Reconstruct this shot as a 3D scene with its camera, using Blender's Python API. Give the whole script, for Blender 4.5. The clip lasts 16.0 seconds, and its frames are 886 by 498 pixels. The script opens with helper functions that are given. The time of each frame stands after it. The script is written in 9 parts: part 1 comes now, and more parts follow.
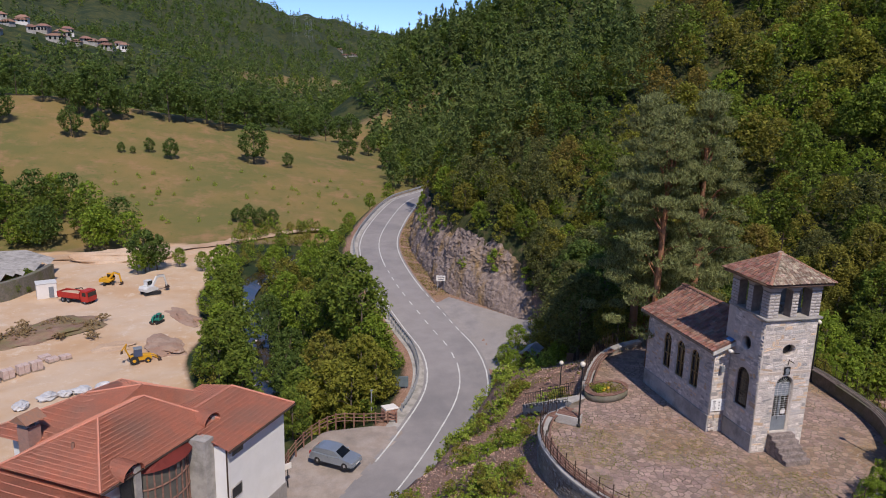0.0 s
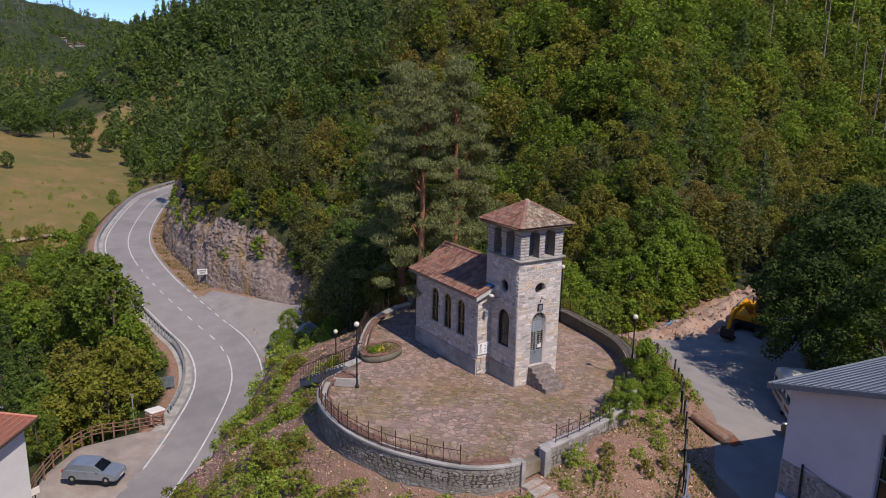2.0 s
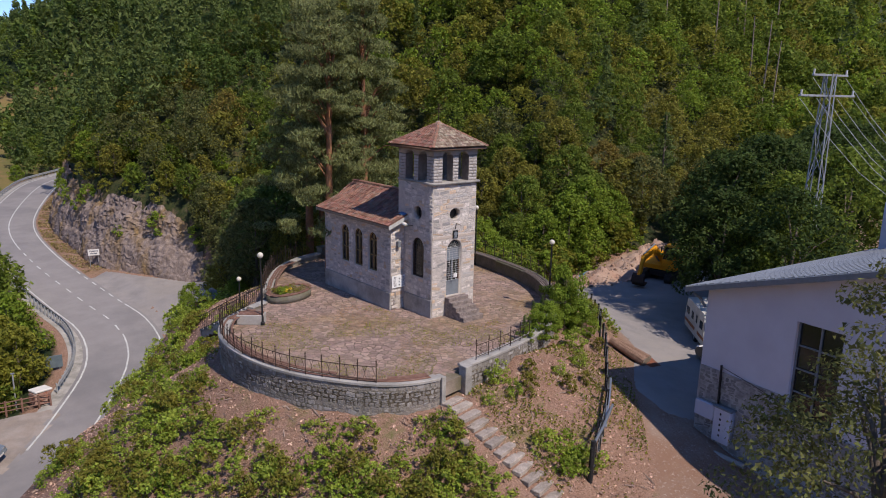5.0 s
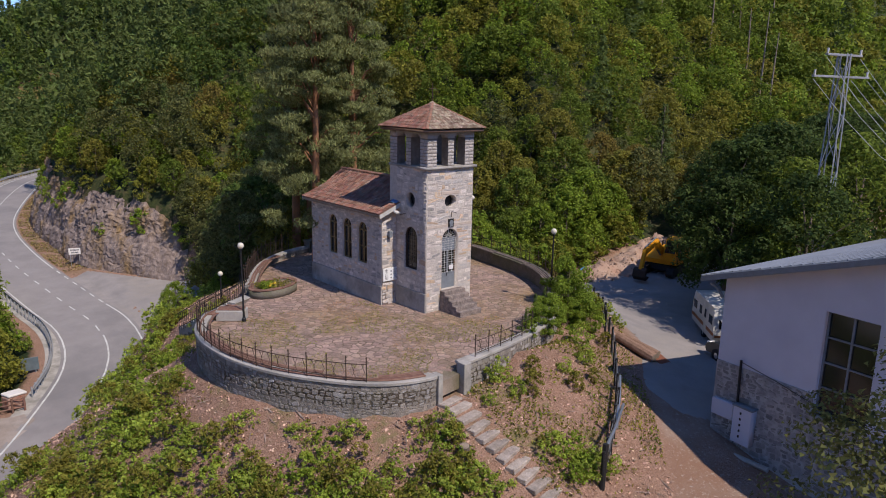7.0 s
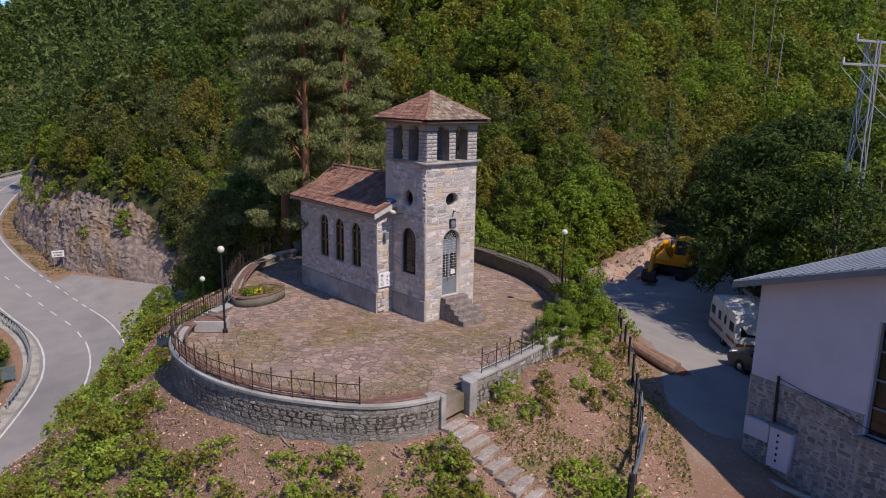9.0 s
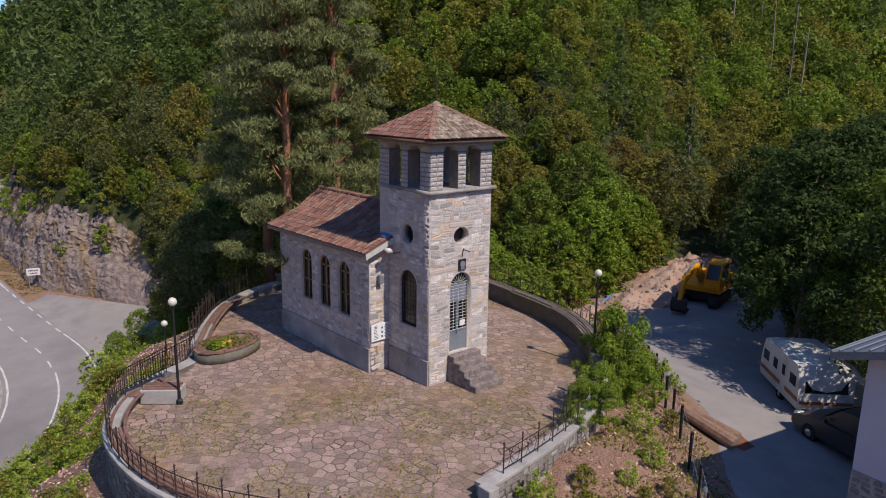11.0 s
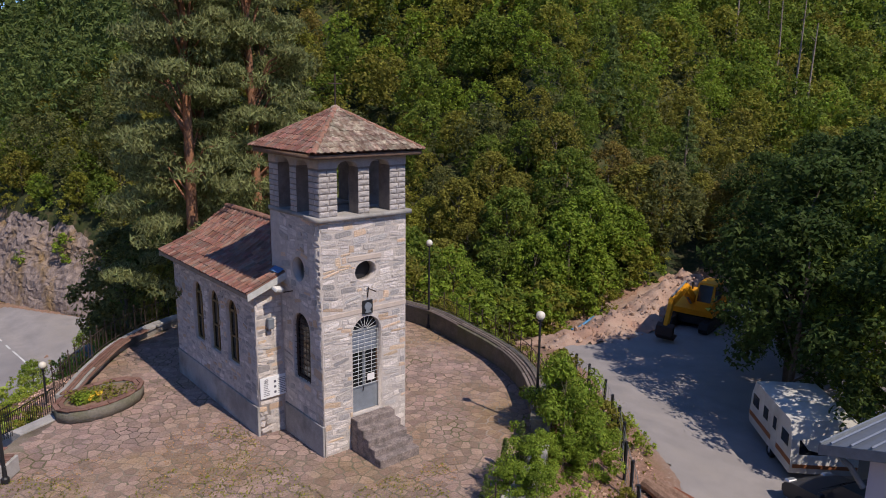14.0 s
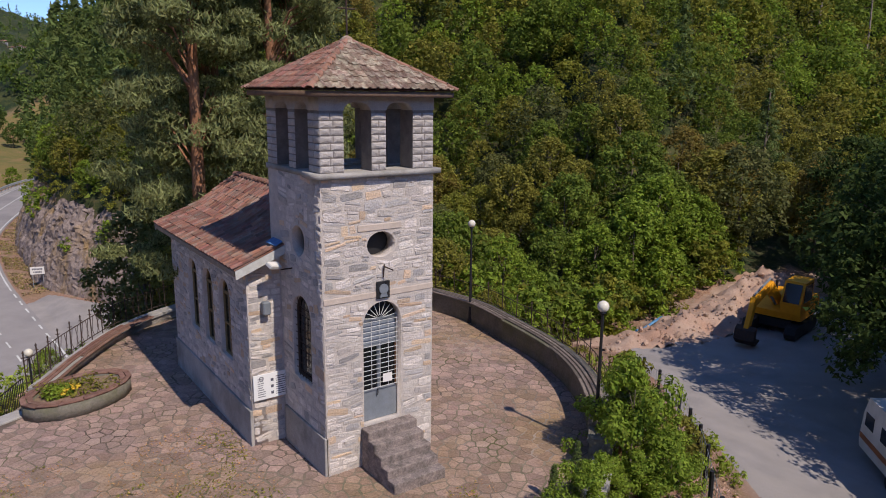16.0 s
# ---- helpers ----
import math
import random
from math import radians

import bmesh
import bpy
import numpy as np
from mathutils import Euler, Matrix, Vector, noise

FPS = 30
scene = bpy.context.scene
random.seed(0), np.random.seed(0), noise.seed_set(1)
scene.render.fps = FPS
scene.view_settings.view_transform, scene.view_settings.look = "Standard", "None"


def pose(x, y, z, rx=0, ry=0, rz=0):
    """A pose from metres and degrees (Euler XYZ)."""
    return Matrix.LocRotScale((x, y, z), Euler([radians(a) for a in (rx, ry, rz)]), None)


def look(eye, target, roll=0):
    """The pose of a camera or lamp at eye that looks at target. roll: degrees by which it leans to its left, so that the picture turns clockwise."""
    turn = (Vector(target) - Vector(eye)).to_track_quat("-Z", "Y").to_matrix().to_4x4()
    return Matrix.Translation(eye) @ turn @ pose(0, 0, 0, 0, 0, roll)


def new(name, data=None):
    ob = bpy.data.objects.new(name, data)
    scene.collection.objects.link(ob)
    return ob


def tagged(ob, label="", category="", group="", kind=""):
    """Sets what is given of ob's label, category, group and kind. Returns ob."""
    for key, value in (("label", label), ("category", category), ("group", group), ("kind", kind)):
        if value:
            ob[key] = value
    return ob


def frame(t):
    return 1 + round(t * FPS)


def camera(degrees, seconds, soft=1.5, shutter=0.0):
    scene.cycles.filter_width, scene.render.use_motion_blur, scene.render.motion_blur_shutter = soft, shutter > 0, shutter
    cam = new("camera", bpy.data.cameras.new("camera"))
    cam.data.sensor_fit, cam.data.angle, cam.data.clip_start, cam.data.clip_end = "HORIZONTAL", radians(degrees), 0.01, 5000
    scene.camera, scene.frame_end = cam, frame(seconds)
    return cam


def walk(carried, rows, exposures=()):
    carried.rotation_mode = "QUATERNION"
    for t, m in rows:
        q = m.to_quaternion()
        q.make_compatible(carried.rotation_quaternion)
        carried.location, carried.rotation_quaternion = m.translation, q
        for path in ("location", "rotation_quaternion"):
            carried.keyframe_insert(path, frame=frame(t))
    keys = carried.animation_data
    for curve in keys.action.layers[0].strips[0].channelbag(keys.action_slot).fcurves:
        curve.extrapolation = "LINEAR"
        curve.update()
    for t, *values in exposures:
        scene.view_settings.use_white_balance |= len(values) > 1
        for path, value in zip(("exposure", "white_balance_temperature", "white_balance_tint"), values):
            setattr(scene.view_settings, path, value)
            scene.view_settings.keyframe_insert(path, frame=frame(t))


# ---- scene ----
cam = camera(64.3, 16.0, soft=1.0)
PATH = [
    (0, (-18.811, -22.84, 14.385), (-18.352, -20.946, 13.937), 1.5),
    (0.5, (-18.737, -22.911, 14.054), (-18.06, -21.083, 13.606), 1.4),
    (1, (-18.763, -22.896, 13.729), (-17.885, -21.156, 13.28), 1.3),
    (1.5, (-18.769, -22.873, 13.365), (-17.786, -21.19, 12.917), 1.3),
    (2, (-18.761, -22.865, 12.974), (-17.702, -21.228, 12.526), 1.3),
    (2.5, (-18.761, -22.867, 12.515), (-17.645, -21.269, 12.068), 1.2),
    (3, (-18.761, -22.854, 11.972), (-17.606, -21.283, 11.525), 1.2),
    (3.5, (-18.728, -22.824, 11.321), (-17.539, -21.279, 10.875), 1.3),
    (4, (-18.645, -22.699, 10.628), (-17.423, -21.179, 10.184), 1.3),
    (4.5, (-18.486, -22.525, 9.996), (-17.24, -21.025, 9.551), 1.3),
    (7, (-17.16, -20.773, 8.659), (-15.881, -19.299, 8.22), 1.1),
    (7.5, (-16.89, -20.372, 8.359), (-15.607, -18.903, 7.918), 1.0),
    (8, (-16.58, -19.935, 8.218), (-15.295, -18.467, 7.78), 1.0),
    (8.5, (-16.198, -19.435, 8.224), (-14.912, -17.968, 7.785), 1.0),
    (9, (-15.742, -18.836, 8.223), (-14.454, -17.371, 7.785), 1.0),
    (11.5, (-11.636, -14.159, 8.543), (-10.352, -12.687, 8.113), 0.8),
    (12, (-10.685, -13.759, 8.597), (-9.404, -12.284, 8.168), 0.8),
    (12.5, (-9.778, -13.857, 8.6), (-8.501, -12.379, 8.171), 0.9),
    (13, (-9.031, -14.142, 8.597), (-7.755, -12.663, 8.168), 0.9),
    (13.5, (-8.539, -14.092, 8.574), (-7.268, -12.609, 8.144), 0.9),
    (14, (-7.891, -13.572, 8.518), (-6.628, -12.082, 8.088), 0.8),
    (14.5, (-6.957, -12.602, 8.401), (-5.706, -11.1, 7.975), 0.8),
    (15, (-6.115, -11.802, 8.15), (-4.886, -10.283, 7.726), 0.7),
    (15.5, (-5.66, -11.41, 7.722), (-4.471, -9.86, 7.297), 0.7),
    (16, (-5.387, -11.265, 7.16), (-4.252, -9.675, 6.731), 0.7),
]
walk(cam, [(t, look(eye, target, roll)) for t, eye, target, roll in PATH])

# ---- light ----
SUN = Vector((0.075, -0.79, 1.0)).normalized()
world = bpy.data.worlds.new("sky")
scene.world = world
world.use_nodes = True
wn = world.node_tree.nodes
wn.clear()
sky = wn.new("ShaderNodeTexSky")
sky.sky_type = "NISHITA"
sky.sun_disc = False
sky.sun_elevation = math.asin(SUN.z)
sky.sun_rotation = math.atan2(SUN.x, SUN.y)
sky.altitude = 1200
sky.air_density = 0.85
sky.dust_density = 0.0
sky.ozone_density = 4.0
bg = wn.new("ShaderNodeBackground")
bg.inputs["Strength"].default_value = 0.15
wo = wn.new("ShaderNodeOutputWorld")
tint = wn.new("ShaderNodeMix")
tint.data_type = "RGBA"
tint.blend_type = "MULTIPLY"
tint.inputs[0].default_value = 1.0
tint.inputs[7].default_value = (0.84, 0.92, 1.12, 1)
world.node_tree.links.new(sky.outputs[0], tint.inputs[6])
world.node_tree.links.new(tint.outputs[2], bg.inputs[0])
world.node_tree.links.new(bg.outputs[0], wo.inputs[0])
sun = new("sun", bpy.data.lights.new("sun", "SUN"))
sun.data.energy = 4.3
sun.data.angle = radians(0.53)
sun.data.color = (1.0, 0.885, 0.775)
sun.matrix_world = look(SUN * 200, (0, 0, 0))
scene.view_settings.exposure = 0.0


# ---- materials ----
def mat(name, col, col2=None, scale=3.0, rough=0.85, metal=0.0, bump=0.0, bscale=30.0, fine=0.25, col3=None, scale3=0.4,
        vary=0.0, island=False, spec=0.3, trans=0.0, stretch=None):
    """Procedural surface: two colours mixed by noise at one scale, a third in large stains, fine grain, relief."""
    m = bpy.data.materials.new(name)
    m.use_nodes = True
    nt = m.node_tree
    n, l = nt.nodes, nt.links
    b = n["Principled BSDF"]
    b.inputs["Roughness"].default_value = rough
    b.inputs["Metallic"].default_value = metal
    b.inputs["Specular IOR Level"].default_value = spec
    tc = n.new("ShaderNodeTexCoord")
    co = tc.outputs["Object"]
    geo = n.new("ShaderNodeNewGeometry")
    co = geo.outputs["Position"]
    if stretch:
        mp = n.new("ShaderNodeMapping")
        mp.inputs["Scale"].default_value = stretch
        l.new(co, mp.inputs[0])
        co = mp.outputs[0]

    def tex(s, detail=5.0, ro=0.6):
        t = n.new("ShaderNodeTexNoise")
        t.inputs["Scale"].default_value = s
        t.inputs["Detail"].default_value = detail
        t.inputs["Roughness"].default_value = ro
        l.new(co, t.inputs["Vector"])
        return t

    def ramp(src, a, c):
        r = n.new("ShaderNodeMapRange")
        r.inputs["From Min"].default_value = a
        r.inputs["From Max"].default_value = c
        l.new(src, r.inputs["Value"])
        return r.outputs[0]

    def mix(f, a, c, kind="MIX"):
        x = n.new("ShaderNodeMix")
        x.data_type = "RGBA"
        x.blend_type = kind
        if isinstance(f, float):
            x.inputs[0].default_value = f
        else:
            l.new(f, x.inputs[0])
        for s, v in ((6, a), (7, c)):
            if isinstance(v, tuple):
                x.inputs[s].default_value = (*v, 1)
            else:
                l.new(v, x.inputs[s])
        return x.outputs[2]

    out = col
    if col2:
        out = mix(ramp(tex(scale).outputs[0], 0.35, 0.65), col, col2)
    if col3:
        out = mix(ramp(tex(scale3, 6.0, 0.65).outputs[0], 0.45, 0.68), out, col3)
    if vary:
        if island:
            src = geo.outputs["Random Per Island"]
        else:
            oi = n.new("ShaderNodeObjectInfo")
            src = oi.outputs["Random"]
        hsv = n.new("ShaderNodeHueSaturation")
        l.new(ramp(src, -0.5 / vary + 0.5, 0.5 / vary + 0.5), hsv.inputs["Value"])
        vmul = n.new("ShaderNodeMath")
        vmul.operation = "MULTIPLY_ADD"
        l.new(src, vmul.inputs[0])
        vmul.inputs[1].default_value = 2 * vary
        vmul.inputs[2].default_value = 1 - vary
        l.new(vmul.outputs[0], hsv.inputs["Value"])
        hm = n.new("ShaderNodeMath")
        hm.operation = "MULTIPLY_ADD"
        wn2 = n.new("ShaderNodeTexWhiteNoise")
        wn2.noise_dimensions = "1D"
        l.new(src, wn2.inputs["W"])
        l.new(wn2.outputs[0], hm.inputs[0])
        hm.inputs[1].default_value = 0.06 * vary
        hm.inputs[2].default_value = 0.5 - 0.03 * vary
        l.new(hm.outputs[0], hsv.inputs["Hue"])
        if isinstance(out, tuple):
            hsv.inputs["Color"].default_value = (*out, 1)
        else:
            l.new(out, hsv.inputs["Color"])
        out = hsv.outputs[0]
    if fine:
        g = ramp(tex(bscale, 6.0, 0.7).outputs[0], 0.2, 0.8)
        gm = n.new("ShaderNodeMath")
        gm.operation = "MULTIPLY_ADD"
        l.new(g, gm.inputs[0])
        gm.inputs[1].default_value = 2 * fine
        gm.inputs[2].default_value = 1 - fine
        cc = n.new("ShaderNodeCombineColor")
        for i in range(3):
            l.new(gm.outputs[0], cc.inputs[i])
        out = mix(1.0, out, cc.outputs[0], "MULTIPLY")
    if isinstance(out, tuple):
        b.inputs["Base Color"].default_value = (*out, 1)
    else:
        l.new(out, b.inputs["Base Color"])
    if bump:
        bn = n.new("ShaderNodeBump")
        bn.inputs["Strength"].default_value = min(1.0, bump)
        bn.inputs["Distance"].default_value = 0.03 * max(1.0, bump)
        l.new(tex(bscale, 6.0, 0.65).outputs[0], bn.inputs["Height"])
        l.new(bn.outputs[0], b.inputs["Normal"])
    if trans:
        t = n.new("ShaderNodeBsdfTranslucent")
        if isinstance(out, tuple):
            t.inputs[0].default_value = (*out, 1)
        else:
            l.new(out, t.inputs[0])
        ms = n.new("ShaderNodeMixShader")
        ms.inputs[0].default_value = trans
        l.new(b.outputs[0], ms.inputs[1])
        l.new(t.outputs[0], ms.inputs[2])
        l.new(ms.outputs[0], n["Material Output"].inputs[0])
    return m


M_ASPHALT = mat("asphalt", (0.25, 0.23, 0.23), (0.285, 0.265, 0.262), 0.6, 0.9, bump=0.3, bscale=60, col3=(0.19, 0.18, 0.185), scale3=0.12, fine=0.15)
M_OLDASPHALT = mat("old_asphalt", (0.24, 0.222, 0.218), (0.315, 0.287, 0.278), 0.7, 0.92, bump=0.4, bscale=40, col3=(0.30, 0.27, 0.25), scale3=0.25, fine=0.2)
M_LINE = mat("road_paint", (0.62, 0.62, 0.60), (0.45, 0.45, 0.44), 2.0, 0.7, fine=0.15)
M_DIRT = mat("pale_dirt", (0.46, 0.33, 0.23), (0.54, 0.42, 0.32), 0.25, 0.95, bump=0.6, bscale=6, col3=(0.40, 0.25, 0.15), scale3=0.05, fine=0.2)
M_LITTER = mat("leaf_litter", (0.20, 0.12, 0.085), (0.30, 0.20, 0.15), 1.2, 0.95, bump=0.8, bscale=14, col3=(0.13, 0.13, 0.05), scale3=0.3, fine=0.35)
M_CONC = mat("concrete", (0.34, 0.32, 0.30), (0.44, 0.41, 0.38), 1.5, 0.9, bump=0.4, bscale=40, col3=(0.22, 0.21, 0.19), scale3=0.9, fine=0.2)
M_MORTAR = mat("mortar", (0.58, 0.515, 0.465), (0.46, 0.41, 0.375), 5.0, 0.95, bump=0.6, bscale=50, fine=0.25)
M_STONE = mat("rubble_stone", (0.62, 0.55, 0.50), (0.48, 0.435, 0.405), 7.0, 0.9, bump=1.0, bscale=24, vary=0.24, col3=(0.66, 0.60, 0.555), scale3=2.0, fine=0.25)
M_STONEO = mat("ochre_stone", (0.62, 0.45, 0.31), (0.54, 0.42, 0.32), 6.0, 0.9, bump=0.9, bscale=28, vary=0.2, fine=0.25)
M_STONED = mat("grey_stone", (0.37, 0.345, 0.335), (0.46, 0.43, 0.41), 6.0, 0.9, bump=0.9, bscale=28, vary=0.25, fine=0.25)
M_FLAG = mat("flagstone", (0.36, 0.25, 0.205), (0.255, 0.185, 0.16), 2.5, 0.9, bump=0.8, bscale=20, vary=0.24, col3=(0.27, 0.18, 0.105), scale3=0.3, fine=0.55)
M_JOINT = mat("paving_joint", (0.09, 0.066, 0.05), (0.36, 0.29, 0.24), 0.35, 0.95, bump=0.6, bscale=40, col3=(0.105, 0.10, 0.045), scale3=0.4, fine=0.3)
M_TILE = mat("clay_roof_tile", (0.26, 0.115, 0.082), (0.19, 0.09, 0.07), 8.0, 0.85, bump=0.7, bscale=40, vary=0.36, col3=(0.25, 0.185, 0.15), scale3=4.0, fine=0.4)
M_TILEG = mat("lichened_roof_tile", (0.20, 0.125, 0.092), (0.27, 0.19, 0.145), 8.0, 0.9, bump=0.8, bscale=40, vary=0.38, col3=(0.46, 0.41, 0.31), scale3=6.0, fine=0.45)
M_RIDGE = mat("ridge_tile", (0.32, 0.155, 0.10), (0.25, 0.15, 0.115), 6.0, 0.85, bump=0.4, bscale=45, vary=0.2, fine=0.2)
M_PLASTER = mat("white_plaster", (0.72, 0.69, 0.66), (0.66, 0.63, 0.60), 1.0, 0.9, bump=0.15, bscale=60, fine=0.06)
M_WHITEW = mat("white_render", (0.80, 0.79, 0.78), (0.75, 0.74, 0.73), 1.0, 0.9, bump=0.15, bscale=60, fine=0.06)
# White plaster with the blue cast of sky-lit shade mixed into its colour.
M_WALLW = mat("sky_shade_plaster", (0.56, 0.56, 0.64), (0.51, 0.51, 0.59), 0.8, 0.9, bump=0.15, bscale=60, fine=0.06)
M_HROOF = mat("red_tile_roof", (0.60, 0.235, 0.155), (0.50, 0.215, 0.15), 1.5, 0.75, bump=0.5, bscale=16, col3=(0.42, 0.22, 0.165), scale3=0.3, fine=0.25)
M_WROOF = mat("grey_sheet_roof", (0.17, 0.19, 0.23), (0.21, 0.23, 0.27), 1.0, 0.45, metal=0.3, fine=0.08, bscale=8)
M_IRON = mat("rusty_iron", (0.085, 0.05, 0.035), (0.05, 0.04, 0.038), 12.0, 0.8, metal=0.3, fine=0.3)
M_BLACK = mat("black_paint", (0.02, 0.02, 0.022), None, rough=0.5, fine=0.1)
M_WOODD = mat("weathered_brown_wood", (0.15, 0.075, 0.055), (0.22, 0.13, 0.10), 5.0, 0.8, bump=0.3, bscale=40, vary=0.2, fine=0.25)
M_FASCIA = mat("aged_fascia_board", (0.34, 0.27, 0.21), (0.24, 0.19, 0.15), 4.0, 0.85, bump=0.4, bscale=50, fine=0.25)
M_BARK = mat("bark", (0.11, 0.085, 0.065), (0.17, 0.14, 0.11), 4.0, 0.95, bump=0.8, bscale=20, fine=0.3)
M_PBARK = mat("pine_bark", (0.34, 0.155, 0.08), (0.22, 0.12, 0.075), 4.0, 0.95, bump=0.8, bscale=18, fine=0.3)
LEAF = {}
# The darkest broadleaf green has the yard trees' deep shade put into it.
for nm, c1, c2, va in (("broad_leaf", (0.175, 0.235, 0.036), (0.138, 0.195, 0.032), 0.3), ("bright_leaf", (0.235, 0.325, 0.040), (0.19, 0.275, 0.036), 0.3),
                       ("olive_leaf", (0.26, 0.248, 0.048), (0.205, 0.208, 0.040), 0.3), ("khaki_leaf", (0.26, 0.268, 0.042), (0.215, 0.23, 0.036), 0.3), ("dark_leaf", (0.125, 0.185, 0.042), (0.096, 0.152, 0.037), 0.3), ("shadowed_leaf", (0.075, 0.115, 0.028), (0.055, 0.09, 0.024), 0.3),
                       ("pine_needle", (0.235, 0.265, 0.105), (0.19, 0.22, 0.088), 0.4), ("spruce_needle", (0.15, 0.20, 0.06), (0.12, 0.17, 0.05), 0.3), ("russet_leaf", (0.26, 0.205, 0.052), (0.21, 0.178, 0.045), 0.3),
                       ("bramble_leaf", (0.34, 0.43, 0.070), (0.28, 0.365, 0.06), 0.3), ("straw_leaf", (0.42, 0.33, 0.19), (0.33, 0.25, 0.13), 0.3), ("dull_leaf", (0.165, 0.178, 0.060), (0.13, 0.15, 0.052), 0.35), ("brown_leaf", (0.264, 0.179, 0.065), (0.211, 0.141, 0.052), 0.35)):
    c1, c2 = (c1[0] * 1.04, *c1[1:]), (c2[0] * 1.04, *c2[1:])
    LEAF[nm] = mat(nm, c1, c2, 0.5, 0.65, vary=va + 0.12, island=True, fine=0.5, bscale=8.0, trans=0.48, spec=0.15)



# ---- helpers for building ----
def thing(name, label, category, group="", kind="", at=None):
    ob = new(name)
    ob.empty_display_size = 0.2
    if at is not None:
        ob.matrix_world = at
    return tagged(ob, label, category, group, kind)


def mesh_of(bm, name, material, smooth=False):
    me = bpy.data.meshes.new(name)
    bm.normal_update()
    bm.to_mesh(me)
    bm.free()
    for m in material if isinstance(material, (list, tuple)) else [material]:
        me.materials.append(m)
    if smooth:
        me.polygons.foreach_set("use_smooth", [True] * len(me.polygons))
    return me


def part(name, bm, material, parent=None, label="", smooth=False, kind=""):
    me = bm if isinstance(bm, bpy.types.Mesh) else mesh_of(bm, name, material, smooth)
    ob = new(name, me)
    if parent is not None:
        ob.parent = parent
    return tagged(ob, label, kind=kind)


def box(x0, x1, y0, y1, z0, z1, bevel=0.0, bm=None, m=None):
    """A box between two corners, with bevelled edges; m turns it."""
    bm = bm or bmesh.new()
    vs = [bm.verts.new((x, y, z)) for z in (z0, z1) for x, y in ((x0, y0), (x1, y0), (x1, y1), (x0, y1))]
    fs = [bm.faces.new([vs[i] for i in f]) for f in ((3, 2, 1, 0), (4, 5, 6, 7), (0, 1, 5, 4), (1, 2, 6, 5), (2, 3, 7, 6), (3, 0, 4, 7))]
    if bevel:
        es = list({e for f in fs for e in f.edges})
        r = bmesh.ops.bevel(bm, geom=es, offset=bevel, segments=1, affect="EDGES", profile=0.5)
        if m is not None:
            bmesh.ops.transform(bm, matrix=m, verts=list({v for f in r["faces"] for v in f.verts} | {v for v in vs if v.is_valid}))
    elif m is not None:
        bmesh.ops.transform(bm, matrix=m, verts=vs)
    return bm


def tube(points, r, sides=6, bm=None, r1=None, cap=True):
    """A round bar along points, tapering from r to r1."""
    bm = bm or bmesh.new()
    pts = [Vector(p) for p in points]
    r1 = r if r1 is None else r1
    rings = []
    for i, p in enumerate(pts):
        d = (pts[min(i + 1, len(pts) - 1)] - pts[max(i - 1, 0)]).normalized()
        a = d.cross(Vector((0, 0, 1)) if abs(d.z) < 0.9 else Vector((1, 0, 0))).normalized()
        c = d.cross(a)
        rr = r + (r1 - r) * i / max(1, len(pts) - 1)
        rings.append([bm.verts.new(p + rr * (math.cos(t) * a + math.sin(t) * c)) for t in (2 * math.pi * k / sides for k in range(sides))])
    for A, B in zip(rings, rings[1:]):
        for k in range(sides):
            bm.faces.new((A[k], A[(k + 1) % sides], B[(k + 1) % sides], B[k]))
    if cap:
        bm.faces.new(rings[0][::-1])
        bm.faces.new(rings[-1])
    return bm


def lathe(profile, sides=16, bm=None, at=(0, 0, 0)):
    """A turned shape from (radius, height) pairs."""
    bm = bm or bmesh.new()
    rings = [[bm.verts.new((at[0] + max(r, 1e-4) * math.cos(2 * math.pi * k / sides), at[1] + max(r, 1e-4) * math.sin(2 * math.pi * k / sides), at[2] + z)) for k in range(sides)] for r, z in profile]
    for A, B in zip(rings, rings[1:]):
        for k in range(sides):
            bm.faces.new((A[k], A[(k + 1) % sides], B[(k + 1) % sides], B[k]))
    bm.faces.new(rings[0][::-1])
    bm.faces.new(rings[-1])
    return bm


def arch(x0, x1, z0, z1, n=10, segs=None):
    """Outline of an opening with a round head whose top is at z1."""
    r = (x1 - x0) / 2
    rise = min(r, z1 - z0) if segs is None else segs
    cx = (x0 + x1) / 2
    return [(x0, z0), (x1, z0)] + [(cx + r * math.cos(math.pi * k / n), z1 - rise + rise * math.sin(math.pi * k / n)) for k in range(n + 1)]


def circle(cx, cz, r, n=18, rz=None):
    return [(cx + r * math.cos(2 * math.pi * k / n), cz + (rz or r) * math.sin(2 * math.pi * k / n)) for k in range(n)]


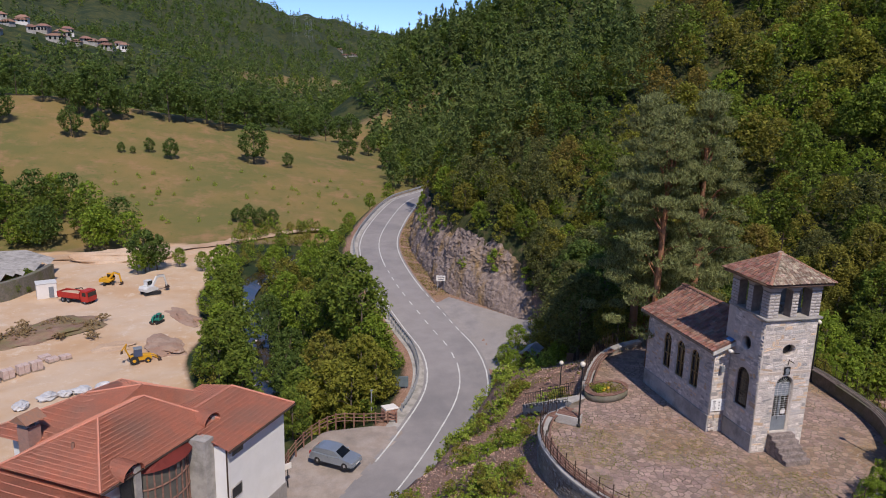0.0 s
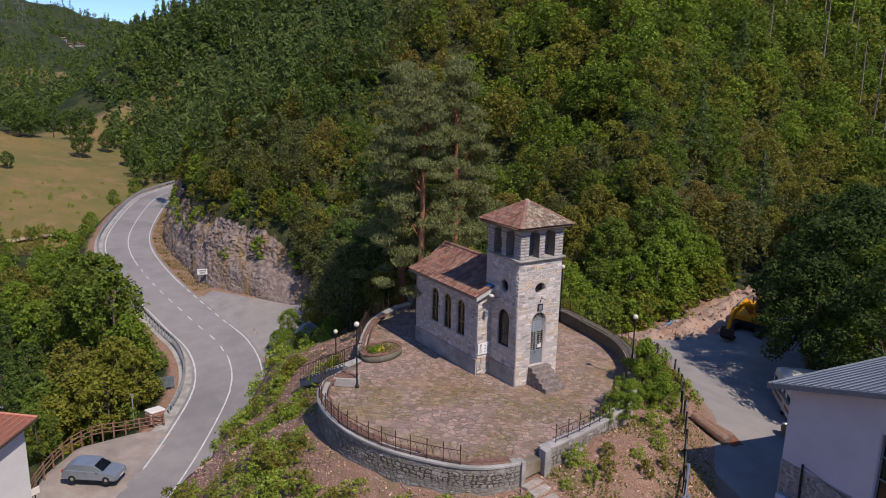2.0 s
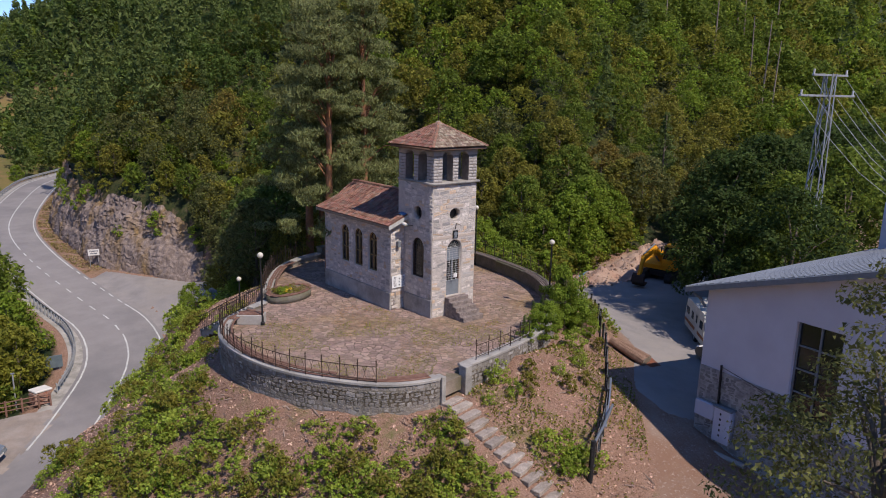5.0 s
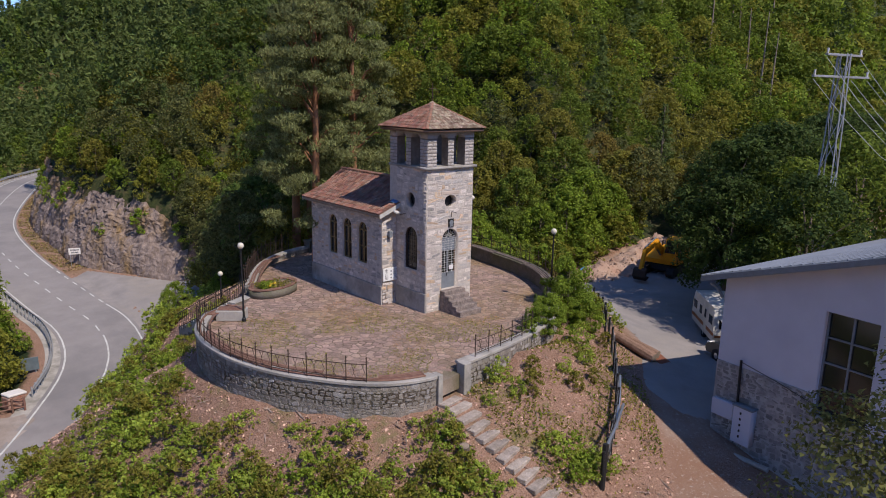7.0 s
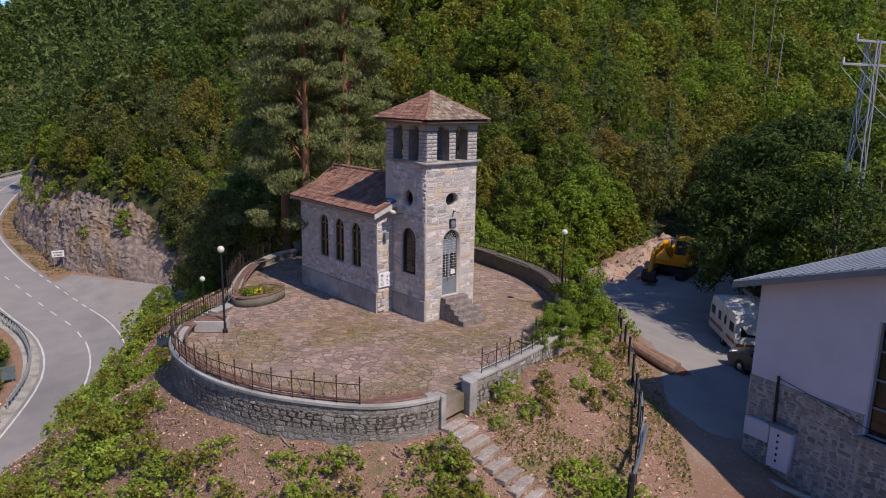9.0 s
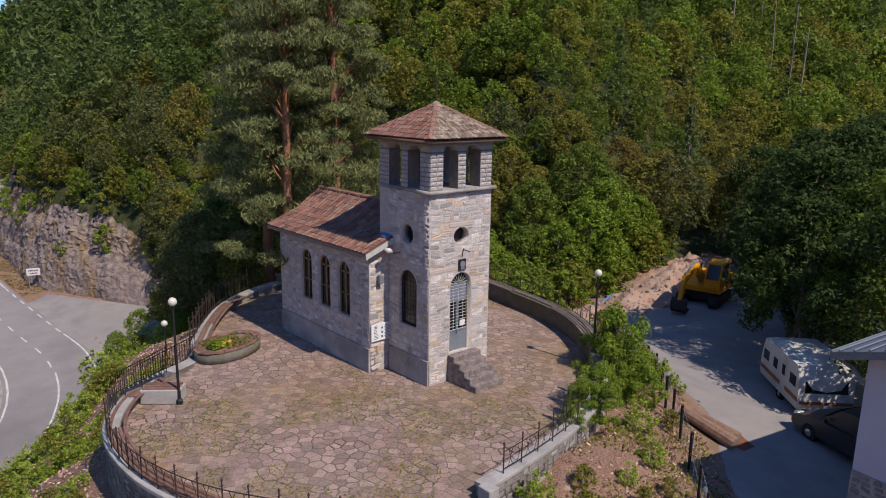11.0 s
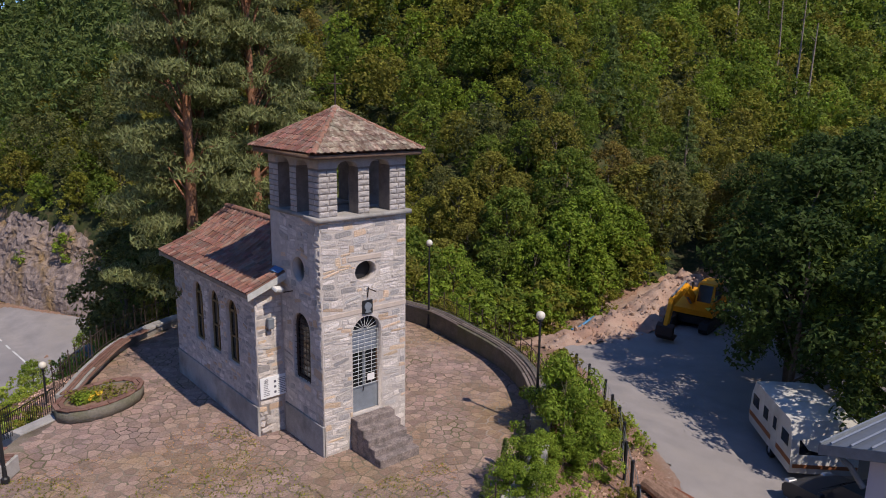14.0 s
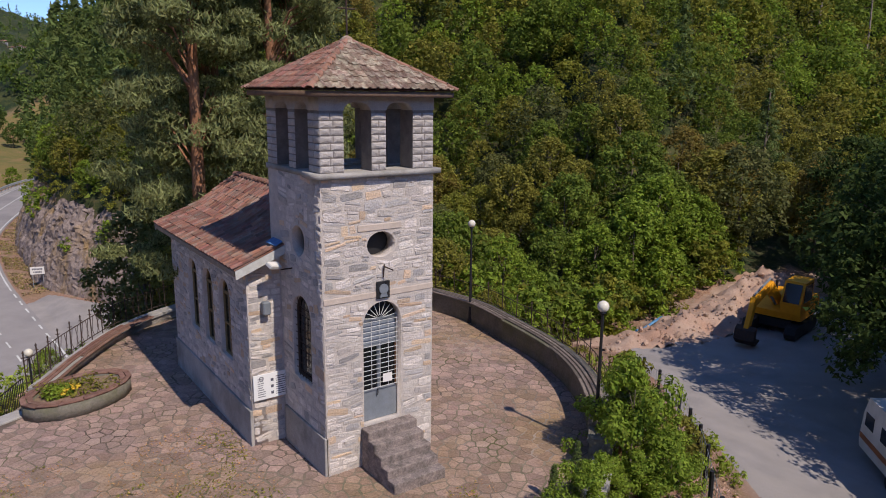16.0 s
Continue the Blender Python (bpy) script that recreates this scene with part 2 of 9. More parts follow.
def panel(outline, holes, depth, m):
    """A plate with holes through it; its outline lies in a plane (u, w), m carries (u, w, out of plane) into the place."""
    cu = bpy.data.curves.new("plate", "CURVE")
    cu.dimensions = "2D"
    cu.fill_mode = "BOTH"
    cu.extrude = depth / 2
    for loop in (outline, *holes):
        sp = cu.splines.new("POLY")
        sp.points.add(len(loop) - 1)
        for p, (u, w) in zip(sp.points, loop):
            p.co = (u, w, 0, 1)
        sp.use_cyclic_u = True
    ob = bpy.data.objects.new("plate", cu)
    scene.collection.objects.link(ob)
    me = bpy.data.meshes.new_from_object(ob.evaluated_get(bpy.context.evaluated_depsgraph_get()))
    bpy.data.objects.remove(ob)
    bpy.data.curves.remove(cu)
    bm = bmesh.new()
    bm.from_mesh(me)
    bpy.data.meshes.remove(me)
    bmesh.ops.remove_doubles(bm, verts=bm.verts, dist=1e-5)
    bmesh.ops.transform(bm, matrix=m, verts=bm.verts)
    bmesh.ops.recalc_face_normals(bm, faces=bm.faces)
    return bm


def raw_mesh(name, verts, faces, material, mats=None, smooth=False):
    """A mesh from arrays of vertices and equal-sided faces."""
    me = bpy.data.meshes.new(name)
    verts = np.asarray(verts, dtype=np.float32)
    faces = np.asarray(faces, dtype=np.int32)
    k = faces.shape[1]
    me.vertices.add(len(verts))
    me.vertices.foreach_set("co", verts.ravel())
    me.loops.add(faces.size)
    me.loops.foreach_set("vertex_index", faces.ravel())
    me.polygons.add(len(faces))
    me.polygons.foreach_set("loop_start", np.arange(0, faces.size, k, dtype=np.int32))
    me.polygons.foreach_set("loop_total", np.full(len(faces), k, dtype=np.int32))
    for m in material if isinstance(material, (list, tuple)) else [material]:
        me.materials.append(m)
    if mats is not None:
        me.polygons.foreach_set("material_index", np.asarray(mats, dtype=np.int32))
    me.polygons.foreach_set("use_smooth", np.full(len(faces), smooth, dtype=bool))
    me.update(calc_edges=True)
    me.validate()
    return me


def sstep(x):
    x = np.clip(x, 0, 1)
    return x * x * (3 - 2 * x)


def spline(pts, per=8, closed=False):
    """A smooth curve through points."""
    P = np.array(pts, float)
    n = len(P)
    out = []
    for i in range(n if closed else n - 1):
        g = (lambda j: P[j % n]) if closed else (lambda j: P[min(max(j, 0), n - 1)])
        a, b, c, d = g(i - 1), g(i), g(i + 1), g(i + 2)
        for k in range(per):
            t = k / per
            out.append(0.5 * (2 * b + (c - a) * t + (2 * a - 5 * b + 4 * c - d) * t * t + (3 * b - a - 3 * c + d) * t ** 3))
    if not closed:
        out.append(P[-1])
    return np.array(out)


def near(line, x, y, closed=False):
    """Distance, side (+ left of travel), and index along a line of points, for arrays x, y."""
    L = np.asarray(line)
    x, y = np.atleast_1d(np.asarray(x, float)), np.atleast_1d(np.asarray(y, float))
    best = np.full(x.shape, 1e9)
    side = np.zeros(x.shape)
    par = np.zeros(x.shape)
    segs = range(len(L) if closed else len(L) - 1)
    for i in segs:
        a, b = L[i, :2], L[(i + 1) % len(L), :2]
        d = b - a
        t = np.clip(((x - a[0]) * d[0] + (y - a[1]) * d[1]) / (d @ d), 0, 1)
        q = np.hypot(x - a[0] - t * d[0], y - a[1] - t * d[1])
        cr = d[0] * (y - a[1]) - d[1] * (x - a[0])
        h = q < best - 1e-9
        best = np.where(h, q, best)
        side = np.where(h, np.sign(cr), side)
        par = np.where(h, i + t, par)
    return best, side, par


# ---- the lie of the land ----
ROAD = spline([(-90, -60, -17), (-60, -36, -15.8), (-38, -12, -14.6), (-25, 3, -13.7), (-17.5, 12, -13.1), (-11.9, 19.2, -12.55), (-7.4, 26, -12.15), (-3.7, 33, -11.6), (-2.5, 40, -11.0),
               (-3.4, 48, -10.4), (-4.8, 62, -9.3), (-4.3, 77, -8.7), (-1.2, 90.5, -8.2), (5.2, 109, -7.6), (10.5, 117, -7.3), (20, 127, -7.0), (36, 137, -6.7), (70, 150, -6)], 8)
PLAZA = spline([(-3.4, -5.45), (-4.5, -5.6), (-5.9, -5.0), (-7.1, -3.6), (-8.0, -2.0), (-8.5, 0.1), (-8.35, 2.4), (-7.4, 4.2), (-6.2, 4.9), (-4.3, 7.1), (-3.2, 8.8), (-1.6, 10.8),
                (0.6, 12.2), (3.4, 12.6), (6.0, 11.2), (7.8, 8.8), (8.45, 6.2), (8.25, 4.0), (7.75, 1.4), (6.75, -0.7), (5.1, -2.6), (2.7, -4.2), (0.0, -5.0)], 5, closed=True)
FOOT = np.array([(60, 172, -5), (34, 152, -6.5), (16, 122.5, -7), (9.6, 110, -7.6), (4.6, 92.5, -8.2), (1.3, 78, -8.7), (0.8, 65, -9.2), (1.7, 56, -9.7), (7.4, 46.2, -9.8), (14, 36, -8), (21, 16, -4.6), (28, 10.6, -3.6), (60, 5, -3),
                 (140, -10, 0), (500, -80, 10)], float)
FLOOR = np.array([(4, -8, -2.6), (10, -4.5, -2.75), (13.5, -3, -2.9), (15, 3, -3.15), (18.5, -1, -3.05), (19, 6, -3.5), (22.5, 4.5, -3.6), (27, 4, -3.75), (32, 6, -3.6), (20, 11, -4.3), (16, -8, -2.9), (13, 33, -8), (5, 46, -10.2), (0, 36, -11.3), (-6, 23, -12.4), (-10, 16, -12.8), (-18, 7, -13.4), (-28, -5, -14.2), (-12, -14, -8.5), (-5, -13, -4.6),
                  (0, -14, -3.2), (-30, -25, -13), (-8, -32, -6), (20, -20, -4), (60, -4, -3), (140, -20, 0)], float)
RIVER = spline([(-70, -40), (-44, 5), (-30, 30), (-20, 47), (-20.5, 58), (-23, 72), (-24, 90), (-14, 112), (4, 140), (40, 175), (90, 230)], 6)
CAM0 = np.array((-18.8, -22.8))
AX = np.array((0.235, 0.972))


def height(x, y):
    """Ground height for arrays x, y."""
    x, y = np.atleast_1d(np.asarray(x, float)), np.atleast_1d(np.asarray(y, float))
    dr, sr, pr = near(ROAD, x, y)
    zr = np.interp(pr, np.arange(len(ROAD)), ROAD[:, 2])
    dp, sp, _ = near(PLAZA, x, y, True)
    inside = sp < 0
    df, sf, pf = near(FOOT, x, y)
    zf = np.interp(pf, np.arange(len(FOOT)), FOOT[:, 2])
    # floor of the gully, the yard and the slope towards the road
    w = [1 / ((x - a) ** 2 + (y - b) ** 2 + 4) ** 1.7 for a, b, c in FLOOR]
    w += [1 / (df ** 2 + 4) ** 1.7, 1 / (dr ** 2 + 9) ** 1.7]
    z = sum(k * c for k, c in zip(w, list(FLOOR[:, 2]) + [zf, zr])) / sum(w)
    wob = 0.25 * np.sin(x * 0.9 + 1.3 * np.sin(y * 0.53)) * np.sin(y * 0.8 + np.sin(x * 0.41))
    west = sstep((-3 - x) / 5)
    east = sstep((x + 3.2) / 0.8) * sstep((0.5 - y) / 1.0) * sstep((4.5 - x) / 1.5)
    knoll = -0.5 + 0.3 * east - 0.35 * west - (0.48 + 0.2 * west) * dp + 0.4 * wob * sstep(dp / 3)
    k = 0.8
    right = np.log(np.exp(np.clip(knoll / k, -60, 60)) + np.exp(z / k)) * k
    right = np.where(inside, -0.7, right)
    # wooded hill
    s = np.where(sf > 0, df, 0)
    cl = sstep((pf - 1.5) / 1.5) * sstep((9.2 - pf) / 1.8)
    soft = np.where(s < 22, 0.3 * s + 0.01 * s * s, 11.44 + 0.74 * (s - 22))
    soft = np.where(s > 90, 11.44 + 0.74 * 68 + 0.35 * (s - 90), soft)
    rock = 7.5 * sstep(s / 2.2) + 0.62 * np.maximum(s - 2, 0)
    hill = zf + soft * (1 - cl) + cl * np.minimum(rock, 60 + 0.2 * s) + 0.6 * wob * sstep(s / 4) * 2
    right = np.where(s > 0, np.maximum(hill, zf), right)
    # west of the road: bank, river, building site, meadow
    v = (x - CAM0[0]) * AX[0] + (y - CAM0[1]) * AX[1]
    u = (x - CAM0[0]) * AX[1] - (y - CAM0[1]) * AX[0]
    D = np.hypot(u, v)
    az = np.degrees(np.arctan2(u, np.maximum(v, 1)))
    k = np.interp(x, [-110, -80, -30, 10, 40], [0.29, 0.27, 0.19, 0.11, 0.07])
    r = np.maximum(y - 116 - 0.12 * x, 0)
    mead = k * np.where(r < 12, r * r / 24, r - 6)
    top = k * 95
    mead = np.where(r > 101, top - 0.10 * np.minimum(r - 101, 110), mead)
    zw = -16.8 + mead + 0.5 * wob
    rd, _, _ = near(RIVER, x, y)
    zw = zw - 2.2 * np.exp(-(rd / 4.5) ** 2) * (r < 40)
    bank = sstep((dr - 4.2) / 9.0)
    left = zr * (1 - bank) + zw * bank
    pad = sstep((x + 22) / 1.5) * sstep((-7 - x) / 2) * sstep((y - 12) / 2) * sstep((30.5 - y) / 2)
    left = left * (1 - pad) + (zr - 0.05) * pad
    z = np.where(sr > 0, left, right)
    wr = 1 - sstep((dr - 3.5) / 2.0)
    z = np.where((s > 0) & (dr > 3.6), z, z * (1 - wr) + (zr - 0.07) * wr)
    # distance: side valley, spur and far ridges
    far = np.clip((D - 240) / 1350, 0, 1) ** 1.15
    ridge = np.interp(az, [-60, -40, -25, -19, -13, -10, -7, -4, 2, 12, 60], [330, 300, 240, 205, 168, 150, 134, 126, 126, 160, 300])
    roll = 14 * np.sin(az * 0.9 + D * 0.006) + 9 * np.sin(az * 2.3 - D * 0.011) + 6 * np.sin(D * 0.021 + az * 4.1)
    zfar = -14 + (ridge + 14) * far + roll * sstep((D - 300) / 900) * 0.4
    spur = np.interp(u, [-110, -70, -25, 25, 60, 200, 500], [-30, 0, 38, 60, 76, 130, 180]) * sstep((v - 215) / 130) * (1 - sstep((v - 420) / 300))
    left2 = np.interp(az, [-45, -30, -20, -8], [60, 46, 28, 0]) * sstep((D - 250) / 260)
    wide = sstep((D - 225) / 90)
    fz = np.maximum(np.maximum(zfar, spur - 12), left2 - 4 + 0.05 * (D - 400) * (az < -8))
    return np.where(wide > 0, np.maximum(z, fz) * wide + z * (1 - wide), z)


def graded(lo, fine0, fine1, hi, step, grow):
    a = [fine0]
    s = step
    while a[-1] > lo:
        s *= grow
        a.append(a[-1] - s)
    b = list(np.arange(fine0 + step, fine1, step))
    c = [fine1]
    s = step
    while c[-1] < hi:
        s *= grow
        c.append(c[-1] + s)
    return np.array(a[::-1] + b + c)


gx = graded(-2600, -60, 60, 2600, 1.0, 1.07)
gy = graded(-900, -30, 130, 3200, 1.0, 1.06)
GX, GY = np.meshgrid(gx, gy)
GZ = height(GX.ravel(), GY.ravel())
nx, ny = len(gx), len(gy)
GZ2 = GZ.reshape(ny, nx)


def ground(x, y):
    """Height of the ground sheet at one spot."""
    i = int(np.clip(np.searchsorted(gx, x) - 1, 0, nx - 2))
    j = int(np.clip(np.searchsorted(gy, y) - 1, 0, ny - 2))
    u, v = (x - gx[i]) / (gx[i + 1] - gx[i]), (y - gy[j]) / (gy[j + 1] - gy[j])
    return float((GZ2[j, i] * (1 - u) + GZ2[j, i + 1] * u) * (1 - v) + (GZ2[j + 1, i] * (1 - u) + GZ2[j + 1, i + 1] * u) * v)


idx = np.arange(nx * ny).reshape(ny, nx)
quads = np.stack([idx[:-1, :-1].ravel(), idx[:-1, 1:].ravel(), idx[1:, 1:].ravel(), idx[1:, :-1].ravel()], 1)

# what covers the ground: 0 leaf litter, 1 dry grass, 2 pale dirt, 3 green
px, py = GX.ravel(), GY.ravel()
dr, sr, pr = near(ROAD, px, py)
rd, _, _ = near(RIVER, px, py)
df, sf, pf = near(FOOT, px, py)
rmead = py - 116 - 0.12 * px
nz = np.sin(px * 0.21 + np.sin(py * 0.13)) * np.sin(py * 0.19 + np.sin(px * 0.11))
site = (sr > 0) * sstep((-27 - px + 1.5 * nz) / 2) * sstep((rd - 5) / 2) * sstep((6 - rmead + 3 * nz) / 4) * sstep((px + 140) / 10) * sstep((py - 20) / 5)
dry = (sr > 0) * sstep((rmead - 2 + 3 * nz) / 6) * sstep((150 - rmead) / 20) * sstep((60 - px) / 20)
vv = (px - CAM0[0]) * AX[0] + (py - CAM0[1]) * AX[1]
uu = (px - CAM0[0]) * AX[1] - (py - CAM0[1]) * AX[0]
DD = np.hypot(uu, vv)
dry = np.maximum(dry, sstep((DD - 330) / 50) * (np.sin(uu * 0.017 + 2 * np.sin(vv * 0.006)) * np.sin(vv * 0.011 + np.sin(uu * 0.009)) > 0.80) * (DD < 760) * (np.degrees(np.arctan2(uu, vv)) < -6))
dry = np.maximum(dry, (sf < 0) * (sr < 0) * sstep((4.5 - df) / 1.5) * sstep((py - 34) / 4) * sstep((120 - py) / 10) * 0.35)
yard = sstep((((px - 4) * 0.68 - (py + 7.3) * 0.73) + 0.4 * nz) / 1.2) * (sf < 0) * (px < 60) * (py > -60)
green = sstep((dr - 4) / 2) * (1 - np.maximum(site, dry)) * np.where(sr > 0, 1.0, np.where(DD > 150, 1.0, np.where((sf > 0) & (df > 0.8), 0.7, 0.0)))
me = raw_mesh("ground", np.stack([px, py, GZ], 1), quads, [], smooth=True)
for nm, arr in (("site", site), ("dry", dry), ("green", green), ("yard", yard)):
    at = me.attributes.new(nm, "FLOAT", "POINT")
    at.data.foreach_set("value", arr.astype(np.float32))


def ground_material():
    m = bpy.data.materials.new("ground")
    m.use_nodes = True
    n, l = m.node_tree.nodes, m.node_tree.links
    b = n["Principled BSDF"]
    b.inputs["Roughness"].default_value = 0.95
    b.inputs["Specular IOR Level"].default_value = 0.15
    geo = n.new("ShaderNodeNewGeometry")

    def noise_of(s, d=6.0, ro=0.65):
        t = n.new("ShaderNodeTexNoise")
        t.inputs["Scale"].default_value = s
        t.inputs["Detail"].default_value = d
        t.inputs["Roughness"].default_value = ro
        l.new(geo.outputs["Position"], t.inputs["Vector"])
        return t.outputs[0]

    def blend(f, a, c):
        x = n.new("ShaderNodeMix")
        x.data_type = "RGBA"
        l.new(f, x.inputs[0])
        for s, v in ((6, a), (7, c)):
            if isinstance(v, tuple):
                x.inputs[s].default_value = (*v, 1)
            else:
                l.new(v, x.inputs[s])
        return x.outputs[2]

    def band(src, a, c):
        r = n.new("ShaderNodeMapRange")
        r.inputs["From Min"].default_value = a
        r.inputs["From Max"].default_value = c
        l.new(src, r.inputs["Value"])
        return r.outputs[0]

    def attr(nm):
        a = n.new("ShaderNodeAttribute")
        a.attribute_name = nm
        return a.outputs["Fac"]

    def edge(nm, amount=0.5, s=1.5):
        """A mask with a ragged edge."""
        a = n.new("ShaderNodeMath")
        a.operation = "MULTIPLY_ADD"
        l.new(noise_of(s), a.inputs[0])
        a.inputs[1].default_value = amount
        a2 = n.new("ShaderNodeMath")
        a2.operation = "ADD"
        l.new(attr(nm), a.inputs[2])
        l.new(a.outputs[0], a2.inputs[0])
        a2.inputs[1].default_value = -amount / 2
        return band(a2.outputs[0], 0.3, 0.7)

    litter = blend(band(noise_of(2.2), 0.35, 0.65), (0.26, 0.145, 0.10), (0.35, 0.215, 0.16))
    litter = blend(band(noise_of(18), 0.45, 0.7), litter, (0.44, 0.30, 0.23))
    litter = blend(band(noise_of(38, 3.0), 0.5, 0.64), litter, (0.105, 0.062, 0.045))
    litter = blend(band(noise_of(0.45, 9.0, 0.8), 0.54, 0.66), litter, (0.17, 0.155, 0.065))
    green_c = blend(band(noise_of(0.8), 0.35, 0.65), (0.045, 0.058, 0.018), (0.075, 0.075, 0.028))
    green_c = blend(band(noise_of(0.09, 8.0, 0.8), 0.45, 0.55), green_c, (0.022, 0.036, 0.016))
    dry_c = blend(band(noise_of(0.05, 4.0), 0.4, 0.6), (0.205, 0.15, 0.058), (0.14, 0.13, 0.046))
    dry_c = blend(band(noise_of(0.12, 8.0, 0.75), 0.5, 0.66), dry_c, (0.27, 0.165, 0.085))
    dry_c = blend(band(noise_of(0.35, 8.0, 0.8), 0.56, 0.66), dry_c, (0.11, 0.12, 0.036))
    dirt = blend(band(noise_of(0.09, 7.0), 0.4, 0.62), (0.55, 0.42, 0.31), (0.50, 0.33, 0.20))
    dirt = blend(band(noise_of(0.5, 9.0, 0.8), 0.54, 0.7), dirt, (0.62, 0.52, 0.42))
    yard_c = blend(band(noise_of(0.4, 7.0), 0.4, 0.6), (0.26, 0.155, 0.11), (0.31, 0.225, 0.18))
    yard_c = blend(band(noise_of(9.0), 0.55, 0.7), yard_c, (0.42, 0.34, 0.29))
    c = blend(edge("green"), litter, green_c)
    c = blend(edge("dry", 0.7, 0.15), c, dry_c)
    c = blend(edge("site", 0.6, 0.4), c, dirt)
    c = blend(edge("yard", 0.5, 1.0), c, yard_c)
    l.new(c, b.inputs["Base Color"])
    bn = n.new("ShaderNodeBump")
    bn.inputs["Strength"].default_value = 0.9
    bn.inputs["Distance"].default_value = 0.08
    l.new(noise_of(7.0, 8.0, 0.75), bn.inputs["Height"])
    l.new(bn.outputs[0], b.inputs["Normal"])
    return m


me.materials.append(ground_material())
tagged(new("ground", me), "sloping valley ground of leaf litter, grass and bare earth", "ground", kind="structure")


def strip(line, left, right, lift, u0=0, u1=None, zline=True):
    """Flat ribbon along a line, between two offsets (+ left)."""
    L = np.asarray(line)[u0:u1]
    t = np.gradient(L[:, :2], axis=0)
    t /= np.linalg.norm(t, axis=1)[:, None]
    nrm = np.stack([-t[:, 1], t[:, 0]], 1)
    a = np.c_[L[:, :2] + nrm * left, L[:, 2] + lift]
    b = np.c_[L[:, :2] + nrm * right, L[:, 2] + lift]
    v = np.empty((2 * len(L), 3))
    v[0::2], v[1::2] = a, b
    i = np.arange(len(L) - 1) * 2
    return v, np.stack([i, i + 1, i + 3, i + 2], 1)


ROADF = spline(ROAD[::2], 6)
v, f = strip(ROADF, 3.05, -3.05, 0.0)
tagged(new("road", raw_mesh("road", v, f, M_ASPHALT)), "two-lane grey asphalt road winding along the valley", "road", kind="structure")


# ---- masonry pieces ----
def stone_mesh(seed, material):
    """A rough-dressed block of unit size, out along +z, with a chamfered uneven face."""
    r = random.Random(seed)
    bm = bmesh.new()
    n = 8
    out = []
    for sx, sy, first in ((1, 1, 0), (-1, 1, 1), (-1, -1, 0), (1, -1, 1)):
        cx, cy = r.uniform(0.03, 0.2), r.uniform(0.06, 0.3)
        e = r.uniform(0, 0.05)
        two = [(sx * (0.5 - e), sy * (0.5 - cy)), (sx * (0.5 - cx), sy * (0.5 - e))]
        out += two[::-1] if first else two
    lo = [bm.verts.new((x, y, -0.6)) for x, y in out]
    md = [bm.verts.new((x, y, 0.62 + r.uniform(-0.15, 0.15))) for x, y in out]
    hi = [bm.verts.new((x * 0.965, y * 0.93, 0.85 + r.uniform(-0.25, 0.25))) for x, y in out]
    for A, B in ((lo, md), (md, hi)):
        for k in range(n):
            bm.faces.new((A[k], A[(k + 1) % n], B[(k + 1) % n], B[k]))
    c = bm.verts.new((r.uniform(-0.15, 0.15), r.uniform(-0.15, 0.15), 1.0))
    for k in range(n):
        bm.faces.new((hi[k], hi[(k + 1) % n], c))
    return mesh_of(bm, "stone", material)


STONES = [stone_mesh(i, m) for i, m in enumerate((M_STONE, M_STONE, M_STONE, M_STONE, M_STONE, M_STONED, M_STONED, M_STONEO))]


def inside_poly(poly, x, y):
    hit = False
    for (x0, y0), (x1, y1) in zip(poly, poly[1:] + poly[:1]):
        if (y0 > y) != (y1 > y) and x < (x1 - x0) * (y - y0) / (y1 - y0) + x0:
            hit = not hit
    return hit


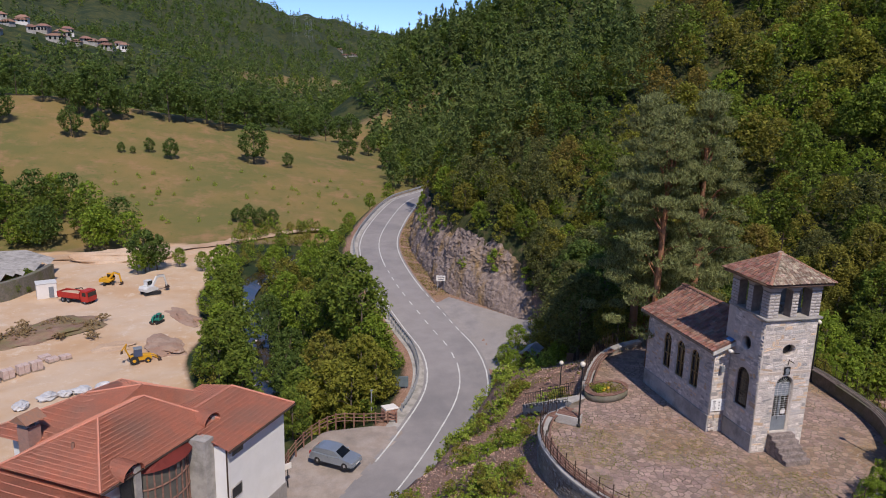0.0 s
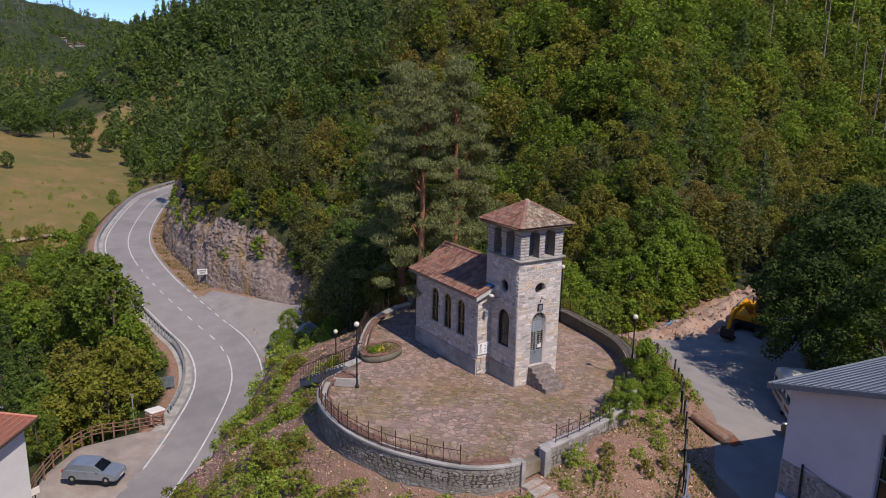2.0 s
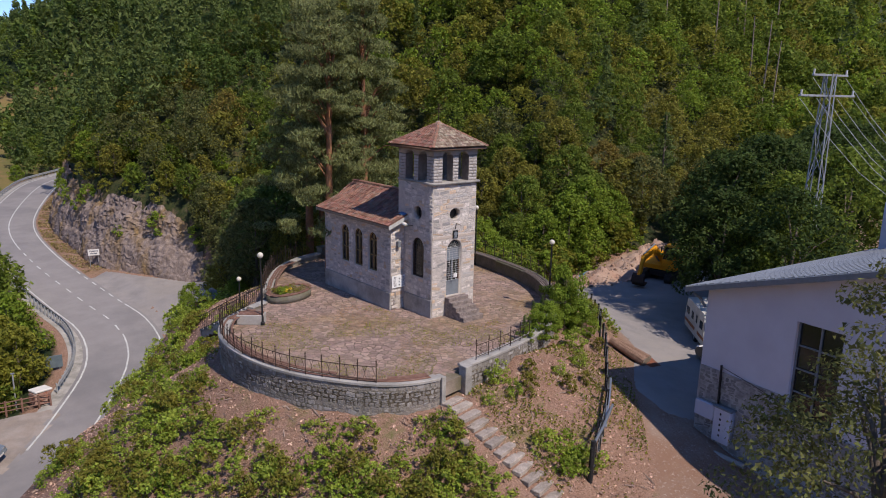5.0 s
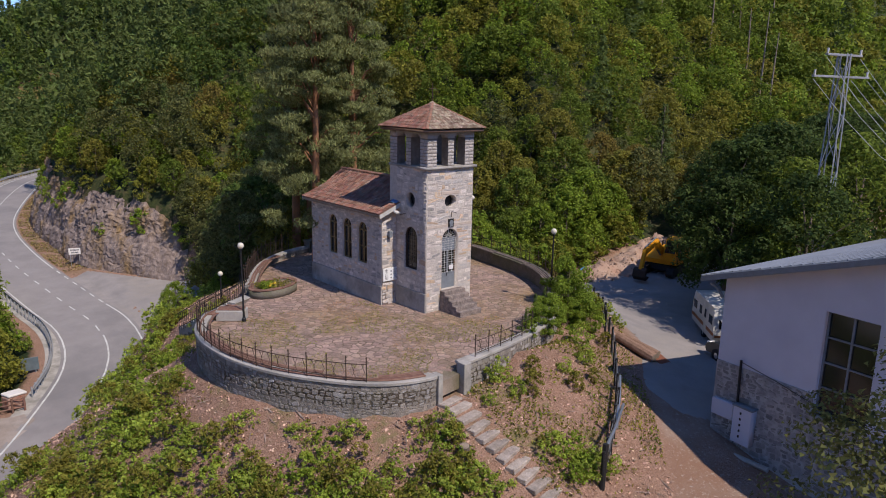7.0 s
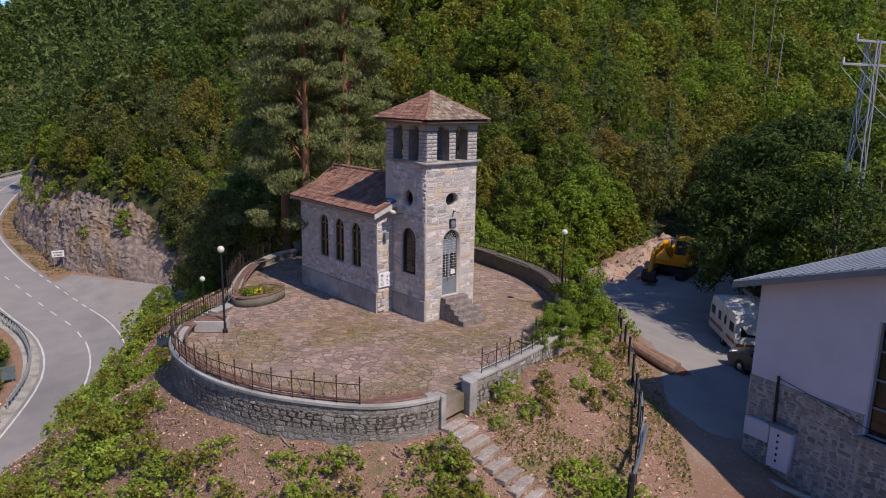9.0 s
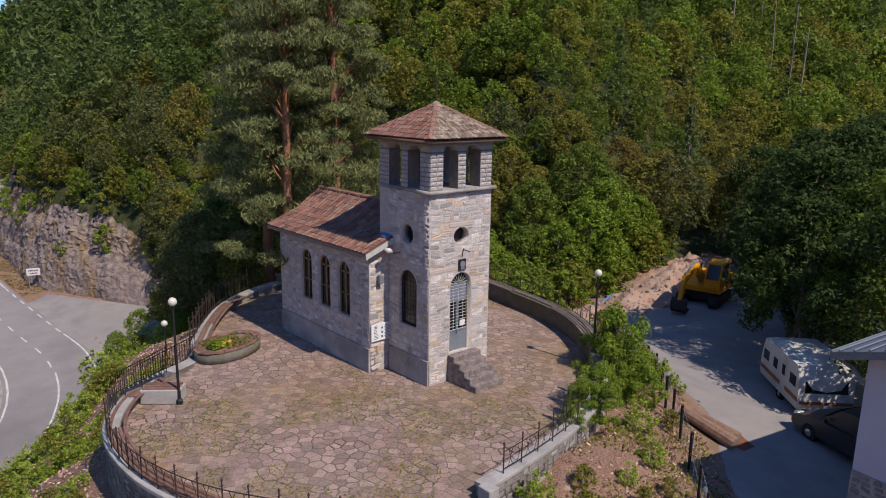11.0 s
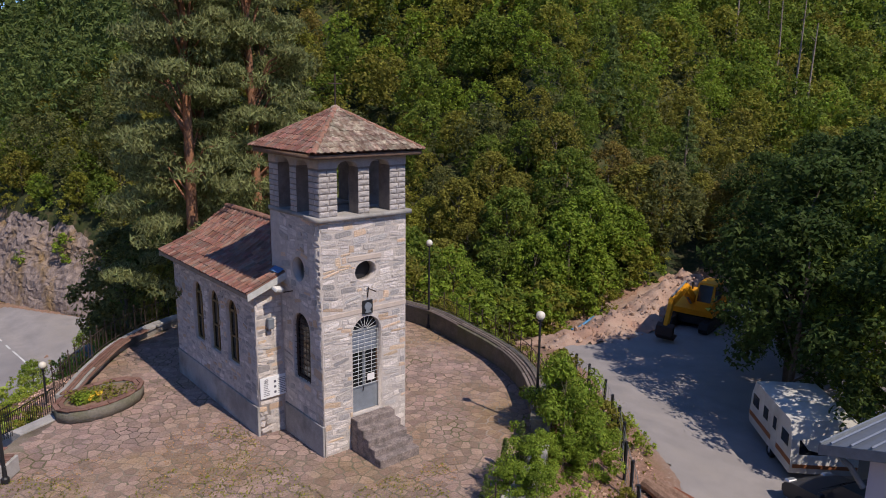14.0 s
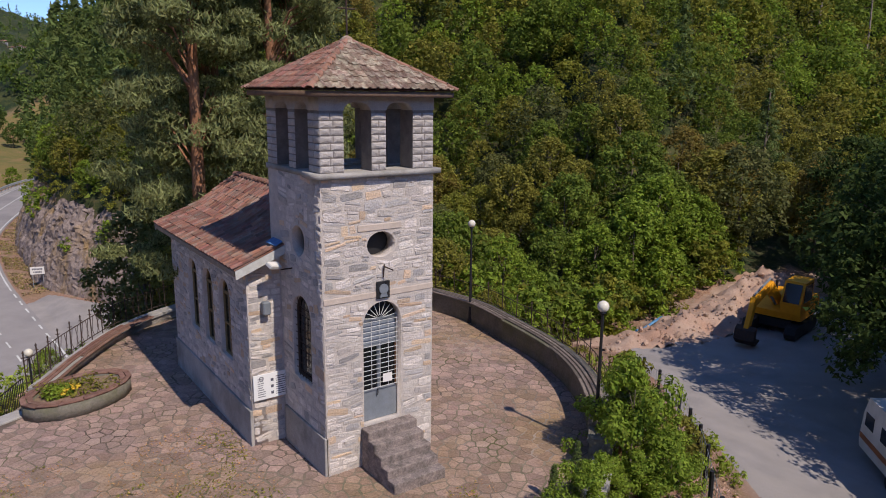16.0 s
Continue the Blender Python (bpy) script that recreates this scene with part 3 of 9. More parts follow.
def lay_stones(u0, u1, w0, w1, holes, place, parent, seed, hgt=(0.09, 0.24), wid=(0.14, 0.52), proud=0.011, limit=300, rest="masonry", kinds=None, loose=0.0):
    """Courses of rubble between openings. place(u, w) gives the pose of a spot on the face, out along +z."""
    r = random.Random(seed)
    kinds = kinds or STONES
    laid = []
    w = w0
    while w < w1 - 0.03:
        h = min(r.uniform(*hgt), w1 - w)
        if w1 - w - h < 0.06:
            h = w1 - w
        blocked = []
        for poly in holes:
            ws = [w + 0.005, w + h / 2, w + h - 0.005]
            xs = [u0 + (u1 - u0) * k / 160 for k in range(161)]
            inn = [x for x in xs if any(inside_poly(poly, x, q) for q in ws)]
            if inn:
                blocked.append((min(inn) - 0.02, max(inn) + 0.02))
        u = u0
        while u < u1 - 0.03:
            hit = [b for b in blocked if b[0] - 0.03 <= u < b[1]]
            if hit:
                u = hit[0][1]
                continue
            end = min([b[0] for b in blocked if b[0] > u] + [u1])
            s = r.uniform(*wid)
            if end - u - s < wid[0] * 0.6:
                s = end - u
            s = min(s, wid[1] * 1.5, end - u)
            cuts = [(w, h)]
            if h > 0.13 and r.random() < 0.4:
                q = r.uniform(0.35, 0.65) * h
                cuts = [(w, q), (w + q, h - q)]
            for w_, h_ in cuts:
                laid.append((u + s / 2 + r.uniform(-0.006, 0.006), w_ + h_ / 2 + r.uniform(-0.007, 0.007), (s - 0.012) * r.uniform(0.93 - loose, 1.0), (h_ - 0.012) * r.uniform(0.9 - loose, 1.0 + 0.3 * loose), r.uniform(0.3, 1.6) * proud, r.randrange(len(kinds)), r.uniform(-4 - 40 * loose, 4 + 40 * loose)))
            u += s
        w += h
    r.shuffle(laid)
    V, F, MI, base = [], [], [], 0
    for k, (u, w, s, h, d, i, turn) in enumerate(laid):
        m = place(u, w) @ pose(0, 0, 0, 0, 0, turn) @ Matrix.Diagonal((s, h, d, 1))
        if k < limit:
            ob = new("stone", kinds[i])
            ob.parent = parent
            ob.matrix_basis = m
        else:
            me = kinds[i]
            V += [m @ v.co for v in me.vertices]
            for p in me.polygons:
                q = list(p.vertices)
                for t in range(1, len(q) - 1):
                    F.append((q[0] + base, q[t] + base, q[t + 1] + base))
                    MI.append(0 if i < 5 else 1 if i < 7 else 2)
            base += len(me.vertices)
    if V:
        part(rest, raw_mesh(rest, [tuple(v) for v in V], F, [kinds[0].materials[0], kinds[5].materials[0], kinds[7].materials[0]], MI), None, parent, kind="stuff")


def face_y(y):
    """A face that looks towards -y: u along x."""
    return lambda u, w: Matrix.Translation((u, y, w)) @ Matrix(((1, 0, 0, 0), (0, 0, -1, 0), (0, 1, 0, 0), (0, 0, 0, 1)))


def face_x(x):
    """A face that looks towards -x: u along y."""
    return lambda u, w: Matrix.Translation((x, u, w)) @ Matrix(((0, 0, -1, 0), (-1, 0, 0, 0), (0, 1, 0, 0), (0, 0, 0, 1)))


PLY = Matrix(((1, 0, 0, 0), (0, 0, -1, 0), (0, 1, 0, 0), (0, 0, 0, 1)))      # (u, w, out) -> x, z, -y
PLX = Matrix(((0, 0, -1, 0), (1, 0, 0, 0), (0, 1, 0, 0), (0, 0, 0, 1)))      # (u, w, out) -> y, z, -x

# ---- chapel ----
church = thing("church", "small rubble-stone chapel with a square bell tower and tile roofs", "church")
W = 0.32
DOOR = arch(0.81, 1.66, 0.77, 3.26, 12)
OCF = circle(1.22, 4.38, 0.31, 18, 0.25)
OCL = circle(1.05, 4.40, 0.30, 18)
WINL = arch(0.58, 1.42, 1.58, 3.32, 12)
NWIN = [arch(c - 0.36, c + 0.36, 1.47, 3.24, 12) for c in (3.36, 4.52, 5.66)]

tower = part("tower_wall", panel([(0, -0.6), (2.4, -0.6), (2.4, 5.67), (0, 5.67)], [DOOR, OCF], W, Matrix.Translation((0, W / 2, 0)) @ PLY), M_MORTAR, church, "rubble-stone front wall of the tower")
bm = panel([(W, -0.6), (2.4 - W, -0.6), (2.4 - W, 5.67), (W, 5.67)], [WINL, OCL], W, Matrix.Translation((W / 2, 0, 0)) @ PLX)
box(2.4 - W, 2.4, W, 2.4 - W, -0.6, 5.67, bm=bm)
box(0, 2.4, 2.4 - W, 2.4, 3.0, 5.67, bm=bm)
side = part("tower_side_wall", bm, M_MORTAR, church)
naveL = part("nave_wall", panel([(1.96, -0.6), (7.45, -0.6), (7.45, 3.68), (1.96, 3.68)], NWIN, W, Matrix.Translation((-0.73 + W / 2, 0, 0)) @ PLX), M_MORTAR, church)
bm = panel([(-0.73 + W, -0.6), (0, -0.6), (0, 4.12), (-0.73 + W, 3.88)], [], W, Matrix.Translation((0, 1.96 + W / 2, 0)) @ PLY)
part("nave_front_wall", box(2.4, 3.13, 1.96, 1.96 + W, -0.6, 3.75), M_STONE, church)
gab = part("nave_front_wall", bm, M_MORTAR, church)
bm = box(3.13 - W, 3.13, 1.96 + W, 7.45, -0.6, 3.68)
bm2 = panel([(-0.73 + W, -0.6), (3.13 - W, -0.6), (3.13 - W, 3.75), (1.2, 4.85), (-0.73 + W, 3.75)], [], W, Matrix.Translation((0, 7.45 - W / 2, 0)) @ PLY)
part("nave_back_wall", bm2, M_STONE, church)
part("nave_far_wall", bm, M_STONE, church)
part("inner_floor", box(0.05, 2.35, 0.05, 7.4, 0.0, 0.6), M_CONC, church)
part("nave_floor", box(-0.6, 3.0, 2.4, 7.4, 0.0, 0.5), M_CONC, church)

# plinths
bm = box(-0.045, 0.03, -0.0, 1.9, -0.3, 0.73, 0.012)
part("plinth", bm, M_CONC, church, "grey rendered plinth")
bm = box(-0.775, -0.70, 1.955, 7.45, -0.3, 0.73, 0.012)
part("plinth", bm, M_CONC, church, "grey rendered plinth")

# belfry
slab = panel([(-0.10, -0.12), (2.50, -0.12), (2.50, 2.46), (-0.015, 2.46), (-0.015, 0.60), (-0.10, 0.56)], [[(0.5, 0.5), (1.9, 0.5), (1.9, 1.9), (0.5, 1.9)]], 0.10, Matrix.Translation((0, 0, 5.72)))
part("belfry_slab", slab, M_CONC, church, "thin weathered concrete cornice slab")
part("belfry_floor", box(0.4, 2.0, 0.4, 2.0, 5.60, 5.69), M_CONC, church)


def block_mesh(seed):
    """Rock-faced pier block of unit size, out along +z."""
    r = random.Random(seed)
    bm = bmesh.new()
    lo = [bm.verts.new((x, y, 0)) for x, y in ((-0.5, -0.5), (0.5, -0.5), (0.5, 0.5), (-0.5, 0.5))]
    hi = [bm.verts.new((x * 0.9, y * 0.86, 0.35)) for x, y in ((-0.5, -0.5), (0.5, -0.5), (0.5, 0.5), (-0.5, 0.5))]
    tp = [bm.verts.new((x * 0.35 + r.uniform(-0.1, 0.1), y * 0.3 + r.uniform(-0.1, 0.1), 1.0 + r.uniform(-0.3, 0.2))) for x, y in ((-0.5, -0.5), (0.5, -0.5), (0.5, 0.5), (-0.5, 0.5))]
    for A, B in ((lo, hi), (hi, tp)):
        for k in range(4):
            bm.faces.new((A[k], A[(k + 1) % 4], B[(k + 1) % 4], B[k]))
    bm.faces.new(tp)
    return mesh_of(bm, "block", M_BLOCK)


M_BLOCK = mat("cast_stone_block", (0.46, 0.42, 0.395), (0.38, 0.35, 0.335), 7.0, 0.92, bump=0.7, bscale=35, vary=0.12, fine=0.25)
# Belfry's inner shade is put into this darker colour of the pier cores.
M_PIER = mat("shaded_pier_core", (0.25, 0.22, 0.20), (0.17, 0.15, 0.14), 5.0, 0.95, bump=0.6, bscale=40, fine=0.3)
BLOCKS = [block_mesh(i) for i in range(5)]
rb = random.Random(3)
Z0, COURSE = 5.77, 0.131
SP = ((0.0, 0.48), (1.03, 1.35), (1.92, 2.40))
for i, (x0, x1) in enumerate(SP):
    for j, (y0, y1) in enumerate(SP):
        if i == 1 and j == 1:
            continue
        if i == 1:
            y0, y1 = (0.0, 0.42) if j == 0 else (1.98, 2.4)
        if j == 1:
            x0, x1 = (0.0, 0.42) if i == 0 else (1.98, 2.4)
        pier = part("pier", box(x0 + 0.012, x1 - 0.012, y0 + 0.012, y1 - 0.012, Z0, 6.86), M_PIER, church, "pier of rock-faced blocks")
        faces = []
        if j == 0:
            faces.append((x0, x1, face_y(y0 + 0.01)))
        if i == 0:
            faces.append((y0, y1, face_x(x0 + 0.01)))
        for a, c, pl in faces:
            for k in range(8):
                z = Z0 + (k + 0.5) * COURSE
                cuts = [(a, c)] if k % 2 else [(a, (a + c) / 2), ((a + c) / 2, c)]
                if c - a > 0.4:
                    q = a + (c - a) * (0.44 if k % 2 else 0.56)
                    cuts = [(a, q), (q, c)]
                for p, q in cuts:
                    ob = new("block", rb.choice(BLOCKS))
                    ob.parent = pier
                    ob.matrix_basis = pl((p + q) / 2, z) @ Matrix.Diagonal((q - p - 0.014, COURSE - 0.02, 0.024, 1))
# arched heads over the openings
bm = panel([(0, 6.86), (0.48, 6.86)] + [(0.755 - 0.275 * math.cos(math.pi * k / 8), 6.86 + 0.16 * math.sin(math.pi * k / 8)) for k in range(9)] + [(1.03, 6.86), (1.35, 6.86)]
           + [(1.635 - 0.285 * math.cos(math.pi * k / 8), 6.86 + 0.16 * math.sin(math.pi * k / 8)) for k in range(9)] + [(1.92, 6.86), (2.4, 6.86), (2.4, 7.165), (0, 7.165)], [], 0.4, Matrix.Translation((0, 0.2, 0)) @ PLY)
me = mesh_of(bm, "belfry_head", M_BLOCK)
for m in (pose(0, 0, 0), Matrix.Translation((2.4, 2.4, 0)) @ pose(0, 0, 0, 0, 0, 180)):
    part("belfry_head", me, None, church).matrix_basis = m
bm = panel([(0.4, 6.86), (0.48, 6.86)] + [(0.755 - 0.275 * math.cos(math.pi * k / 8), 6.86 + 0.16 * math.sin(math.pi * k / 8)) for k in range(9)] + [(1.03, 6.86), (1.35, 6.86)]
           + [(1.635 - 0.285 * math.cos(math.pi * k / 8), 6.86 + 0.16 * math.sin(math.pi * k / 8)) for k in range(9)] + [(1.92, 6.86), (2.0, 6.86), (2.0, 7.165), (0.4, 7.165)], [], 0.4, Matrix.Translation((0.2, 0, 0)) @ PLX)
me = mesh_of(bm, "belfry_head", M_BLOCK)
for x in (0.0, 2.0):
    part("belfry_head", me, None, church).matrix_basis = Matrix.Translation((x, 0, 0))


# roof tiles
def tile_mesh(material, seed):
    """Interlocking clay tile, unit width along x, unit length down -y, with a roll at one side."""
    r = random.Random(seed)
    prof = ((-0.5, 0.10), (-0.38, 0.21), (-0.22, 0.21), (-0.10, 0.04), (0.05, 0.0), (0.3, 0.0), (0.42, 0.05), (0.52, 0.09))
    bm = bmesh.new()
    j = lambda: r.uniform(-0.015, 0.015)
    rows = []
    for y, lift in ((0.55, 0.0), (-0.5, 0.13)):
        rows.append([bm.verts.new((x, y + j(), z + lift + j())) for x, z in prof])
    low = [bm.verts.new((x, -0.5, z + 0.02)) for x, z in prof]
    for A, B in ((rows[0], rows[1]), (rows[1], low)):
        for a, b, c, d in zip(A, A[1:], B[1:], B):
            bm.faces.new((d, c, b, a))
    return mesh_of(bm, "roof_tile", material)


TILES = [tile_mesh(M_TILE, i) for i in range(4)]
TILESG = [tile_mesh(M_TILEG, i) for i in range(4)]


def ridge_mesh(seed):
    r = random.Random(seed)
    bm = bmesh.new()
    rows = []
    for x, s in ((-0.5, 1.0), (0.5, 0.84)):
        rows.append([bm.verts.new((x, s * math.cos(a) * 0.5 + r.uniform(-0.02, 0.02), s * math.sin(a) * 0.42)) for a in (math.pi * k / 6 for k in range(7))])
    lo = [bm.verts.new((-0.5, 0.82 * math.cos(a) * 0.5, 0.82 * math.sin(a) * 0.42)) for a in (math.pi * k / 6 for k in range(7))]
    for A, B in ((rows[0], rows[1]), (lo, rows[0])):
        for a, b, c, d in zip(A, A[1:], B[1:], B):
            bm.faces.new((a, b, c, d))
    return mesh_of(bm, "ridge_tile", M_RIDGE)


RIDGES = [ridge_mesh(i) for i in range(3)]
rt = random.Random(11)


def tile_slope(parent, eave_l, eave_r, top_l, top_r, rows, width, tiles, jitter=1.0):
    """Tiles on a plane between the eave and the top edge."""
    el, er, tl, tr = (Vector(p) for p in (eave_l, eave_r, top_l, top_r))
    xd = (er - el).normalized()
    up = (tl + tr - el - er) / 2
    up -= xd * up.dot(xd)
    L = up.length / rows
    yd = up.normalized()
    nd = xd.cross(yd)
    for k in range(rows):
        t = (k + 0.5) / rows
        a, b = el.lerp(tl, t), er.lerp(tr, t)
        half = (b - a).length
        n = max(1, round(half / width))
        for q in range(n):
            p = a.lerp(b, (q + 0.5) / n) + nd * (0.03 + jitter * rt.uniform(0, 0.012))
            m = Matrix((xd, yd, nd)).transposed().to_4x4()
            m.translation = p
            ob = new("roof_tile", rt.choice(tiles))
            ob.parent = parent
            ob.matrix_basis = m @ pose(0, 0, 0, 0, 0, jitter * rt.uniform(-2.0, 2.0)) @ Matrix.Diagonal((min(width, half / n) * 1.03, L * 1.12, 0.125, 1))


def ridge_run(parent, a, b, size=0.155, step=0.27, jitter=1.0):
    a, b = Vector(a), Vector(b)
    n = max(2, round((b - a).length / step))
    xd = (b - a).normalized()
    yd = Vector((0, 0, 1)).cross(xd).normalized()
    zd = xd.cross(yd)
    for k in range(n):
        m = Matrix((xd, yd, zd)).transposed().to_4x4()
        m.translation = a.lerp(b, (k + 0.5) / n) + Vector((0, 0, 0.02 + rt.uniform(0, 0.012)))
        ob = new("ridge_tile", rt.choice(RIDGES))
        ob.parent = parent
        ob.matrix_basis = m @ pose(0, 0, 0, 0, 0, jitter * rt.uniform(-3, 3)) @ Matrix.Diagonal((step * 1.15, size, size * 0.8, 1))


EV, ET, AP = 0.31, 7.21, (1.2, 1.2, 8.14)
C4 = [(-EV, -EV, ET), (2.4 + EV, -EV, ET), (2.4 + EV, 2.4 + EV, ET), (-EV, 2.4 + EV, ET)]
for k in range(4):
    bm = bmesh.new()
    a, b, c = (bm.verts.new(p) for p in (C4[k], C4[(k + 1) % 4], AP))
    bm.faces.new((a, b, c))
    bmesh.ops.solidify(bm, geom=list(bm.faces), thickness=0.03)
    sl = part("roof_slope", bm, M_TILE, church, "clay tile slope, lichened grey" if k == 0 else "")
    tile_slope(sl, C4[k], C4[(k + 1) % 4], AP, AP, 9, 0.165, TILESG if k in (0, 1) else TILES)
hips = part("roof_cap", lathe([(0.16, 0.0), (0.10, 0.09), (0.03, 0.13)], 10, at=(1.2, 1.2, 8.10)), M_TILEG, church)
for k in range(4):
    ridge_run(hips, C4[k], AP)
bm = panel([(-EV + 0.04, -EV + 0.04), (2.36 + EV, -EV + 0.04), (2.36 + EV, 2.36 + EV), (-EV + 0.04, 2.36 + EV)], [[(-EV + 0.09, -EV + 0.09), (2.31 + EV, -EV + 0.09), (2.31 + EV, 2.31 + EV), (-EV + 0.09, 2.31 + EV)]], 0.10, Matrix.Translation((0, 0, 7.145)))
M_EAVE = mat("stained_eave_board", (0.22, 0.14, 0.10), (0.15, 0.10, 0.075), 4.0, 0.85, bump=0.4, bscale=50, fine=0.3)
part("fascia", bm, M_EAVE, church, "weathered timber fascia board")
part("soffit", box(-EV + 0.06, 2.34 + EV, -EV + 0.06, 2.34 + EV, 7.165, 7.195), M_EAVE, church)
bm = tube([(1.2, 1.2, 8.15), (1.2, 1.2, 8.95)], 0.018, 6)
tube([(1.02, 1.2, 8.72), (1.38, 1.2, 8.72)], 0.016, 6, bm)
part("cross", bm, M_IRON, church, "thin iron cross on the tower roof")

# nave roof
EDGE = ((-1.02, 3.78), (0.12, 4.23), (1.2, 4.94))      # eave, break of the slope, ridge
for sgn in (0, 1):
    for (x0, z0), (x1, z1), rows_ in ((EDGE[0], EDGE[1], 5), (EDGE[1], EDGE[2], 5)):
        if sgn:
            x0, x1 = 2.4 - x0, 2.4 - x1
        el, er, tr_, tl = (x0, 1.72, z0), (x0, 7.78, z0), (x1, 7.78, z1), (x1, 1.72, z1)
        bm = bmesh.new()
        bm.faces.new([bm.verts.new(p) for p in (el, er, tr_, tl)])
        bmesh.ops.recalc_face_normals(bm, faces=bm.faces)
        bmesh.ops.solidify(bm, geom=list(bm.faces), thickness=0.04)
        sl = part("roof_slope", bm, M_TILE, church)
        if not sgn:
            tile_slope(sl, er, el, tr_, tl, rows_, 0.205, TILES, 1.6)
        else:
            tile_slope(sl, el, er, tl, tr_, rows_, 0.41, TILES, 1.0)
rid = part("ridge", box(1.15, 1.25, 2.45, 7.75, 4.86, 4.93), M_RIDGE, church, "line of orange ridge tiles")
ridge_run(rid, (1.2, 2.5, 4.94), (1.2, 7.8, 4.94), 0.24, 0.3)
M_PALEWOOD = mat("pale_painted_board", (0.52, 0.52, 0.50), (0.42, 0.41, 0.38), 5.0, 0.8, fine=0.15)
for y in (1.70, 7.78):
    bm = panel([(-1.02, 3.62), (-1.02, 3.79), (0.12, 4.24), (1.2, 4.95), (1.2, 4.78), (0.12, 4.07)], [], 0.035, Matrix.Translation((0, y, 0)) @ PLY)
    part("verge_board", bm, M_PALEWOOD, church, "pale painted verge board")
part("eave_board", box(-1.03, -0.99, 1.75, 7.75, 3.67, 3.775, 0.006), M_FASCIA, church)
part("soffit", box(-1.0, -0.72, 1.75, 7.75, 3.685, 3.71), M_FASCIA, church)
part("roof_flashing", box(-0.1, 0.1, -0.16, 0.16, 0.0, 0.008, 0.002, m=pose(-0.115, 1.93, 4.235, 8, -22, 12)), mat("blue_flashing", (0.10, 0.22, 0.42), (0.08, 0.16, 0.32), 3.0, 0.5), church, "crumpled blue roof flashing")

# bands, lintels
part("string_band", box(0.0, 2.4, -0.014, 0.02, 3.36, 3.47, 0.004), mat("smooth_render", (0.55, 0.46, 0.39), (0.47, 0.39, 0.33), 3.0, 0.9, fine=0.15, bump=0.2), church, "smooth rendered band above the door")
part("lintel", box(0.72, 1.66, -0.016, 0.02, 4.66, 4.78, 0.006), bpy.data.materials["smooth_render"], church)

# door
M_GLASSD = mat("dark_glass", (0.012, 0.014, 0.016), None, rough=0.12, fine=0.0, spec=0.6)
M_GREY = mat("grey_painted_steel", (0.20, 0.22, 0.25), (0.16, 0.18, 0.20), 6.0, 0.5, fine=0.15, bscale=90)
M_WHITEM = mat("white_painted_bar", (0.62, 0.62, 0.60), (0.5, 0.49, 0.47), 9.0, 0.6, fine=0.1)
door = part("door", box(0.82, 1.65, 0.17, 0.21, 0.77, 1.42, 0.006), M_GREY, church, "grey steel double door with barred glazing")
part("upper_glass", box(0.83, 1.64, 0.19, 0.20, 1.42, 2.36), M_GLASSD, door)
part("transom_panel", box(0.83, 1.64, 0.185, 0.205, 2.36, 2.86), mat("grey_blind", (0.22, 0.25, 0.29), (0.18, 0.2, 0.24), 3.0, 0.7), door, "grey-blue slatted transom")
part("fan_light", panel(arch(0.83, 1.64, 2.86, 3.25, 12, 0.37), [], 0.01, Matrix.Translation((0, 0.2, 0)) @ PLY), M_GLASSD, door)
for x in (0.82, 1.205, 1.235, 1.61):
    part("stile", box(x, x + 0.04, 0.15, 0.22, 1.42, 2.36, 0.005), M_GREY if x < 1.6 else mat("brown_frame", (0.20, 0.10, 0.05), (0.16, 0.08, 0.04), 5.0, 0.6), door)
part("rail", box(0.82, 1.65, 0.15, 0.22, 2.33, 2.38, 0.005), M_GREY, door)
part("rail", box(0.82, 1.65, 0.15, 0.22, 2.84, 2.89, 0.005), M_GREY, door)
for k in range(15):
    z = 1.47 + k * 0.098
    part("grille_bar", tube([(0.82, 0.10, z), (1.65, 0.10, z)], 0.007, 5), M_WHITEM, door)
for k in range(5):
    x = 0.86 + k * 0.19
    part("grille_bar", tube([(x, 0.11, 1.45), (x, 0.11, 2.86)], 0.006, 5), M_WHITEM, door)
for k in range(9):
    a = math.pi * (k + 0.5) / 9
    part("fan_bar", tube([(1.235 + 0.08 * math.cos(a), 0.11, 2.88 + 0.07 * math.sin(a)), (1.235 + 0.38 * math.cos(a), 0.11, 2.88 + 0.34 * math.sin(a))], 0.007, 5), M_WHITEM, door)
part("notice", box(1.29, 1.50, 0.085, 0.09, 1.55, 1.73), M_PLASTER, door, "white paper notice behind the bars")
part("door_handle", tube([(1.19, 0.13, 1.30), (1.19, 0.11, 1.36), (1.19, 0.13, 1.42)], 0.012, 6), M_BLACK, door)


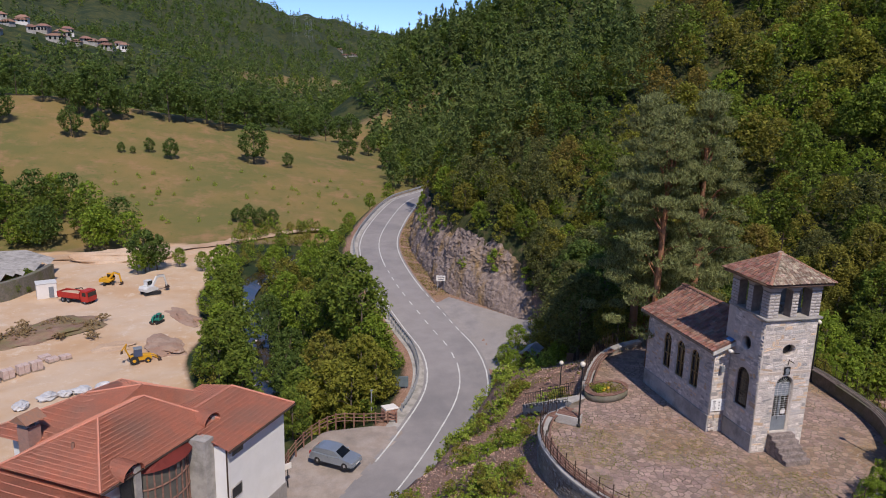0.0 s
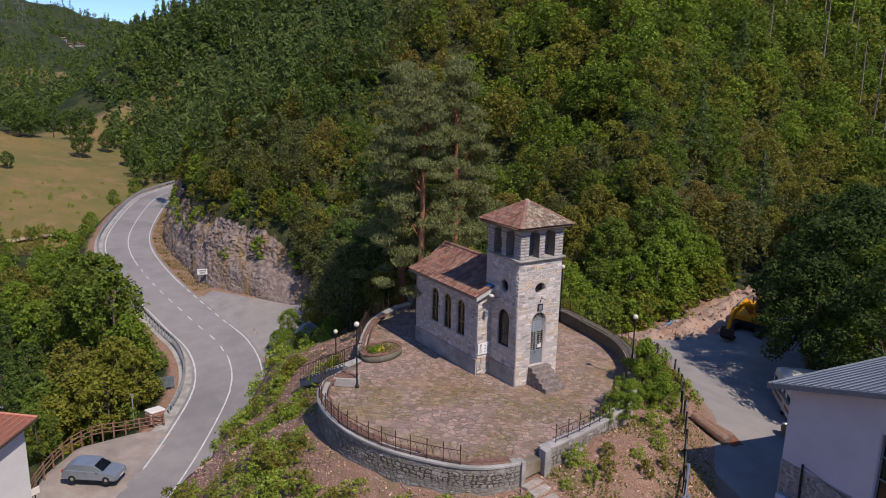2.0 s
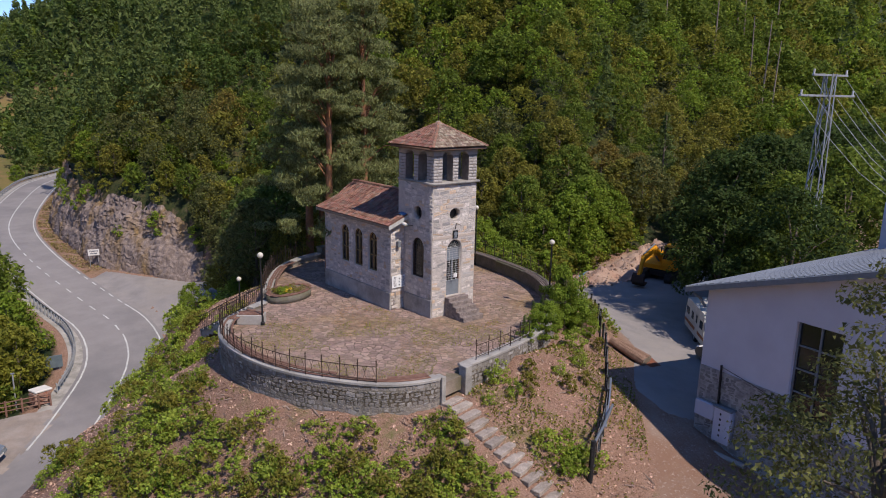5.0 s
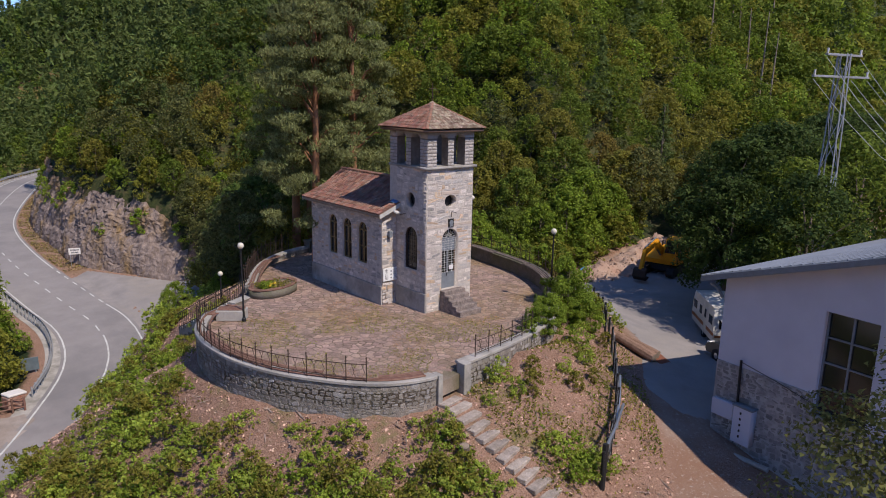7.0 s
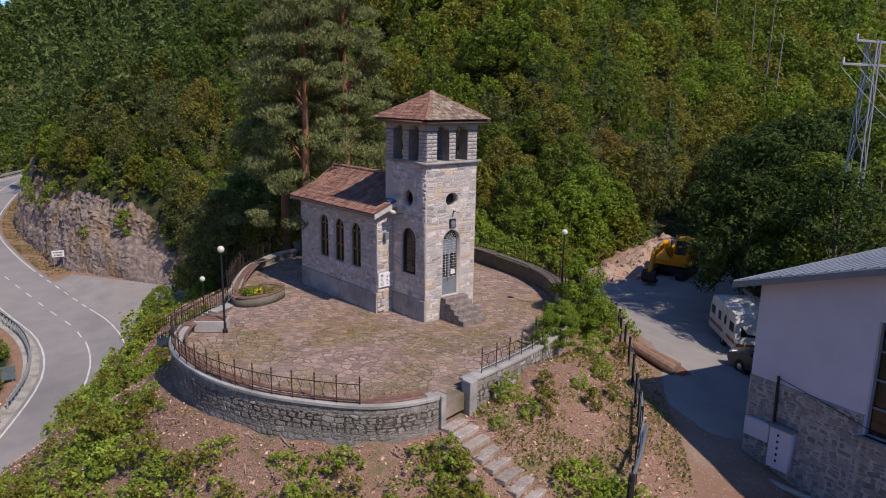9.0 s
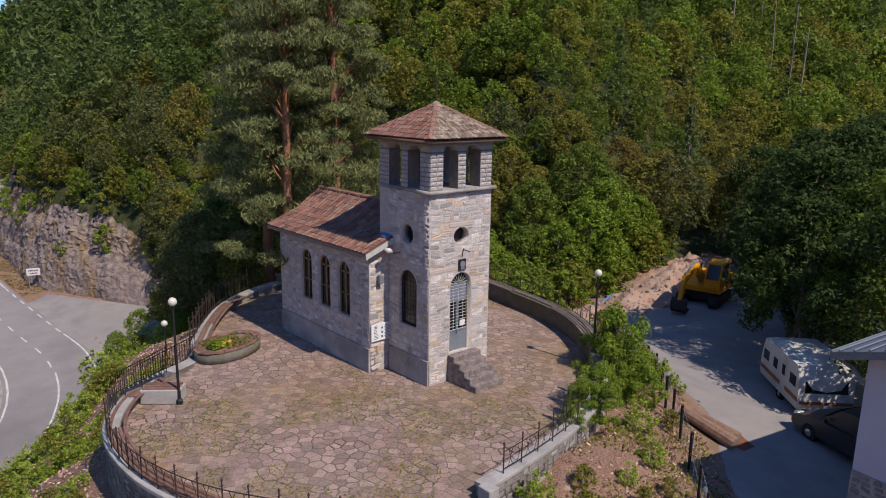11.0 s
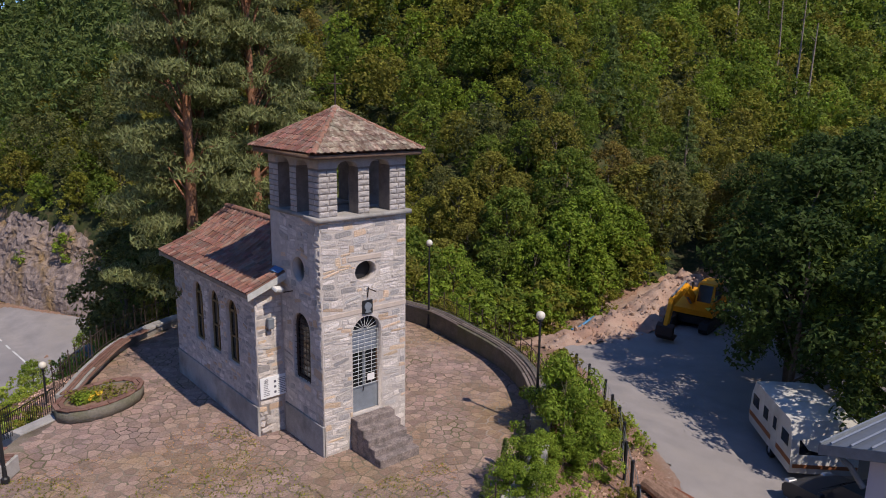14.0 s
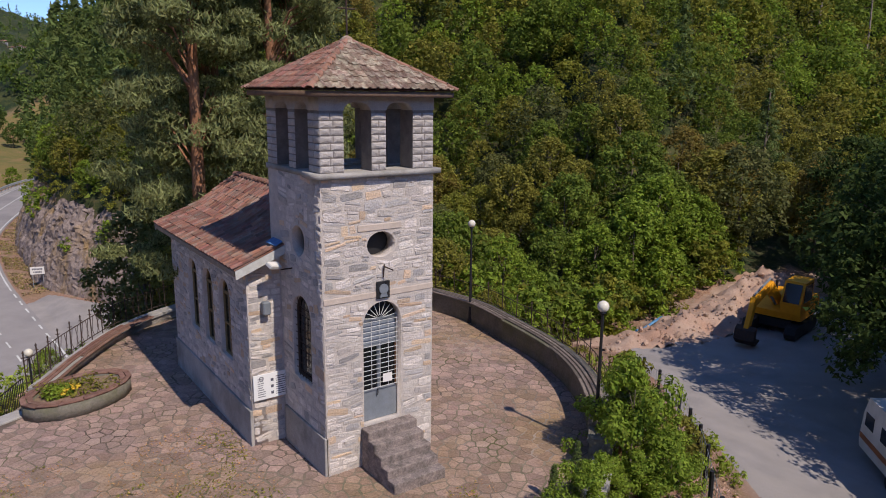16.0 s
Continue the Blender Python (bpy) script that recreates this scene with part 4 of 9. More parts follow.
# windows
def barred_window(poly, u0, u1, w0, w1, m, lattice_bars, frame_mat, muntins):
    win = part("window", panel(poly, [], 0.012, m @ Matrix.Translation((0, 0, -0.14))), M_GLASSD, church, "round-headed window with iron grille" if lattice_bars else "round-headed window with ochre frame")
    ring = [(u0 + 0.05 + (u - u0) * (u1 - u0 - 0.1) / (u1 - u0), w0 + 0.05 + (w - w0) * (w1 - w0 - 0.1) / (w1 - w0)) for u, w in poly]
    part("frame", panel(poly, [ring], 0.05, m @ Matrix.Translation((0, 0, -0.12))), frame_mat, win)
    uc, sp = (u0 + u1) / 2, w1 - (u1 - u0) / 2
    if muntins:
        for a in ((uc - 0.025, uc + 0.025, w0, w1 - 0.03), (u0, u1, sp - 0.03, sp + 0.03), (u0, u1, (w0 + sp) / 2 - 0.02, (w0 + sp) / 2 + 0.02)):
            part("muntin", panel([(a[0], a[2]), (a[1], a[2]), (a[1], a[3]), (a[0], a[3])], [], 0.045, m @ Matrix.Translation((0, 0, -0.115))), frame_mat, win)
    if lattice_bars:
        for k in range(1, 6):
            u = u0 + (u1 - u0) * k / 6
            top = sp + math.sqrt(max(0, ((u1 - u0) / 2) ** 2 - (u - uc) ** 2))
            part("grille_bar", tube([m @ Vector((u, w0, -0.06)), m @ Vector((u, top, -0.06))], 0.007, 5), M_IRON, win)
        for k in range(1, 11):
            w = w0 + (w1 - w0 - 0.1) * k / 11
            hw = (u1 - u0) / 2 if w < sp else math.sqrt(max(0.001, ((u1 - u0) / 2) ** 2 - (w - sp) ** 2))
            part("grille_bar", tube([m @ Vector((uc - hw, w, -0.06)), m @ Vector((uc + hw, w, -0.06))], 0.007, 5), M_IRON, win)
    return win


M_OCHRE = mat("ochre_window_frame", (0.24, 0.165, 0.07), (0.17, 0.12, 0.055), 6.0, 0.6, fine=0.15)
barred_window(WINL, 0.58, 1.42, 1.58, 3.32, PLX, True, M_IRON, False)
for p, c in zip(NWIN, (3.36, 4.52, 5.66)):
    barred_window(p, c - 0.36, c + 0.36, 1.47, 3.24, Matrix.Translation((-0.73, 0, 0)) @ PLX, False, M_OCHRE, True)
part("oculus_back", panel(OCF, [], 0.01, Matrix.Translation((0, 0.30, 0)) @ PLY), M_BLACK, church)
part("oculus_back", panel(OCL, [], 0.01, Matrix.Translation((0.30, 0, 0)) @ PLX), M_BLACK, church)

# steps
bm = bmesh.new()
for k in range(5):
    box(0.73, 1.85, -0.30 - 0.245 * (k + 1), -0.005 if k == 0 else -0.30 - 0.245 * k, -0.15, 0.77 - 0.154 * (k + 1), bm=bm, bevel=0.012)
steps = thing("entrance_steps", "weathered pinkish concrete steps up to the chapel door", "steps")
for k in range(5):
    y1 = -0.016 if k == 0 else -0.30 - 0.245 * (k - 1)
    y0 = -0.30 - 0.245 * k
    part("step", box(0.73 - 0.004 * k, 1.85 + 0.004 * k, y0, y1 - 0.002, -0.15, 0.77 - 0.154 * k, 0.014), bpy.data.materials.get("step_stone") or mat("step_stone", (0.33, 0.265, 0.235), (0.22, 0.18, 0.165), 9.0, 0.95, bump=1.0, bscale=26, col3=(0.13, 0.11, 0.10), scale3=5.0, fine=0.55), steps)
bm.free()

# fittings on the walls
board = thing("information_board", "white information board with rows of small print", "sign")
part("panel", box(-0.70, 0.13, 1.895, 1.915, 0.95, 1.50, 0.004), mat("white_board", (0.78, 0.78, 0.78), None, rough=0.4, fine=0.02), board)
M_INK = mat("dark_print", (0.10, 0.10, 0.13), None, rough=0.5, fine=0.0)
rl = random.Random(4)
for cx, cw in ((-0.56, 0.17), (-0.17, 0.30)):
    for k in range(9):
        w = cw * rl.uniform(0.6, 1.0)
        part("text_line", box(cx - 0.05, cx - 0.05 + w, 1.892, 1.8955, 1.40 - k * 0.048, 1.415 - k * 0.048), M_INK, board)
for k in range(3):
    part("symbol", box(-0.33, -0.27, 1.892, 1.8955, 1.04 + k * 0.14, 1.10 + k * 0.14), M_INK, board)
part("emblem", panel(circle(-0.53, 1.41, 0.05, 12), [circle(-0.53, 1.41, 0.035, 12)], 0.003, Matrix.Translation((0, 1.893, 0)) @ PLY), M_INK, board)
pl = thing("emblem_plaque", "dark metal emblem plaque above the door", "plaque")
part("plate", box(1.09, 1.38, -0.05, -0.015, 3.33, 3.67, 0.008), M_BLACK, pl)
part("relief", panel(circle(1.235, 3.52, 0.10, 14), [], 0.02, Matrix.Translation((0, -0.06, 0)) @ PLY), M_GREY, pl)
part("relief", panel([(1.14, 3.36), (1.33, 3.36), (1.29, 3.43), (1.18, 3.43)], [], 0.02, Matrix.Translation((0, -0.06, 0)) @ PLY), M_GREY, pl)
br = thing("lamp_bracket", "rusty iron bracket on the tower front", "bracket")
part("stem", tube([(1.25, -0.02, 3.74), (1.25, -0.06, 4.0)], 0.014, 6), M_IRON, br)
part("arm", tube([(1.25, -0.05, 3.96), (1.30, -0.30, 3.93)], 0.012, 6), M_IRON, br)
fl = thing("floodlight", "small white floodlight on the shaded tower wall", "lamp")
part("arm", tube([(0.0, 1.35, 3.80), (-0.22, 1.42, 3.78)], 0.014, 6), M_IRON, fl)
part("housing", box(-0.14, 0.14, -0.09, 0.09, -0.04, 0.04, 0.015, m=pose(-0.32, 1.5, 3.86, 25, 10, 20)), M_WHITEM, fl)
part("lens", box(-0.12, 0.12, -0.07, 0.07, 0.041, 0.046, m=pose(-0.32, 1.5, 3.86, 25, 10, 20)), M_PLASTER, fl)
lk = thing("loudspeaker", "grey loudspeaker box on the nave front", "loudspeaker")
part("housing", box(-0.46, -0.30, 1.78, 1.93, 2.78, 3.05, 0.02), M_GREY, lk)
part("bracket", tube([(-0.38, 1.96, 2.88), (-0.38, 1.80, 2.84)], 0.012, 6), M_IRON, lk)

# laid stones, nearest faces first
lay_stones(0.0, 2.4, 0.0, 5.66, [DOOR, OCF, [(0, 3.34), (2.4, 3.34), (2.4, 3.48), (0, 3.48)], [(0.71, 4.65), (1.67, 4.65), (1.67, 4.79), (0.71, 4.79)]], face_y(0.0), tower, 21, hgt=(0.06, 0.2), wid=(0.14, 0.6), loose=0.2)
lay_stones(0.01, 1.95, 0.74, 5.66, [WINL, OCL], face_x(0.0), side, 22, proud=0.011, loose=0.26)
lay_stones(1.97, 7.43, 0.74, 3.66, NWIN, face_x(-0.73), naveL, 23, hgt=(0.09, 0.19), wid=(0.14, 0.42), proud=0.011, loose=0.3)
lay_stones(-0.73, -0.01, 0.0, 3.80, [], face_y(1.96), gab, 24, hgt=(0.07, 0.2), loose=0.2)


# ---- trees ----
def leafcloud(rng, centres, radii, n, size, flat=1.0, drop=0.0, slim=0.55, lift=0.0):
    """Arrays of small leaf sprays scattered through soft clumps; slim sprays for needles, lift turns their tips up."""
    k = rng.integers(0, len(centres), n)
    d = rng.normal(size=(n, 3))
    d /= np.linalg.norm(d, axis=1)[:, None]
    d[:, 2] *= flat
    rr = radii[k] * rng.uniform(0.35, 1.0, n) ** 0.5
    p = centres[k] + d * rr[:, None]
    p[:, 2] -= drop * rng.random(n)
    nrm = d + 0.5 * rng.normal(size=(n, 3)) + np.array((0, 0, 0.65))
    nrm /= np.linalg.norm(nrm, axis=1)[:, None]
    a = np.cross(nrm, rng.normal(size=(n, 3)))
    a[:, 2] -= lift * np.linalg.norm(a, axis=1)
    a /= np.linalg.norm(a, axis=1)[:, None]
    b = np.cross(nrm, a)
    b /= np.linalg.norm(b, axis=1)[:, None]
    s = size * rng.uniform(0.55, 1.3, n)[:, None]
    v = np.stack([p - a * s, p + a * s * 0.6 + b * s * slim - 0.1 * nrm * s, p + a * s * 0.6 - b * s * slim], 1).reshape(-1, 3)
    f = np.arange(3 * n).reshape(n, 3)
    return v, f


def crown_shape(rng, kind, h):
    """Clump centres and radii of a crown of height h."""
    if kind in ("broad", "bush", "bramble", "tall"):
        base = 0.22 * h if kind in ("broad", "tall") else 0.02 * h
        n = {"broad": 170, "tall": 120}.get(kind, 34)
        t = rng.uniform(0, 1, n)
        w = {"broad": 0.36, "tall": 0.19, "bush": 0.5, "bramble": 1.15}[kind] * h
        prof = np.sin(np.pi * (0.16 + 0.80 * t)) ** 0.8
        a = rng.uniform(0, 2 * np.pi, n)
        rad = w * prof * (rng.uniform(0.3, 1.0, n) if kind == "broad" else rng.uniform(0.1, 1.0, n)) ** 0.5
        c = np.stack([rad * np.cos(a), rad * np.sin(a), base + t * (h - base) * 0.93], 1)
        r = h * rng.uniform(0.08, 0.16, n) * {"broad": 0.5, "tall": 0.42, "bush": 0.9, "bramble": 1.3}[kind]
        return c, r
    if kind == "pine":
        n = 95
        t = np.round(rng.uniform(0, 1, n) ** 0.8 * 11) / 11 + rng.normal(size=n) * 0.03
        a = rng.uniform(0, 2 * np.pi, n)
        rad = h * 0.18 * np.maximum(1.05 - t, 0.05) ** 0.6 * rng.uniform(0.2, 1.0, n) ** 0.6
        c = np.stack([rad * np.cos(a), rad * np.sin(a), h * (0.26 + 0.72 * t) - 0.12 * rad], 1)
        return c, h * rng.uniform(0.03, 0.062, n)
    n = 60
    t = np.linspace(0, 1, n)
    a = rng.uniform(0, 2 * np.pi, n)
    rad = h * 0.19 * (1 - t) ** 0.85 * rng.uniform(0.4, 1.0, n)
    c = np.stack([rad * np.cos(a), rad * np.sin(a), h * (0.14 + 0.84 * t)], 1)
    return c, h * (0.03 + 0.05 * (1 - t))


def trunk_bm(rng, kind, h, crown_c):
    bm = bmesh.new()
    lean = rng.normal(size=2) * 0.02 * h
    top = 0.95 if kind in ("pine", "spruce") else 0.75
    pts = [(lean[0] * t, lean[1] * t, h * top * t - 0.3 * (t == 0)) for t in (0, 0.25, 0.5, 0.75, 1.0)]
    r0 = h * (0.018 if kind not in ("bush", "bramble") else 0.012)
    tube(pts, r0, 6, bm, r0 * 0.25)
    k = {"pine": 30, "tall": 26}.get(kind, 7)
    if kind == "pine":
        crown_c = crown_c[crown_c[:, 2] > 0.45 * h]
    for c in crown_c[rng.permutation(len(crown_c))[:k]]:
        z0 = min(c[2] * 0.85, h * top * 0.95) - 0.12 * h * (kind in ("broad", "bush", "bramble"))
        z0 = max(z0, 0.1 * h)
        t = z0 / (h * top)
        s = Vector((lean[0] * t, lean[1] * t, z0))
        e = Vector(c)
        mid = s.lerp(e, 0.5) + Vector((0, 0, 0.03 * h))
        tube([s, mid, e], r0 * (0.2 if kind == "pine" else 0.35), 4, bm, r0 * 0.06, cap=False)
    return bm


def tree_meshes(seed, kind, h, leaf, n, size):
    rng = np.random.default_rng(seed)
    c, r = crown_shape(rng, kind, h)
    v, f = leafcloud(rng, c, r, n, size, slim={"pine": 0.2, "spruce": 0.3}.get(kind, 0.55), lift=0.9 if kind == "pine" else 0.0, flat={"pine": 0.38, "spruce": 0.35, "tall": 0.42}.get(kind, 0.85), drop=0.02 * h if kind == "spruce" else 0)
    v[:, 2] = np.maximum(v[:, 2], 0.03)
    crown = raw_mesh("crown", v, f, LEAF[leaf])
    tr = mesh_of(trunk_bm(rng, kind, h, c), "trunk", M_PBARK if kind == "pine" else M_BARK, True)
    return tr, crown


def make_tree(meshes, name, label, m, group=""):
    ob = thing(name, label, "bush" if name == "bush" else "tree", group, at=m)
    part("trunk", meshes[0], None, ob)
    part("crown", meshes[1], None, ob)
    return ob


rng = np.random.default_rng(5)
KINDS = {
    "broad_a": (tree_meshes(1, "broad", 7.0, "broad_leaf", 5200, 0.145), "leafy_tree", "leafy green broadleaf tree on the wooded slope"),
    "broad_b": (tree_meshes(2, "broad", 6.0, "olive_leaf", 5000, 0.13), "leafy_tree", "olive-green broadleaf tree on the wooded slope"),
    "broad_b2": (tree_meshes(12, "broad", 6.6, "khaki_leaf", 5000, 0.135), "leafy_tree", "yellowish green broadleaf tree"),
    "broad_c": (tree_meshes(3, "broad", 6.5, "bright_leaf", 5000, 0.135), "leafy_tree", "bright green young broadleaf tree on the slope"),
    "broad_d": (tree_meshes(4, "broad", 8.0, "dark_leaf", 5600, 0.155), "leafy_tree", "dark green dense broadleaf tree"),
    "broad_e": (tree_meshes(15, "broad", 6.4, "russet_leaf", 5000, 0.13), "leafy_tree", "brownish olive broadleaf tree on the wooded slope"),
    "broad_f": (tree_meshes(19, "broad", 7.2, "dull_leaf", 5200, 0.14), "leafy_tree", "dull dark olive broadleaf tree on the shaded slope"),
    "bank_a": (tree_meshes(41, "broad", 7.0, "broad_leaf", 2600, 0.21), "leafy_tree", "leafy green riverside tree"),
    "bank_b": (tree_meshes(42, "broad", 6.0, "olive_leaf", 2400, 0.19), "leafy_tree", "olive-green riverside tree"),
    "bank_b2": (tree_meshes(43, "broad", 6.6, "khaki_leaf", 2500, 0.20), "leafy_tree", "yellowish green riverside tree"),
    "bank_c": (tree_meshes(44, "broad", 6.5, "bright_leaf", 2500, 0.20), "leafy_tree", "bright green riverside tree"),
    "bank_d": (tree_meshes(45, "broad", 8.0, "dark_leaf", 2800, 0.22), "leafy_tree", "dark green riverside tree"),
    "shrub_a": (tree_meshes(46, "bush", 2.4, "bright_leaf", 760, 0.13), "bush", "bright green shrub"),
    "shrub_b": (tree_meshes(47, "bush", 2.4, "khaki_leaf", 760, 0.13), "bush", "yellowish green shrub"),
    "shrub_c": (tree_meshes(48, "bush", 2.4, "broad_leaf", 760, 0.13), "bush", "green leafy shrub"),
    "dry_brush": (tree_meshes(50, "bramble", 1.0, "straw_leaf", 420, 0.14), "bush", "dry brown brushwood"),
    "corner_bush": (tree_meshes(49, "bush", 2.6, "bright_leaf", 6000, 0.062), "bush", "dense bright green bush"),
    # Leaf colour here already holds the shaded side of the tree.
    "yard_tree": (tree_meshes(16, "broad", 11.0, "shadowed_leaf", 8500, 0.16), "leafy_tree", "tall green tree beside the yard"),
    "yard_tree_b": (tree_meshes(18, "broad", 10.5, "broad_leaf", 8500, 0.155), "leafy_tree", "tall green tree beside the yard"),
    "field_tree": (tree_meshes(17, "broad", 8.0, "dark_leaf", 2600, 0.25), "leafy_tree", "rounded dark green tree on the dry meadow"),
    "near_tree": (tree_meshes(14, "tall", 10.6, "dull_leaf", 30000, 0.044), "leafy_tree", "open-crowned tree with small leaves"),
    "spruce": (tree_meshes(6, "spruce", 15.0, "spruce_needle", 4200, 0.26), "spruce_tree", "tall dark spruce with drooping branches"),
    "pine": (tree_meshes(7, "pine", 15.0, "pine_needle", 30000, 0.14), "pine_tree", "tall pine with orange bark and grey-green needles"),
    "pine_b": (tree_meshes(31, "pine", 13.5, "pine_needle", 27000, 0.14), "pine_tree", "tall pine with orange bark and grey-green needles"),
    "bush": (tree_meshes(8, "bush", 1.6, "bramble_leaf", 900, 0.078), "bush", "low green bush on the slope"),
    "bramble": (tree_meshes(21, "bramble", 0.95, "bramble_leaf", 1300, 0.072), "bush", "low sprawling green bramble bush"),
    "bramble_b": (tree_meshes(22, "bramble", 0.85, "bright_leaf", 1200, 0.07), "bush", "low sprawling dark bramble bush"),
    "bush_b": (tree_meshes(9, "bush", 1.4, "olive_leaf", 800, 0.08), "bush", "low olive-green bush on the slope"),
}


def plant(kind, x, y, size=1.0, label=None, group="", turn=None):
    me, nm, lb = KINDS[kind]
    a = rng.uniform(0, 360) if turn is None else turn
    m = Matrix.Translation((x, y, ground(x, y) - 0.05)) @ pose(0, 0, 0, 0, 0, a) @ Matrix.Scale(size, 4)
    return make_tree(me, nm, label or lb, m, group)


# wooded hill: candidates on a jittered lattice
def lattice(x0, x1, y0, y1, step, keep):
    X, Y = np.meshgrid(np.arange(x0, x1, step), np.arange(y0, y1, step))
    X, Y = X.ravel() + rng.uniform(-0.45, 0.45, X.size) * step, Y.ravel() + rng.uniform(-0.45, 0.45, Y.size) * step
    k = keep(X, Y)
    return X[k], Y[k]


def on_hill(X, Y):
    d, s, p = near(FOOT, X, Y)
    v = (X + 18.8) * 0.235 + (Y + 22.8) * 0.972
    return (s > 0) & (d > 2.0) & (d < 125) & ((d > 3.5) | (p > 7)) 


hx, hy = lattice(-6, 130, 2, 190, 3.3, on_hill)
hz = height(hx, hy)
dist = np.hypot(hx + 18, hy + 22)
order = np.argsort(dist)
FOREST = [(hx[i], hy[i], hz[i]) for i in order]


# ---- forecourt ----
def cell_polys(pts, radius):
    """Cells of a scatter of points, each clipped against its neighbours."""
    P = np.array(pts)
    out = []
    for i, p in enumerate(P):
        d = np.hypot(*(P - p).T)
        nb = [j for j in np.argsort(d)[1:15] if d[j] < 2 * radius]
        poly = [p + radius * np.array((math.cos(a), math.sin(a))) for a in (2 * math.pi * k / 10 for k in range(10))]
        for j in nb:
            mid, nrm = (p + P[j]) / 2, P[j] - p
            new_poly = []
            for a, b in zip(poly, poly[1:] + poly[:1]):
                da, db = (a - mid) @ nrm, (b - mid) @ nrm
                if da <= 0:
                    new_poly.append(a)
                if da * db < 0:
                    new_poly.append(a + (b - a) * da / (da - db))
            poly = new_poly
            if len(poly) < 3:
                break
        out.append(poly)
    return out


bm = bmesh.new()
pz = [bm.verts.new((x, y, -0.004)) for x, y in PLAZA]
fl = bm.faces.new(pz)
r = bmesh.ops.extrude_face_region(bm, geom=[fl])
bmesh.ops.translate(bm, verts=[q for q in r["geom"] if isinstance(q, bmesh.types.BMVert)], vec=(0, 0, -0.5))
bmesh.ops.recalc_face_normals(bm, faces=bm.faces)
pave = part("pavement", bm, M_JOINT, None, "forecourt paved with irregular flagstones", kind="structure")
pave.location.z = -0.06

PL = np.asarray(PLAZA)


def plaza_run(i0, i1, off0, off1, z0, z1, material, name, parent, label="", bev=True):
    """A band along the edge of the forecourt between control points i0 and i1, from offset off0 to off1 (inwards), z0 to z1."""
    n = len(PL)
    ids = [k % n for k in range(int(i0 * 5), int(i1 * 5) + 1)]
    nxt = PL[[(k + 1) % n for k in ids]] - PL[[(k - 1) % n for k in ids]]
    nxt /= np.linalg.norm(nxt, axis=1)[:, None]
    inn = np.stack([nxt[:, 1], -nxt[:, 0]], 1)
    a, b = PL[ids] + inn * off0, PL[ids] + inn * off1
    bm = bmesh.new()
    zt = (lambda k: z1) if not callable(z1) else z1
    zb = (lambda k: z0) if not callable(z0) else z0
    rings = []
    c = 0.015 if bev else 0.0
    for k in range(len(ids)):
        t = zt(k)
        s = zb(k)
        u = (b[k] - a[k]) / np.linalg.norm(b[k] - a[k])
        rings.append([bm.verts.new(p) for p in ((*a[k], s), (*a[k], t - c), (*(a[k] + u * c), t), (*(b[k] - u * c), t), (*b[k], t - c), (*b[k], s))])
    for A, B in zip(rings, rings[1:]):
        for q in range(6):
            bm.faces.new((A[q], B[q], B[(q + 1) % 6], A[(q + 1) % 6]))
    bm.faces.new(rings[0])
    bm.faces.new(rings[-1][::-1])
    bmesh.ops.recalc_face_normals(bm, faces=bm.faces)
    return part(name, bm, material, parent, label), PL[ids], inn


# is (x, y) left of travel = outside? the edge runs clockwise seen from above
retain = thing("retaining_wall", "curved rubble-stone retaining wall round the forecourt", "wall", kind="structure")
RUNS = []
M_RUBD = mat("mossy_dark_stone", (0.19, 0.17, 0.14), (0.13, 0.12, 0.10), 3.0, 0.95, bump=0.8, bscale=18, col3=(0.12, 0.12, 0.06), scale3=0.8, fine=0.3)
M_WMORT = mat("weathered_wall_mortar", (0.34, 0.30, 0.265), (0.25, 0.22, 0.195), 4.0, 0.95, bump=1.0, bscale=22, col3=(0.15, 0.14, 0.11), scale3=0.9, fine=0.4)
for i0, i1, zt, zb in ((0.6, 8.1, 0.16, -3.2), (9, 12.5, 0.16, -2.6), (12.5, 20.2, 0.50, -2.5), (20.2, 22.8, 0.16, -1.6)):
    ob, pts, inn = plaza_run(i0, i1, 0.0, 0.30 if zt < 0.3 else 0.46, zb, zt, M_WMORT if zt < 0.3 else M_RUBD, "wall_body", retain)
    RUNS.append((ob, pts, inn, zt))
    plaza_run(i0, i1, -0.05, 0.36 if zt < 0.3 else 0.50, zt, zt + 0.09, M_CONC if zt < 0.3 else M_RUBD, "coping", retain, "pale worn concrete coping")
part("gate_pier", box(-3.02, -2.72, -5.62, -5.26, -1.4, 0.30, 0.015), M_CONC, retain)
part("gate_pier", box(-4.16, -3.98, -5.72, -5.36, -1.4, 0.25, 0.015), M_CONC, retain)

M_WOODG = mat("grey_weathered_slat", (0.13, 0.10, 0.085), (0.19, 0.155, 0.13), 5.0, 0.85, bump=0.4, bscale=40, vary=0.3, fine=0.3)
# timber slats on the copings (benches)
bench = thing("wall_bench", "brown weathered timber slat bench along the curved wall", "bench", group="wall benches")
bench2 = thing("wall_bench", "brown weathered timber slat bench beside the steps", "bench", group="wall benches")
bench3 = thing("wall_bench", "dark weathered timber slats along the higher wall", "bench", group="wall benches")
for par, i0, i1, zb in ((bench, 1.0, 8.0, 0.262), (bench2, 9.0, 11.4, 0.262), (bench3, 14.0, 20.0, 0.602)):
    k = i0
    while k < i1 - 0.2:
        for o in (0.10, 0.21, 0.32, 0.43):
            if rb.random() < 0.88:
                plaza_run(k + 0.0, min(k + 1.0, i1), o, o + 0.085, zb, zb + 0.033, M_WOODD if par is not bench3 else M_WOODG, "slat", par)
        k += 1.0


